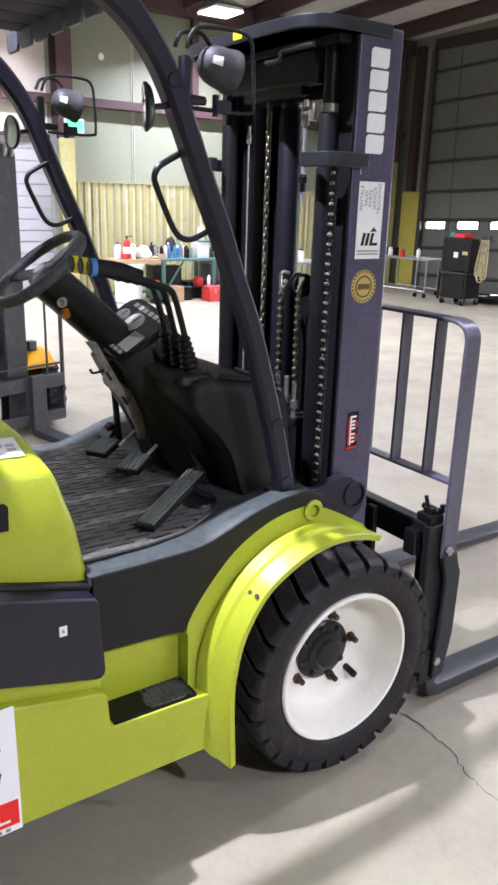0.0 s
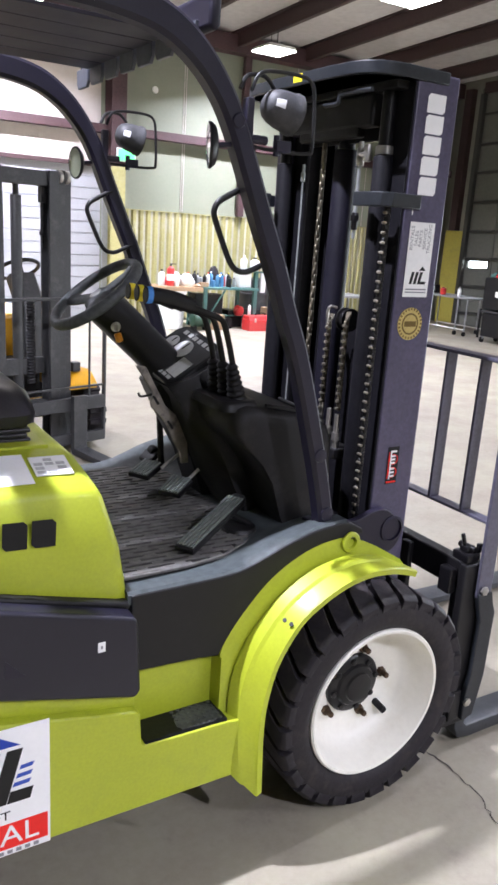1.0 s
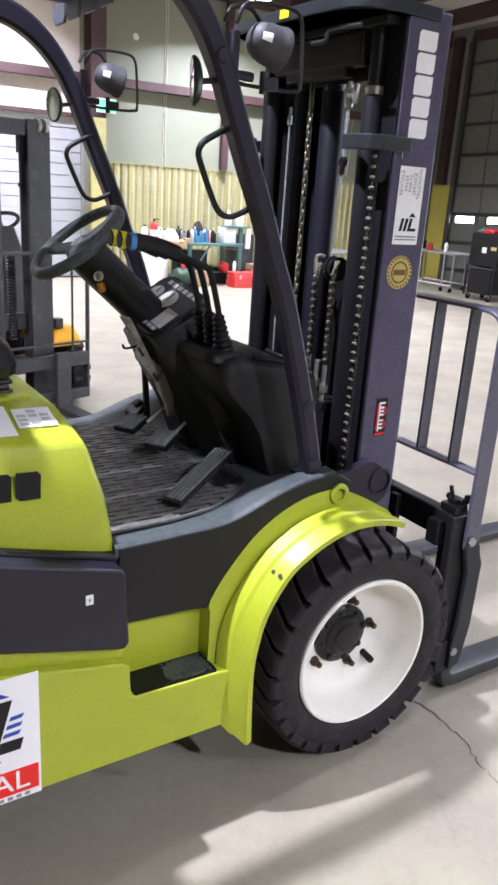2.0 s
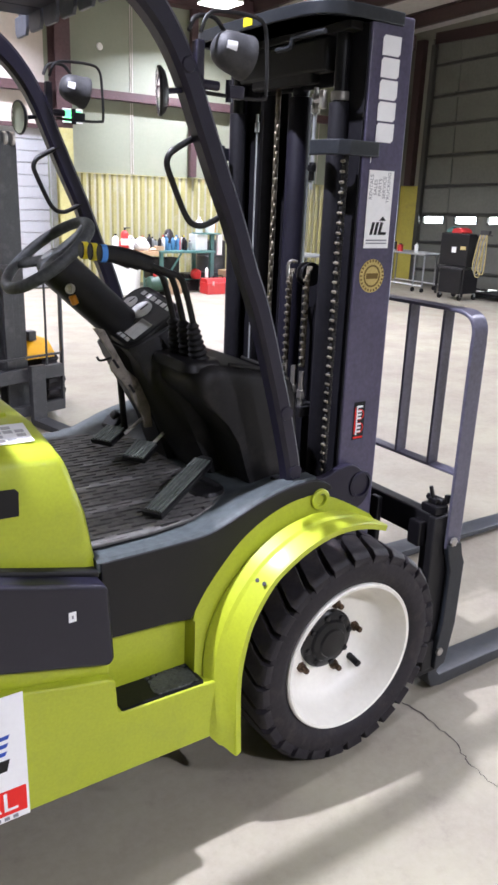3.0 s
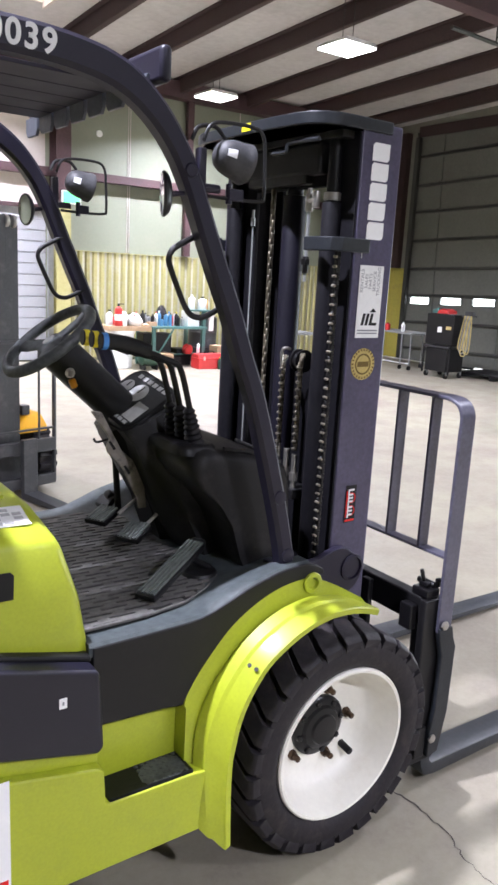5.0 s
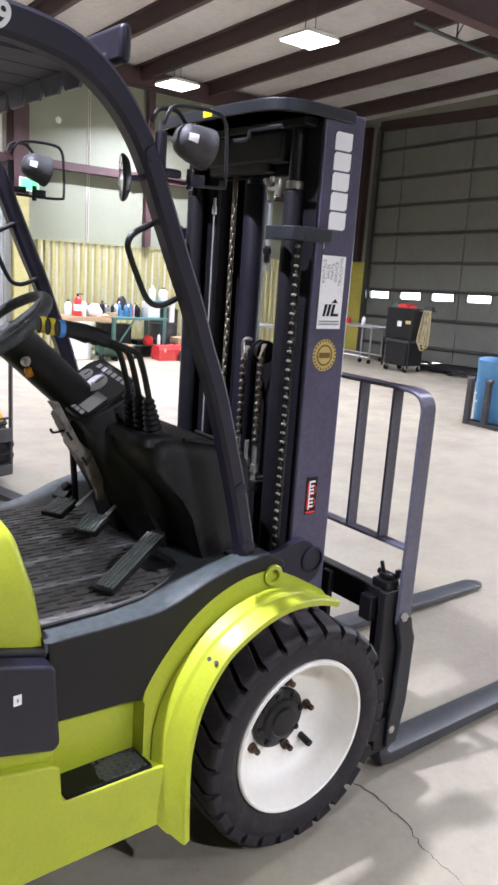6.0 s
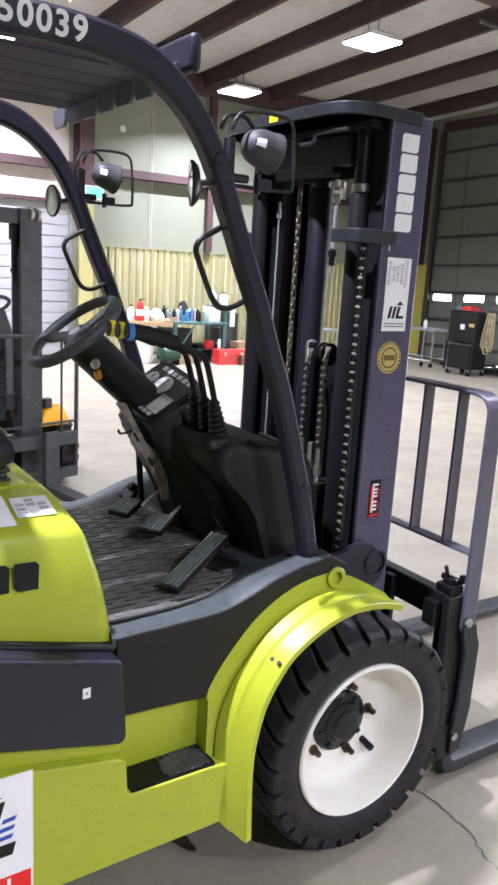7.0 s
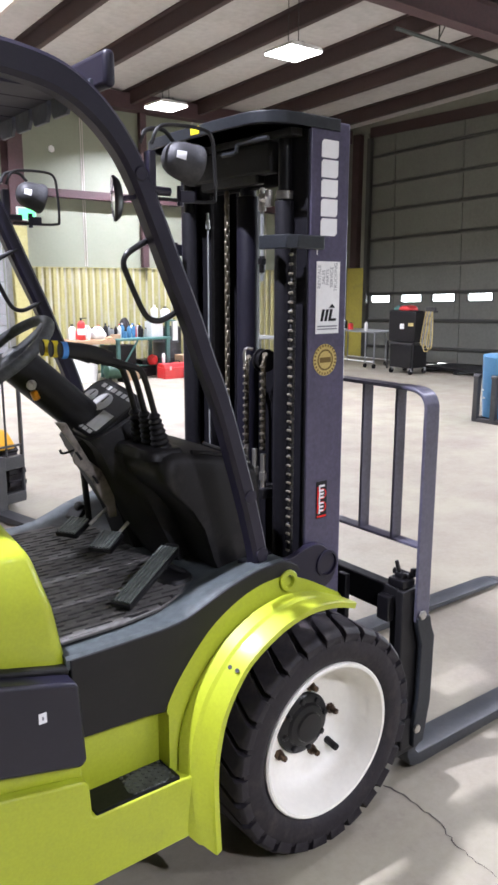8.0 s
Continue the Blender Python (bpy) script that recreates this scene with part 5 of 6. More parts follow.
part("fork_latch", join(box(0.388, 0.450, -0.478, -0.408, 0.702, 0.733, 0.007), box(0.40, 0.43, -0.462, -0.425, 0.733, 0.752, 0.006), rod((0.412, -0.438, 0.748), (0.402, -0.432, 0.792), 0.007, 8, 0.002), rod((0.43, -0.470, 0.742), (0.43, -0.400, 0.742), 0.012, 10, 0.003), box(0.436, 0.456, -0.476, -0.462, 0.733, 0.765, 0.004)), BLACKG, carr, "black fork latch")
part("latch_pin", rod((0.452, -0.470, 0.735), (0.452, -0.470, 0.755), 0.008, 8, 0.002), STEEL, carr)
REST_BEND = [(-0.499, 1.280), (-0.497, 1.318), (-0.482, 1.346), (-0.455, 1.360), (-0.420, 1.364), (-0.39, 1.364)]
rest = part("load_backrest", join(box(0.428, 0.494, -0.505, -0.493, 0.585, 1.282, 0.003), sweep(smooth_path([(0.461, y, z) for y, z in REST_BEND], 5), rect_section(0.066, 0.012, 0.003), side=(1, 0, 0))), RESTP, truck, "dark grey load backrest")
part("rest_post", box(0.428, 0.494, 0.493, 0.505, 0.585, 1.282, 0.003), RESTP, rest)
part("rest_corner", sweep(smooth_path([(0.461, -y, z) for y, z in REST_BEND], 5), rect_section(0.066, 0.012, 0.003), side=(1, 0, 0)), RESTP, rest)
part("top_bar", box(0.430, 0.492, -0.392, 0.392, 1.3585, 1.3695, 0.003), RESTP, rest)
part("low_bar", box(0.438, 0.484, -0.493, 0.493, 0.838, 0.848, 0.003), RESTP, rest)
for i in range(6):
    y = -0.372 + 0.149 * i
    part("rest_bar", box(0.436, 0.482, y - 0.005, y + 0.005, 0.848, 1.3585, 0.002), RESTP, rest)
for s in (-1, 1):
    part("rest_foot", join(prism([(0.428, 0.60), (0.494, 0.60), (0.506, 0.555), (0.522, 0.520), (0.518, 0.28), (0.505, 0.21), (0.490, 0.13), (0.440, 0.12), (0.436, 0.21), (0.452, 0.30), (0.455, 0.50), (0.436, 0.56)], "y", s * 0.500 - 0.012, s * 0.500 + 0.010, 0.004)), TIEM, rest)
    for bz in (0.612, 0.192):
        part("bolt", lathe([(0.016, 0.0), (0.016, 0.008), (0.011, 0.011), (0, 0.011)], (0.450, s * 0.510, bz), (0, s, 0), 6), STEEL, rest)
for s in (-1, 1):
    y0, y1 = (-0.482, -0.372) if s < 0 else (0.437, 0.327)
    shank = [(0.448, 0.66), (0.494, 0.66), (0.494, 0.075), (0.51, 0.058), (1.3, 0.042), (2.12, 0.026), (2.20, 0.020), (2.20, 0.008), (0.52, 0.008), (0.47, 0.02), (0.448, 0.07)]
    f = part("fork", bevelled(prism(shank, "y", min(y0, y1), max(y0, y1)), 0.005, 2), FORKM, truck, "scuffed dark steel fork on the floor")
    part("fork_tip", prism([(2.202, min(y0, y1) + 0.002), (2.24, min(y0, y1) + 0.028), (2.25, (y0 + y1) / 2), (2.24, max(y0, y1) - 0.028), (2.202, max(y0, y1) - 0.002)], "z", 0.008, 0.019, 0.003), FORKM, f)

# cowl, column and dash
def rounded(w, h, r, n=5):
    """A rectangle with round corners."""
    out = []
    for cx, cy, a in ((w - r, h - r, 0), (-w + r, h - r, 90), (-w + r, -h + r, 180), (w - r, -h + r, 270)):
        out += [(cx + r * math.cos(radians(a + 90 * k / n)), cy + r * math.sin(radians(a + 90 * k / n))) for k in range(n + 1)]
    return out


def cowl_ring(y, f, drop):
    """One section of the cowl across the truck, pulled in by f at the ends."""
    top = [(-0.425, 1.205), (-0.405, 1.232), (-0.375, 1.240), (-0.22, 1.212), (-0.125, 1.185), (-0.095, 1.165), (-0.082, 1.13)]
    low = [(-0.07, 1.0), (-0.07, 0.86), (-0.235, 0.86), (-0.262, 0.91), (-0.300, 1.02), (-0.345, 1.085), (-0.400, 1.135), (-0.422, 1.17)]
    return [(-0.23 + (x + 0.23) * f, y, 1.04 + (z - 1.04) * (1 - (1 - f) * 0.5) - drop) for x, z in top + low]


COWL = [cowl_ring(-0.318, 0.84, 0.012), cowl_ring(-0.312, 0.92, 0.006), cowl_ring(-0.295, 0.98, 0.001), cowl_ring(-0.27, 1.0, 0.0), cowl_ring(-0.05, 1.0, -0.006), cowl_ring(0.10, 1.0, -0.006), cowl_ring(0.32, 1.0, 0.0), cowl_ring(0.36, 0.9, 0.01)]
cowl = part("front_cowl", loft(COWL), COWLM, truck, "black plastic front cowl", 50)
part("cowl_ridge", sweep(smooth_path([(-0.31, -0.285, 1.232), (-0.22, -0.288, 1.216), (-0.13, -0.285, 1.190), (-0.108, -0.25, 1.186), (-0.108, -0.05, 1.190)], 4), rect_section(0.014, 0.012, 0.004)), COWLM, cowl)
part("column_shroud", loft([
    [(-0.500, -0.040, 1.245), (-0.440, -0.075, 1.275), (-0.36, -0.075, 1.315), (-0.33, -0.03, 1.335), (-0.33, 0.14, 1.335), (-0.40, 0.17, 1.300), (-0.49, 0.16, 1.245)],
    [(-0.470, -0.055, 1.205), (-0.425, -0.095, 1.215), (-0.335, -0.095, 1.245), (-0.30, -0.05, 1.262), (-0.30, 0.15, 1.262), (-0.38, 0.18, 1.235), (-0.46, 0.17, 1.205)],
    [(-0.440, -0.080, 1.120), (-0.390, -0.140, 1.120), (-0.29, -0.140, 1.140), (-0.25, -0.08, 1.150), (-0.25, 0.16, 1.150), (-0.33, 0.19, 1.125), (-0.41, 0.18, 1.110)],
    [(-0.370, -0.100, 0.960), (-0.330, -0.170, 0.960), (-0.25, -0.170, 0.960), (-0.22, -0.10, 0.960), (-0.22, 0.16, 0.960), (-0.28, 0.19, 0.960), (-0.34, 0.18, 0.955)],
    [(-0.310, -0.100, 0.865), (-0.280, -0.170, 0.865), (-0.22, -0.170, 0.865), (-0.20, -0.10, 0.865), (-0.20, 0.16, 0.865), (-0.24, 0.19, 0.865), (-0.29, 0.18, 0.865)]]), COWLM, cowl, "black moulded column shroud", 50)
YC = 0.10
low = part("column_base", sweep([(-0.45, YC, 1.26), (-0.40, YC, 1.16), (-0.32, YC, 1.02), (-0.27, YC, 0.88)], rect_section(0.17, 0.12, 0.02), side=(0, 1, 0)), BLACK, truck, "black steering column base")
BRACKET = [(-0.579, 1.303), (-0.545, 1.297), (-0.511, 1.235), (-0.478, 1.175), (-0.425, 1.127), (-0.400, 1.060), (-0.392, 0.985), (-0.418, 0.985), (-0.425, 1.020), (-0.452, 1.070), (-0.468, 1.108), (-0.492, 1.142), (-0.524, 1.172), (-0.529, 1.190), (-0.518, 1.214), (-0.535, 1.240)]
plate_c = part("column_plate", prism(BRACKET, "y", 0.012, 0.024, 0.003), TANM, low, "worn tan column bracket")
for hx, hz in ((-0.512, 1.195), (-0.462, 1.115)):
    part("bracket_slot", prism([(hx - 0.012, hz + 0.012), (hx - 0.004, hz + 0.014), (hx + 0.013, hz - 0.012), (hx + 0.005, hz - 0.015)], "y", 0.0105, 0.013), BLACK, plate_c)
part("column_clip", tube(smooth_path([(-0.50, YC - 0.03, 1.20), (-0.535, YC - 0.03, 1.195), (-0.545, YC - 0.03, 1.207)], 4), 0.004, 6), BLACK, low)
part("pedal_arm", rod((-0.416, 0.20, 1.15), (-0.399, 0.20, 0.930), 0.011, 8), BLACK, low)
ca, cb = Vector((-0.655, YC, 1.475)), Vector((-0.445, YC, 1.285))
colm = part("steering_column", sweep([ca + (cb - ca) * -0.02, ca + (cb - ca) * 0.05, ca + (cb - ca) * 0.5, cb], [(p[0], p[1] * 0.95) for p in ring_section(0.062, 16)], side=(0, 1, 0)), BLACK, truck, "black plastic steering column cover")
part("key_switch", join(lathe([(0.015, 0.0), (0.015, 0.005), (0.009, 0.007), (0, 0.007)], (-0.632, YC - 0.060, 1.412), (-0.25, -0.95, -0.1), 18), box(-0.004, 0.004, -0.028, 0.0, -0.010, 0.010, 0.002, 1, Matrix.Translation((-0.636, YC - 0.062, 1.412)))), STEEL, colm, "steel ignition key switch")
part("stalk", rod((-0.622, YC - 0.045, 1.392), (-0.612, YC - 0.046, 1.366), 0.011, 10, 0.004), AMBER, colm, "amber stalk knob")
wn = Vector((-0.62, 0, 0.785)).normalized()
wc = Vector((-0.672, YC, 1.500))
wq = wn.to_track_quat("Z", "Y").to_matrix().to_4x4()
ringp = [wc + wq.to_3x3() @ Vector((0.142 * math.cos(a), 0.142 * math.sin(a), 0.0)) for a in [2 * math.pi * i / 56 for i in range(56)]]
sw = part("steering_wheel", sweep(ringp, [(p[0] * 1.15, p[1]) for p in ring_section(0.0145, 12)], closed=True), WHEELV, truck, "black steering wheel with three spokes")
hubs = lathe([(0, 0.016), (0.030, 0.014), (0.046, 0.004), (0.050, -0.010), (0.046, -0.045), (0.0, -0.05)], (0, 0, 0), (0, 0, 1), 28)
hubs.transform(Matrix.Translation(wc - wn * 0.015) @ wq)
part("wheel_hub", hubs, WHEELV, sw)
badge = lathe([(0.0, 0.004), (0.018, 0.003), (0.020, 0.0)], (0, 0, 0), (0, 0, 1), 20)
badge.transform(Matrix.Translation(wc - wn * 0.0005) @ wq)
part("hub_badge", badge, GREYM, sw)
for a in (200, 322, 80):
    d = wq.to_3x3() @ Vector((math.cos(radians(a)), math.sin(radians(a)), 0))
    part("spoke", sweep([wc + d * 0.03 - wn * 0.012, wc + d * 0.10 - wn * 0.010, wc + d * 0.142], [(p[0], p[1] * 0.45) for p in rect_section(0.046, 0.036, 0.012)], side=wn.cross(d)), WHEELV, sw)

DASHF = material("dash_face", (0.022, 0.024, 0.025), 0.5, spread=0.3, grain=60, blotch=12, bump=0.0)
dm = Matrix.Translation((-0.418, 0.062, 1.326)) @ pose(0, 0, 0, 15, 0, 0) @ pose(0, 0, 0, 0, -34, 0) @ pose(0, 0, 0, 0, 0, 5)


dash = part("dash_panel", loft([[dm @ Vector((px * f, py * f, z)) for px, py in rounded(0.102, 0.118, 0.050)] for f, z in ((0.62, -0.085), (0.93, -0.045), (1.0, -0.020), (1.0, -0.006), (0.97, 0.0))]), BLACK, truck, "black instrument panel with rounded ends")
part("dash_face", loft([[dm @ Vector((px, py, z)) for px, py in rounded(0.090, 0.106, 0.042)] for z in (0.0004, 0.0012)]), DASHF, dash)
DF = dm @ Matrix.Translation((0, 0, 0.0018))
part("display", plate(-0.070, 0.000, -0.092, -0.036, DF), DASHG, dash, "grey instrument display")
for gx, gy, gr in ((0.020, 0.004, 0.036), (-0.040, 0.020, 0.022), (0.020, 0.072, 0.026)):
    gg = lathe([(gr, 0), (gr, 0.001), (0, 0.001)], (0, 0, 0), (0, 0, 1), 24)
    gg.transform(DF @ Matrix.Translation((gx, gy, 0)))
    gp = part("gauge", gg, DASHG, dash, "round grey gauge")
    part("needle", plate(gx - 0.002, gx + gr * 0.8, gy - 0.002, gy + 0.002, DF @ Matrix.Translation((0, 0, 0.0012))), INK, gp)
for i in range(6):
    part("warning_icon", plate(0.064, 0.080, -0.085 + 0.028 * i, -0.066 + 0.028 * i, DF), DASHG, dash)
for i in range(5):
    part("warning_icon", plate(-0.086, -0.074, -0.080 + 0.026 * i, -0.060 + 0.026 * i, DF), DASHG, dash)

# hydraulic levers
lev = part("lever_box", loft([[(-0.385 + f * px, -0.180 + f * py, z) for px, py in rounded(0.055, 0.098, 0.03)] for f, z in ((1.12, 1.22), (1.08, 1.238), (1.0, 1.246), (0.94, 1.247))]), BLACK, truck, "black lever base plate")
for i, (y, bandm) in enumerate(((-0.228, BLUEB), (-0.180, YELLOWB), (-0.132, YELLOWB))):
    x = -0.372 - 0.004 * i
    boot = lathe([(0.032, 0.0)] + [(0.0245 - 0.0009 * k + (0.0052 if k % 2 else 0), 0.0076 * k) for k in range(1, 14)] + [(0.009, 0.109)], (x, y, 1.238), (-0.22, 0, 1), 18)
    lb = part("lever", tube(smooth_path([(x - 0.01, y, 1.30), (x - 0.030, y, 1.38), (x - 0.050, y, 1.445), (x - 0.066, y, 1.468), (x - 0.105, y, 1.482), (x - 0.18, y, 1.510)], 5), 0.0085, 10), BLACK, truck, "black bent hydraulic lever")
    part("boot", boot, BLACK, lb, "ribbed rubber boot")
    grip = [(x - 0.15, y, 1.500), (x - 0.19, y, 1.514), (x - 0.22, y, 1.522), (x - 0.26, y, 1.528), (x - 0.288, y, 1.529)]
    part("grip", sweep(smooth_path(grip, 4), [(a * 0.9, b * 1.2) for a, b in ring_section(0.0170, 12)], side=(0, 1, 0)), BLACK, lb)
    part("grip_band", sweep([(x - 0.284, y, 1.5290), (x - 0.270, y, 1.5285)], [(a * 0.96, b * 1.26) for a, b in ring_section(0.0170, 12)], side=(0, 1, 0)), bandm, lb, "coloured grip band")


# pedals
PEDALR = material("worn_pedal_rubber", (0.130, 0.145, 0.133), 0.6, spread=0.35, grain=60, blotch=10, bump=0.15, dirt=(0.05, 0.055, 0.05), dirt_amount=0.5)


def pedal(name, a, b, w, up, label, slats):
    a, b = Vector(a), Vector(b)
    d = (b - a).normalized()
    s = d.cross(Vector(up)).normalized()
    n_ = s.cross(d).normalized()
    m = Matrix((s, d, n_)).transposed().to_4x4()
    m.translation = (a + b) / 2
    L = (b - a).length
    p = part(name, prism([(-w * 0.5, -L / 2), (w * 0.5, -L / 2), (w * 0.5, L * 0.40), (w * 0.3, L / 2), (-w * 0.3, L / 2), (-w * 0.5, L * 0.40)], "z", -0.016, 0.0, 0.004, 2, m), BLACK, truck, label)
    part("pedal_ribs", join(*[box(-w * 0.44 + w * 0.88 * (i + 0.15) / slats, -w * 0.44 + w * 0.88 * (i + 0.75) / slats, -L * 0.47, L * 0.42, 0.0, 0.005, 0, 1, m) for i in range(slats)]), PEDALR, p)
    return p


acc = pedal("accelerator_pedal", (-0.595, -0.375, 0.885), (-0.345, -0.235, 0.958), 0.062, (0, 0, 1), "long ribbed accelerator pedal", 5)
part("pedal_link", join(rod((-0.42, -0.27, 0.93), (-0.33, -0.27, 0.875), 0.010, 8), lathe([(0.055, 0.0), (0.050, 0.010), (0.03, 0.016), (0, 0.016)], (-0.36, -0.26, 0.862), (0, 0, 1), 20)), BLACK, acc)
brk = pedal("brake_pedal", (-0.500, -0.072, 0.928), (-0.425, -0.022, 0.955), 0.078, (0, 0, 1), "square ribbed brake pedal", 6)
part("pedal_arm", join(rod((-0.425, -0.03, 0.935), (-0.377, -0.03, 0.975), 0.0055, 8)), STEEL, brk)
inch = pedal("inching_pedal", (-0.506, 0.150, 0.916), (-0.425, 0.198, 0.942), 0.080, (0, 0, 1), "square ribbed inching pedal", 6)
part("pedal_arm", join(rod((-0.445, 0.10, 0.946), (-0.374, 0.10, 0.995), 0.0055, 8)), STEEL, inch)
part("parking_pedal", join(prism([(-0.034, -0.004), (-0.030, 0.008), (0.004, 0.016), (0.030, 0.012), (0.034, -0.004)], "y", -0.034, 0.034, 0.005, 2, Matrix.Translation((-0.405, 0.270, 0.936)) @ pose(0, 0, 0, 0, -32, 12)), rod((-0.397, 0.255, 0.950), (-0.397, 0.290, 0.957), 0.017, 12, 0.006)), BLACK, truck, "black parking brake pedal")

# seat
seat = part("seat", loft([[(x, s * y, z) for s, y, z in ((1, h, 1.207), (1, h + 0.012, 1.235), (1, h - 0.01, zt - 0.02), (1, h - 0.06, zt), (-1, h - 0.06, zt), (-1, h - 0.01, zt - 0.02), (-1, h + 0.012, 1.235), (-1, h, 1.207))] for x, h, zt in ((-0.925, 0.15, 1.247), (-0.934, 0.19, 1.272), (-0.96, 0.215, 1.290), (-1.04, 0.225, 1.297), (-1.25, 0.228, 1.287), (-1.45, 0.22, 1.287))]), VINYL, truck, "black vinyl operator seat")
for k in range(4):
    part("bellows_fold", box(-1.42, -0.945 - 0.008 * (k % 2), -0.205, 0.205, 1.160 + 0.0125 * k, 1.1715 + 0.0125 * k, 0.005, 2), VINYL, seat)
part("backrest", loft([[(-1.42 - 0.12 * t, y, 1.275 + 0.5 * t) for y in (-0.22, 0.22)] + [(-1.50 - 0.12 * t, y, 1.275 + 0.5 * t) for y in (0.22, -0.22)] for t in (0, 0.5, 1.0)]), VINYL, seat)
# counterweight and rear wheels behind the view
part("counterweight", prism([(-1.75, 0.25), (-2.35, 0.30), (-2.40, 0.9), (-2.3, 1.15), (-1.95, 1.18), (-1.75, 0.9)], "y", -0.54, 0.54, 0.05, 3), LIME, truck, "lime green rounded counterweight")
for s in (-1, 1):
    part("rear_wheel", lathe([(0.0, 0.09), (0.16, 0.09), (0.18, 0.1), (0.27, 0.1), (0.29, 0.08), (0.29, -0.08), (0.0, -0.08)], (-1.62, s * 0.42, 0.29), (0, s, 0), 36), RUBBER, truck, "black solid rear tyre")
    part("guard_rear_leg", sweep(smooth_path([(-1.9, s * 0.452, 2.10), (-2.0, s * 0.45, 2.0), (-2.05, s * 0.44, 1.6), (-2.1, s * 0.43, 1.15)], 4), rect_section(0.052, 0.066, 0.014), side=(0, 1, 0)), GUARDP, guard)


# ---------------- the second forklift, facing the bench side ----------------
lift2 = thing("forklift", "yellow and dark grey forklift parked mast-first beside the first one", "forklift", at=(0.02, 3.46, 0), turn=-74)
mast2 = part("mast", join(*[prism([(-0.06, s * 0.31), (0.10, s * 0.31), (0.10, s * 0.25), (0.08, s * 0.25), (0.08, s * 0.29), (-0.04, s * 0.29), (-0.04, s * 0.25), (-0.06, s * 0.25)], "z", 0.10, 2.03, 0.004) for s in (1,)]), TRUCKD, lift2, "dark grey lift mast")
part("outer_rail", prism([(-0.06, -0.31), (0.10, -0.31), (0.10, -0.25), (0.08, -0.25), (0.08, -0.29), (-0.04, -0.29), (-0.04, -0.25), (-0.06, -0.25)], "z", 0.10, 2.03, 0.004), TRUCKD, mast2)
for s in (-1, 1):
    part("middle_rail", prism([(-0.03, s * 0.262), (0.115, s * 0.262), (0.115, s * 0.205), (0.10, s * 0.205), (0.10, s * 0.245), (-0.01, s * 0.245), (-0.01, s * 0.205), (-0.03, s * 0.205)], "z", 0.10, 2.045, 0.003), TRUCKD, mast2)
    part("inner_rail", prism([(0.0, s * 0.215), (0.125, s * 0.215), (0.125, s * 0.150), (0.11, s * 0.150), (0.11, s * 0.195), (0.015, s * 0.195), (0.015, s * 0.150), (0.0, s * 0.150)], "z", 0.10, 2.035, 0.003), TRUCKD, mast2)
    for y in (0.275, 0.225):
        part("top_roller", rod((0.10, s * y - 0.012, 2.0), (0.10, s * y + 0.012, 2.0), 0.045, 18, 0.004), STEEL, mast2)
    part("rear_channel", box(-0.10, -0.062, s * 0.30 - 0.02, s * 0.30 + 0.02, 0.1, 1.6, 0.004), TRUCKD, mast2)
part("top_beam", box(0.0, 0.11, -0.148, 0.148, 1.93, 2.03, 0.008), TRUCKD, mast2)
part("mid_beam", box(0.0, 0.05, -0.148, 0.148, 0.62, 0.74, 0.006), TRUCKD, mast2)
part("low_beam", box(0.0, 0.08, -0.148, 0.148, 0.30, 0.42, 0.006), TRUCKD, mast2)
part("lift_cylinder", join(rod((0.02, -0.020, 0.2), (0.02, -0.020, 1.86), 0.033, 16, 0.003), rod((0.02, -0.020, 1.86), (0.02, -0.020, 1.94), 0.018, 12)), TRUCKD, mast2)
part("chain_hook", join(rod((0.06, 0.134, 1.62), (0.06, 0.134, 1.94), 0.012, 8), box(0.035, 0.085, 0.116, 0.152, 1.82, 1.93, 0.005), rod((0.06, 0.134, 1.55), (0.06, 0.134, 1.63), 0.006, 6), box(0.045, 0.075, 0.118, 0.150, 1.60, 1.63, 0.004)), BLACK, mast2, "black chain anchor")
part("hose_coil", lathe([(0.0, 0.55)] + [(0.030 if k % 2 else 0.022, 0.55 + 0.011 * k) for k in range(56)] + [(0.0, 1.166)], (0.05, 0.051, 0.0), (0, 0, 1), 12), BLACK, mast2, "ribbed black hose")
mast2.matrix_basis = Matrix.Translation((0, 0.31, 0)) @ Matrix.Diagonal((1, 1.18, 1, 1)) @ Matrix.Translation((0, -0.31, 0))
carr2 = part("carriage", box(0.16, 0.20, -0.56, 0.56, 0.34, 0.44, 0.006), TRUCKD, lift2, "dark steel fork carriage")
part("lower_bar", box(0.16, 0.20, -0.56, 0.56, 0.08, 0.16, 0.006), TRUCKD, carr2)
for y in (-0.30, 0.30):
    part("fork", prism([(0.20, 0.46), (0.245, 0.46), (0.245, 0.06), (1.0, 0.03), (1.0, 0.01), (0.22, 0.01), (0.20, 0.05)], "y", y - 0.06, y + 0.06, 0.004), TRUCKD, lift2)
rest2 = part("load_backrest", box(0.165, 0.195, 0.545, 0.565, 0.10, 1.16, 0.003), TRUCKD, lift2, "thin dark load backrest")
part("rest_post", box(0.165, 0.195, -0.565, -0.545, 0.10, 1.16, 0.003), TRUCKD, rest2)
part("top_bar", box(0.170, 0.190, -0.565, 0.565, 1.16, 1.182, 0.003), TRUCKD, rest2)
part("mid_bar", box(0.172, 0.188, -0.545, 0.545, 0.508, 0.524, 0.002), TRUCKD, rest2)
for y in (-0.42, 0.42):
    part("rest_rod", rod((0.18, y, 0.44), (0.18, y, 1.16), 0.0085, 8), TRUCKD, rest2)
LUG2 = finish("tread_lug", box(-0.020, 0.020, -0.078, 0.078, 0.232, 0.268, 0.004, 1), RUBBER)
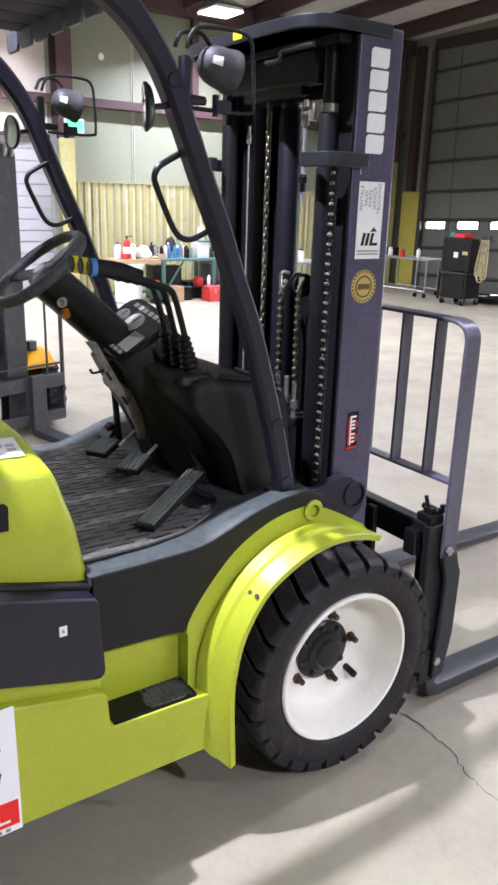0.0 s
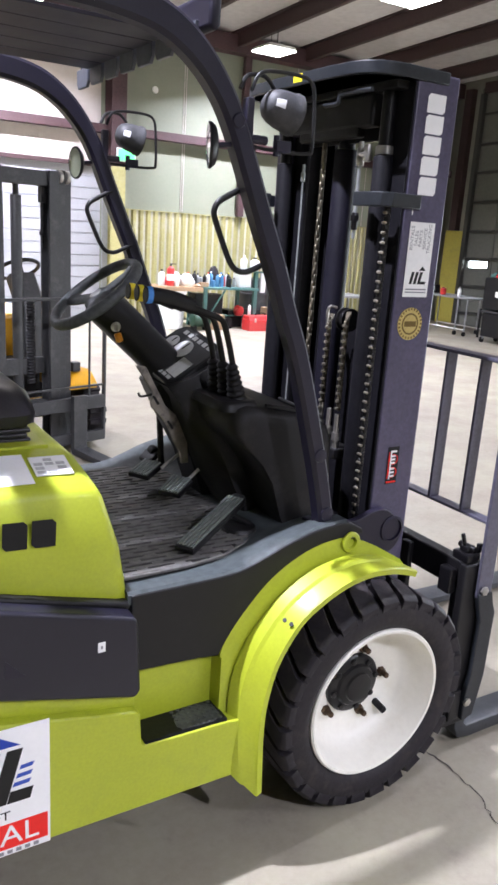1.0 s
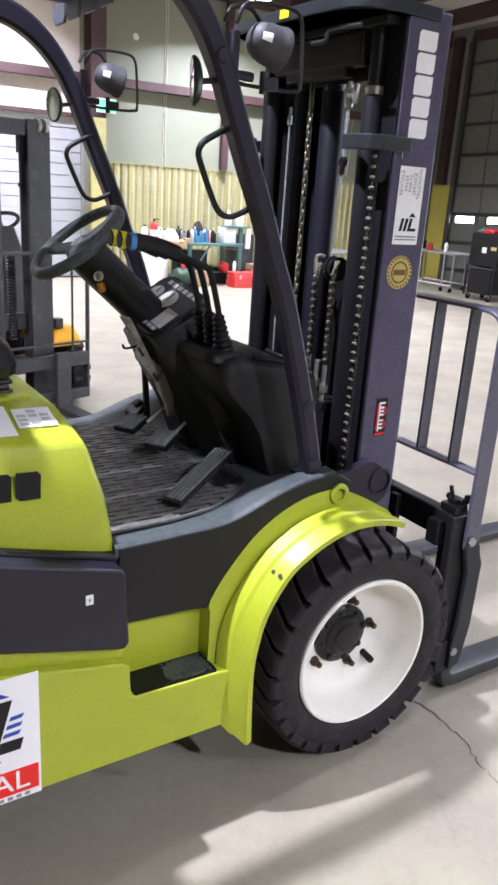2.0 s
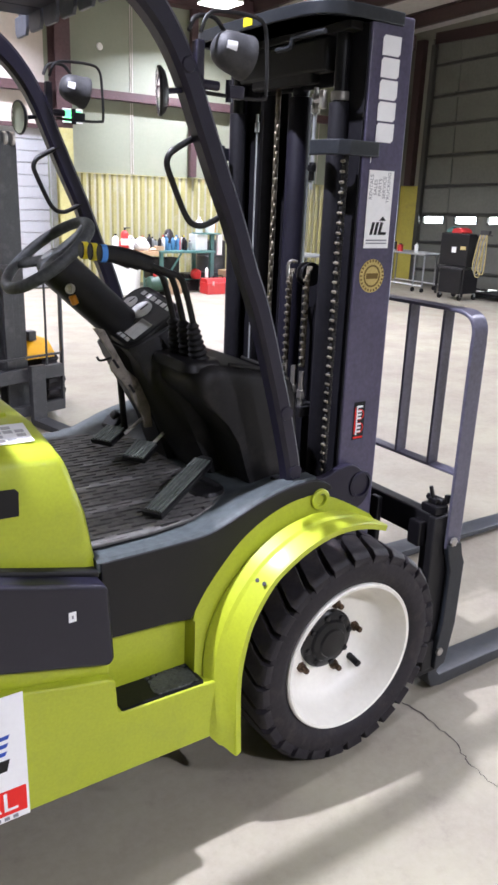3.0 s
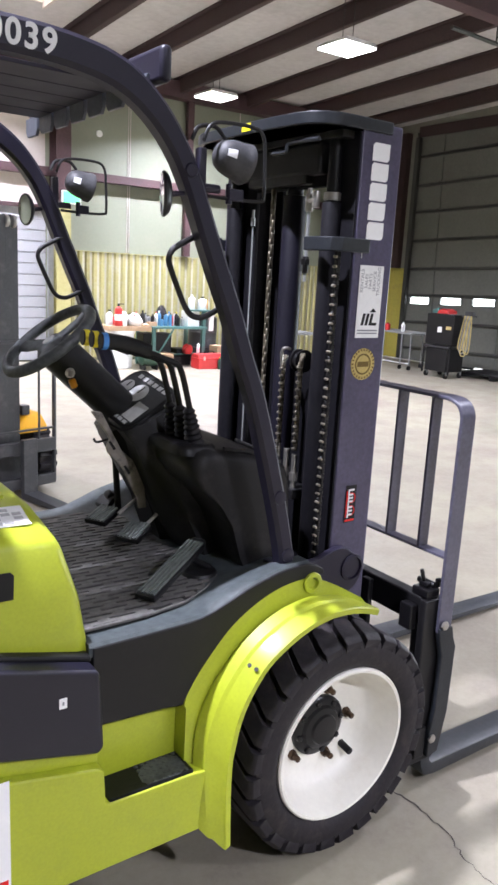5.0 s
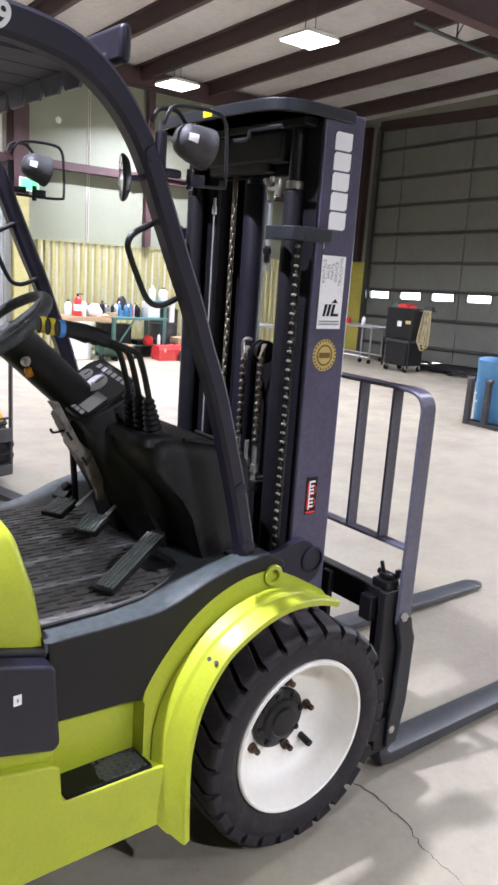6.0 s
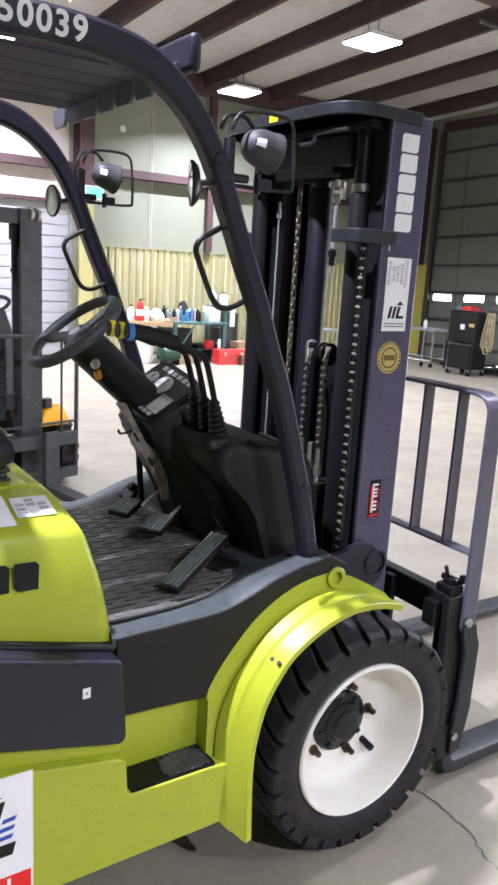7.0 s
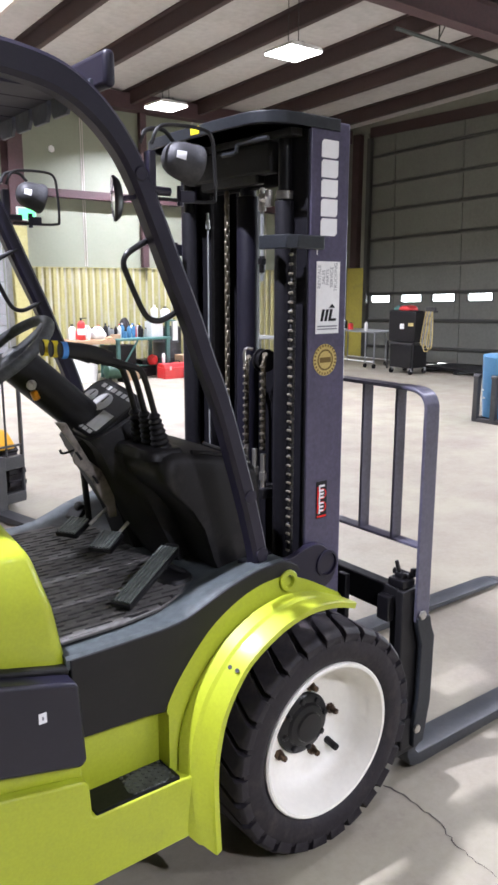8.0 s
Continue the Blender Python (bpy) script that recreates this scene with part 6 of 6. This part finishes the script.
for s in (-1, 1):
    w2 = part("front_wheel", lathe([(0.0, 0.06), (0.11, 0.06), (0.13, 0.075), (0.14, 0.075)], (-0.10, s * 0.52, 0.262), (0, s, 0), 32), WHITEP, lift2, "pale wheel disc")
    part("tyre", lathe([(0.13, 0.07), (0.15, 0.08), (0.22, 0.08), (0.245, 0.065), (0.245, -0.065), (0.22, -0.08), (0.13, -0.07)], (-0.10, s * 0.52, 0.262), (0, s, 0), 40), RUBBER, w2, "black lugged tyre")
    for k in range(18):
        lg = new("tread_lug", LUG2)
        lg.parent = w2
        lg.matrix_basis = pose(-0.10, s * 0.52, 0.262, 0, 20 * k, 0)
    fy = s * 0.42
    fpts = [(px, pz - 0.045) for px, pz in ((0.10, 0.520), (0.10, 0.560), (0.03, 0.632), (-0.02, 0.648), (-0.36, 0.65), (-0.36, 0.520))]
    part("fender", prism(fpts, "y", fy - 0.13, fy + 0.13, 0.006), TRUCKY, lift2, "bright yellow fender")
    part("fender_block", box(-0.03, 0.04, fy - 0.05, fy + 0.02, 0.60, 0.675, 0.01), TRUCKD, lift2)
    part("tilt_arm", box(-0.30, -0.06, s * 0.26 - 0.02, s * 0.26 + 0.02, 0.60, 0.66, 0.006), TRUCKD, lift2)
part("body", prism([(-0.42, 0.30), (-0.42, 0.99), (-0.52, 1.02), (-1.9, 1.0), (-1.95, 0.30)], "y", -0.46, 0.46, 0.03, 3), TRUCKY, lift2, "orange-yellow body panels")
part("cowl", prism([(-0.30, 0.35), (-0.30, 0.62), (-0.36, 0.68), (-0.418, 0.68), (-0.418, 0.35)], "y", -0.40, 0.40, 0.01), TRUCKD, lift2)
part("dash_column", sweep([(-0.36, 0.29, 0.62), (-0.40, 0.29, 0.95), (-0.47, 0.29, 1.13), (-0.56, 0.29, 1.27)], rect_section(0.22, 0.13, 0.03), side=(0, 1, 0)), TRUCKD, lift2, "dark steering column")
swc = Vector((-0.60, 0.29, 1.32))
sq2 = Vector((-0.5, 0, 0.86)).to_track_quat("Z", "Y").to_matrix()
part("steering_wheel", tube([swc + sq2 @ Vector((0.165 * math.cos(2 * math.pi * i / 40), 0.165 * math.sin(2 * math.pi * i / 40), 0)) for i in range(40)], 0.015, 10, True), BLACK, lift2, "black steering wheel")
part("wheel_hub", rod(swc - Vector((-0.03, 0, 0.05)), swc + Vector((-0.006, 0, 0.01)), 0.04, 16, 0.006), BLACK, lift2)

# ---------------- bench and what stands round it ----------------
bench = thing("workbench", "teal steel workbench crowded with bottles and cans", "workbench")
part("top", box(4.88, 6.02, 9.98, 10.72, 0.700, 0.742, 0.006), TEAL, bench)
for lx in (4.94, 5.96):
    for ly in (10.04, 10.66):
        part("leg", box(lx - 0.03, lx + 0.03, ly - 0.03, ly + 0.03, 0, 0.70, 0.004), TEAL, bench)
part("lower_shelf", box(4.91, 5.99, 10.25, 10.70, 0.20, 0.225, 0.004), TEAL, bench)
part("brace", rod((5.35, 10.06, 0.69), (5.05, 10.06, 0.25), 0.018, 8), TEAL, bench)
part("riser_post", box(5.99, 6.06, 10.10, 10.17, 0, 1.02, 0.004), TEAL, bench)
part("riser_tray", box(5.70, 6.14, 10.02, 10.30, 1.02, 1.045, 0.004), TEAL, bench)


def bottle(x, y, z, r, h, mat, cap, label, name="bottle", neck=0.35):
    t = thing(name, label, "bottle", "bottles and cans on the bench", at=(x, y, z))
    part("body", lathe([(0, 0), (r * 0.92, 0), (r, r * 0.12), (r, h * 0.68), (r * 0.85, h * 0.76), (r * neck, h * 0.86), (r * neck, h * 0.92), (0, h * 0.92)], (0, 0, 0), (0, 0, 1), 16), mat, t)
    part("cap", lathe([(r * neck * 1.15, h * 0.90), (r * neck * 1.15, h), (0, h)], (0, 0, 0), (0, 0, 1), 12), cap, t)
    return t


def can(x, y, z, r, h, mat, label, name="spray_can"):
    t = thing(name, label, "can", "bottles and cans on the bench", at=(x, y, z))
    part("body", lathe([(0, 0), (r, 0), (r, h * 0.82), (r * 0.7, h * 0.87), (r * 0.7, h * 0.88), (0, h * 0.88)], (0, 0, 0), (0, 0, 1), 14), mat, t)
    part("nozzle", lathe([(r * 0.45, h * 0.88), (r * 0.45, h), (0, h)], (0, 0, 0), (0, 0, 1), 10), BLACK, t)
    return t


def carton(name, x0, x1, y0, y1, h, mat, label, z=0.0):
    t = thing(name, label, "box", at=((x0 + x1) / 2, (y0 + y1) / 2, z))
    w, d = (x1 - x0) / 2, (y1 - y0) / 2
    part("body", box(-w, w, -d, d, 0, h, 0.006), mat, t)
    part("flap", box(-w * 0.96, -w * 0.03, -d * 0.98, d * 0.98, h + 0.001, h + 0.007), mat, t)
    part("flap", box(w * 0.03, w * 0.96, -d * 0.98, d * 0.98, h + 0.001, h + 0.006), mat, t)
    return t


TOPZ = 0.742
ext = thing("fire_extinguisher", "red fire extinguisher standing on the bench", "extinguisher", at=(4.30, 10.15, TOPZ))
part("cylinder", lathe([(0, 0), (0.062, 0), (0.068, 0.01), (0.068, 0.27), (0.05, 0.31), (0.02, 0.33), (0, 0.33)], (0, 0, 0), (0, 0, 1), 20), REDP, ext)
part("valve", join(rod((0, 0, 0.33), (0, 0, 0.37), 0.018, 10), box(-0.02, 0.10, -0.012, 0.012, 0.365, 0.38, 0.003)), BLACK, ext)
part("label", lathe([(0.0685, 0.09), (0.0685, 0.20)], (0, 0, 0), (0, 0, 1), 20), WHITEP, ext)
random.seed(11)
SHELF = ((4.16, 10.22, 0.06, 0.27, WHITEP, BLACK, "white plastic bottle with a black cap"), (5.46, 10.44, 0.05, 0.24, WHITEP, BLUEB, "white jug with a blue cap"), (4.70, 10.28, 0.038, 0.24, BLACK, REDP, "black plastic oil bottle on the bench"),
         (4.80, 10.22, 0.045, 0.27, BLACK, BLACK, "black plastic oil bottle on the bench"), (4.90, 10.30, 0.040, 0.22, GREYM, BLACK, "grey plastic bottle on the bench"), (5.06, 10.20, 0.036, 0.25, WHITEP, REDP, "white spray bottle with a red cap"),
         (5.16, 10.28, 0.042, 0.26, BLUEP, WHITEP, "blue bottle with a white cap"), (5.26, 10.20, 0.040, 0.24, BLUEP, BLACK, "blue bottle with a black cap"), (5.50, 10.24, 0.035, 0.25, BLACK, YELLOWB, "black bottle with a yellow cap"))
for q in SHELF:
    bottle(q[0], q[1], TOPZ, q[2], q[3], q[4], q[5], q[6])
for x, y, r, h, mt, lb in ((4.40, 10.10, 0.033, 0.22, WHITEP, "white spray can on the bench"), (4.98, 10.18, 0.033, 0.21, BLACK, "black spray can on the bench"), (5.34, 10.18, 0.033, 0.23, BLUEP, "blue spray can on the bench"), (5.41, 10.26, 0.033, 0.20, REDP, "red spray can on the bench"),
                           (5.58, 10.16, 0.033, 0.17, GREYM, "silver spray can on the bench"), (4.62, 10.16, 0.033, 0.20, REDP, "red spray can on the bench")):
    can(x, y, TOPZ, r, h, mt, lb)
for x, y, r, h, mt, lb in ((4.36, 10.40, 0.05, 0.16, REDP, "red paint can on the bench"), (4.66, 10.46, 0.05, 0.19, WHITEP, "white paint can on the bench"), (5.02, 10.42, 0.045, 0.17, GREYM, "dented grey can on the bench"),
                           (5.12, 10.10, 0.033, 0.14, BLUEP, "short blue can on the bench"), (5.46, 10.10, 0.033, 0.19, BLACK, "black spray can on the bench"), (5.54, 10.34, 0.04, 0.24, WHITEP, "white spray can on the bench")):
    can(x, y, TOPZ, r, h, mt, lb)
carton("carton", 4.84, 5.0, 10.04, 10.14, 0.07, CARD, "small brown carton on the bench", TOPZ)
carton("dark_crate", 5.56, 5.86, 10.28, 10.60, 0.30, BLACK, "black crate under the bench")
carton("white_box", 5.66, 5.90, 10.08, 10.34, 0.27, WHITEP, "white carton on the bench", TOPZ)
carton("flat_carton", 4.06, 4.872, 9.99, 10.50, 0.072, CARD, "flat brown carton bridging a white tub and the bench", 0.663)


def lump(name, x, y, z, w, d, h, mat, label, category, seed):
    """A crumpled soft heap: a rounded mesh pushed in and out, flat below."""
    rnd = random.Random(seed)
    bm = bmesh.new()
    bmesh.ops.create_icosphere(bm, subdivisions=3, radius=1.0)
    dents = [(Vector((rnd.uniform(-1, 1), rnd.uniform(-1, 1), rnd.uniform(-0.2, 1))).normalized(), rnd.uniform(-0.30, 0.16)) for _ in range(16)]
    for v in bm.verts:
        n_ = v.co.normalized()
        k = 1.0 + sum(a * max(0.0, n_.dot(c) - 0.72) * 3.0 for c, a in dents) + rnd.uniform(-0.03, 0.03)
        v.co = Vector((n_.x * k * w / 2, n_.y * k * d / 2, max(0.0, 0.42 * h + n_.z * k * h * 0.58)))
    t = thing(name, label, category, at=(x, y, z))
    part("folds", bm, mat, t, angle=24)
    return t


lump("plastic_bag", 4.66, 10.20, TOPZ, 0.30, 0.24, 0.22, WHITEP, "crumpled white plastic bag on the flat carton", "bag", 3)
lump("plastic_bag", 4.47, 10.34, TOPZ, 0.22, 0.20, 0.25, WHITEP, "crumpled white plastic bag on the flat carton", "bag", 8)
lump("bundle", 5.36, 10.50, TOPZ + 0.002, 0.28, 0.24, 0.34, RUBBER, "dusty dark brown bundle at the back of the bench", "bundle", 5)
lump("rag", 4.80, 10.10, TOPZ, 0.18, 0.16, 0.05, CARD, "brown oily rag on the flat carton", "rag", 6)
lump("rag", 5.74, 10.20, 0.225, 0.20, 0.20, 0.20, REDP, "red shop rag on the lower shelf", "rag", 9)
bottle(5.78, 10.18, 1.045, 0.065, 0.27, WHITEP, WHITEP, "white plastic jug on the riser tray", "jug")
bottle(6.00, 10.16, 1.045, 0.085, 0.24, WHITEP, BLACK, "white plastic jug on the riser tray", "jug")
can(6.10, 10.22, 1.045, 0.045, 0.20, AMBER, "orange spray can on the riser tray")
rag = thing("hanging_rag", "white shop rag hanging by the bench end", "rag", at=(6.16, 10.08, 0.66))
part("cloth", loft([[(-0.05 * k, 0.01 * math.sin(3 * k + z * 9), z) for k in (-1, 0, 1)] + [(0.05 * k, 0.03 + 0.01 * math.sin(2 * k + z * 11), z) for k in (-1, 0, 1)] for z in (0.0, 0.08, 0.16, 0.24, 0.36)]), WHITEP, rag)
part("hook", rod((0, 0.01, 0.35), (-0.10, 0.03, 0.36), 0.006, 6), GREYM, rag)
tub = thing("tub", "tall white plastic tub under a flat brown carton", "tub", at=(4.36, 10.24, 0))
part("body", lathe([(0, 0), (0.215, 0), (0.225, 0.01), (0.262, 0.60), (0.278, 0.605), (0.278, 0.650), (0, 0.650)], (0, 0, 0), (0, 0, 1), 36), WHITEP, tub)
part("lid_rim", lathe([(0.282, 0.630), (0.284, 0.661), (0.262, 0.663), (0.262, 0.648)], (0, 0, 0), (0, 0, 1), 36), WHITEP, tub)
comp = thing("air_tank", "dark green portable air tank with red fittings", "air tank", at=(4.76, 9.86, 0))
part("tank", lathe([(0, -0.20), (0.07, -0.195), (0.125, -0.16), (0.135, -0.12), (0.135, 0.12), (0.125, 0.16), (0.07, 0.195), (0, 0.20)], (0, 0, 0.20), (1, 0, 0), 24), GREENP, comp)
for lx in (-0.12, 0.12):
    part("foot", box(lx - 0.015, lx + 0.015, -0.10, 0.10, 0, 0.09, 0.004), BLACK, comp)
part("regulator", join(rod((-0.05, -0.02, 0.33), (-0.05, -0.02, 0.40), 0.03, 12), rod((-0.05, -0.05, 0.37), (-0.05, -0.09, 0.37), 0.025, 12)), REDP, comp, "red regulator")
carton("carton", 4.98, 5.28, 9.90, 10.20, 0.26, CARD, "brown cardboard box under the bench")
carton("dark_crate", 4.90, 5.48, 10.36, 10.64, 0.36, BLACK, "black crate on the lower shelf of the bench", 0.225)
carton("dark_crate", 5.30, 5.52, 10.05, 10.25, 0.18, BLACK, "black crate under the bench")
tb = thing("tool_box", "red steel tool box on the floor before the bench", "tool box", at=(5.98, 9.82, 0))
part("body", box(-0.30, 0.30, -0.14, 0.14, 0, 0.20, 0.010), REDP, tb)
part("lid", prism([(-0.14, 0.203), (0.14, 0.203), (0.10, 0.27), (-0.10, 0.27)], "x", -0.30, 0.30, 0.008), REDP, tb)
part("handle", tube(smooth_path([(-0.10, 0, 0.27), (-0.09, 0, 0.31), (0.09, 0, 0.31), (0.10, 0, 0.27)], 4), 0.009, 8), BLACK, tb)
for lx in (-0.18, 0.18):
    part("latch", box(lx - 0.02, lx + 0.02, -0.147, -0.141, 0.16, 0.23, 0.002), STEEL, tb)
bottle(6.10, 9.63, 0, 0.035, 0.22, GREENP, YELLOWB, "green bottle on the floor by the tool box")
bottle(5.80, 9.92, 0.275, 0.03, 0.2, WHITEP, BLACK, "white bottle on the tool box")
carton("carton", 6.32, 6.56, 9.72, 10.0, 0.25, CARD, "brown cardboard box beside the red tool box")
carton("carton", 6.34, 6.62, 10.10, 10.40, 0.36, CARD, "taller brown cardboard box by the bench end")
drumd = thing("waste_drum", "dark steel drum behind the bench end", "drum", at=(6.42, 10.80, 0))
part("body", lathe([(0, 0), (0.28, 0), (0.28, 0.28), (0.29, 0.29), (0.28, 0.30), (0.28, 0.58), (0.29, 0.59), (0.28, 0.60), (0.28, 0.86), (0.29, 0.87), (0.26, 0.87), (0.26, 0.85), (0, 0.85)], (0, 0, 0), (0, 0, 1), 32), TRUCKD, drumd)
# things seen through the mast
shelf_unit = thing("parts_table", "low grey parts table with cans on it", "table", at=(7.6, 9.6, 0))
part("top", box(-0.5, 0.5, -0.35, 0.35, 0.66, 0.70, 0.005), GREYM, shelf_unit)
for lx in (-0.45, 0.45):
    for ly in (-0.3, 0.3):
        part("leg", box(lx - 0.02, lx + 0.02, ly - 0.02, ly + 0.02, 0, 0.66, 0.003), GREYM, shelf_unit)
can(7.30, 9.55, 0.70, 0.12, 0.34, REDP, "orange-red oil can on the parts table", "oil_can")
can(7.55, 9.5, 0.70, 0.07, 0.22, WHITEP, "white paint can on the parts table", "paint_can")

# exit sign
sign = thing("exit_sign", "small green glowing exit sign on the wall", "sign", at=(3.74, Y1 - 0.38, 2.86))
part("housing", box(-0.17, 0.17, -0.03, 0.017, -0.11, 0.11, 0.006), WHITEP, sign)
part("face", box(-0.15, 0.15, -0.036, -0.031, -0.09, 0.09, 0.002), EXITG, sign, "green lit face")

# ---------------- by the overhead door ----------------
table = thing("rolling_table", "steel table on casters near the overhead door", "table", at=(10.35, 9.35, 0))
part("top", box(-0.35, 0.35, -0.75, 0.75, 0.72, 0.75, 0.005), GREYM, table)
for lx in (-0.31, 0.31):
    for ly in (-0.70, -0.45):
        leg = part("leg", rod((lx, ly, 0.10), (lx, ly, 0.72), 0.016, 8), GREYM, table)
        part("caster", rod((lx, ly - 0.015, 0.045), (lx, ly + 0.015, 0.045), 0.045, 14), BLACK, leg)
    part("leg", rod((lx, 0.68, 0.0), (lx, 0.68, 0.72), 0.016, 8), GREYM, table)
    part("rail", rod((lx, -0.70, 0.13), (lx, 0.68, 0.13), 0.012, 8), WHITEP, table)
bottle(10.2, 9.85, 0.75, 0.05, 0.17, WHITEP, WHITEP, "white tub on the rolling table", "tub", 0.7)
can(10.2, 9.50, 0.75, 0.06, 0.15, REDP, "red can on the rolling table", "can")
bottle(10.2, 9.05, 0.75, 0.04, 0.20, WHITEP, GREYM, "white bottle on the rolling table")
carton("dark_box", 10.2, 10.5, 9.90, 10.12, 0.16, BLACK, "dark box on the rolling table", 0.75)
cart = thing("service_cart", "black service cart with hoses near the overhead door", "cart", at=(10.0, 7.72, 0))
part("lower_cabinet", box(-0.24, 0.24, -0.26, 0.26, 0.12, 0.56, 0.012), BLACK, cart)
part("shelf", box(-0.26, 0.26, -0.30, 0.30, 0.57, 0.60, 0.006), TRUCKD, cart)
part("upper_unit", box(-0.22, 0.22, -0.33, 0.33, 0.62, 1.20, 0.016), BLACK, cart)
for ly in (-0.32, 0.32):
    part("frame_post", box(-0.25, -0.22, ly - 0.015, ly + 0.015, 0.08, 0.62, 0.003), BLACK, cart)
part("gauge_label", box(-0.228, -0.2215, -0.06, 0.04, 0.86, 0.96), WHITEP, cart, "white label")
part("rating_label", box(-0.228, -0.2215, -0.28, -0.16, 0.92, 0.98), HOSEY, cart)
part("top_bag", prism([(-0.10, 1.201), (0.18, 1.201), (0.14, 1.28), (0.02, 1.30), (-0.08, 1.26)], "x", -0.14, 0.14, 0.02), REDP, cart, "red bundle on top")
part("green_pouch", prism([(0.12, 1.201), (0.32, 1.201), (0.30, 1.26), (0.18, 1.32)], "x", -0.12, 0.12, 0.02), TEAL, cart)
for i in range(5):
    yy, zz = -0.40 - 0.035 * i, 0.62 - 0.05 * (i % 3)
    part("hose", tube(smooth_path([(-0.08, yy - 0.05, 1.20), (-0.12, yy - 0.03, 0.9), (-0.13, yy, zz), (-0.12, yy - 0.06, zz - 0.06), (-0.11, yy - 0.10, zz), (-0.09, yy - 0.09, 0.9), (-0.06, yy - 0.05, 1.20)], 4), 0.009, 8), (HOSEY, GREYM)[i % 2], cart, ("yellow hose loop", "grey hose loop")[i % 2])
part("hose_hook", join(rod((0, -0.30, 1.18), (-0.03, -0.68, 1.20), 0.016, 8), box(-0.06, 0.02, -0.62, -0.42, 1.18, 1.28, 0.02)), TRUCKD, cart)
for lx in (-0.2, 0.2):
    for ly in (-0.24, 0.24):
        part("caster", rod((lx, ly - 0.018, 0.055), (lx, ly + 0.018, 0.055), 0.055, 14, 0.004), BLACK, cart)
        part("caster_fork", box(lx - 0.02, lx + 0.02, ly - 0.026, ly + 0.026, 0.06, 0.12, 0.004), GREYM, cart)
matt = thing("loading_pallet", "low black plastic pallet lying by the door", "pallet", at=(10.9, 7.0, 0))
for i in range(7):
    part("slat", box(-0.42 + 0.125 * i, -0.32 + 0.125 * i, -0.85, 0.75, 0.07, 0.11, 0.006), BLACK, matt)
for ly in (-0.8, -0.05, 0.68):
    part("runner", box(-0.42, 0.53, ly - 0.05, ly + 0.05, 0.0, 0.069, 0.006), BLACK, matt)
# blue bin in its dark steel stand
bin_ = thing("blue_bin", "blue plastic bin with a dished rim", "bin", at=(6.95, 3.42, 0))
rings = []
for z, s in ((0.05, 0.91), (0.10, 0.93), (0.45, 0.97), (0.78, 1.0), (0.82, 1.01)):
    pts = []
    for k in range(40):
        a = 2 * math.pi * k / 40
        cx, cy = math.cos(a), math.sin(a)
        n4 = (abs(cx) ** 4 + abs(cy) ** 4) ** -0.25
        dip = -0.018 * math.cos(2 * a) if z > 0.8 else 0
        pts.append((0.29 * s * cx * n4 * 0.98, 0.335 * s * cy * n4, z + dip))
    rings.append(pts)
inner = [[(x * 0.95, y * 0.95, z) for x, y, z in r] for r in rings[::-1]]
part("body", loft(rings + inner), BLUEP, bin_)
for qy, qz in ((0.22, 0.40), (-0.12, 0.52), (0.20, 0.30)):
    part("scratch", box(-0.300, -0.294, qy - 0.012, qy + 0.012, qz - 0.012, qz + 0.012, 0.002), WHITEP, bin_)
st = thing("bin_stand", "dark steel frame stand round the blue bin", "stand", at=(6.95, 3.42, 0))
for px, py in ((-0.36, 0.26), (-0.36, 0.0), (0.36, 0.34), (0.36, -0.34)):
    post = part("post", box(px - 0.035, px + 0.035, py - 0.035, py + 0.035, 0, 0.58, 0.005), TRUCKD, st)
    part("cap", rod((px, py - 0.05, 0.575), (px, py + 0.05, 0.575), 0.030, 12, 0.004), TRUCKD, post)
for px in (-0.36, 0.36):
    part("base_bar", box(px - 0.033, px + 0.033, -1.15, 0.22, 0.0, 0.05, 0.004), TRUCKD, st)
for py in (-0.62, -0.30, 0.28):
    part("cross_bar", box(-0.325, 0.325, py - 0.03, py + 0.03, 0.002, 0.048, 0.004), TRUCKD, st)
stick = thing("wooden_stick", "pale wooden stick leaning in the blue bin", "stick", at=(6.95, 3.30, 0.05))
part("stick", sweep([(0.0, 0.10, 0.0), (0.06, -0.14, 0.92)], rect_section(0.05, 0.02, 0.004)), WOOD, stick)
gear = thing("gear_motor", "dark machine part resting on the bin stand", "machine part", at=(6.95, 2.58, 0.05))
part("housing", join(lathe([(0, -0.14), (0.14, -0.13), (0.18, -0.05), (0.18, 0.08), (0.10, 0.14), (0, 0.15)], (0, 0, 0.36), (1, 0, 0.2), 22)), TRUCKD, gear)
part("foot", box(-0.16, 0.16, -0.10, 0.10, 0, 0.24, 0.02), TRUCKD, gear)
part("flange", lathe([(0.22, 0.0), (0.22, 0.03), (0.10, 0.035)], (-0.14, 0, 0.36), (-1, 0, 0), 26), BLACK, gear)
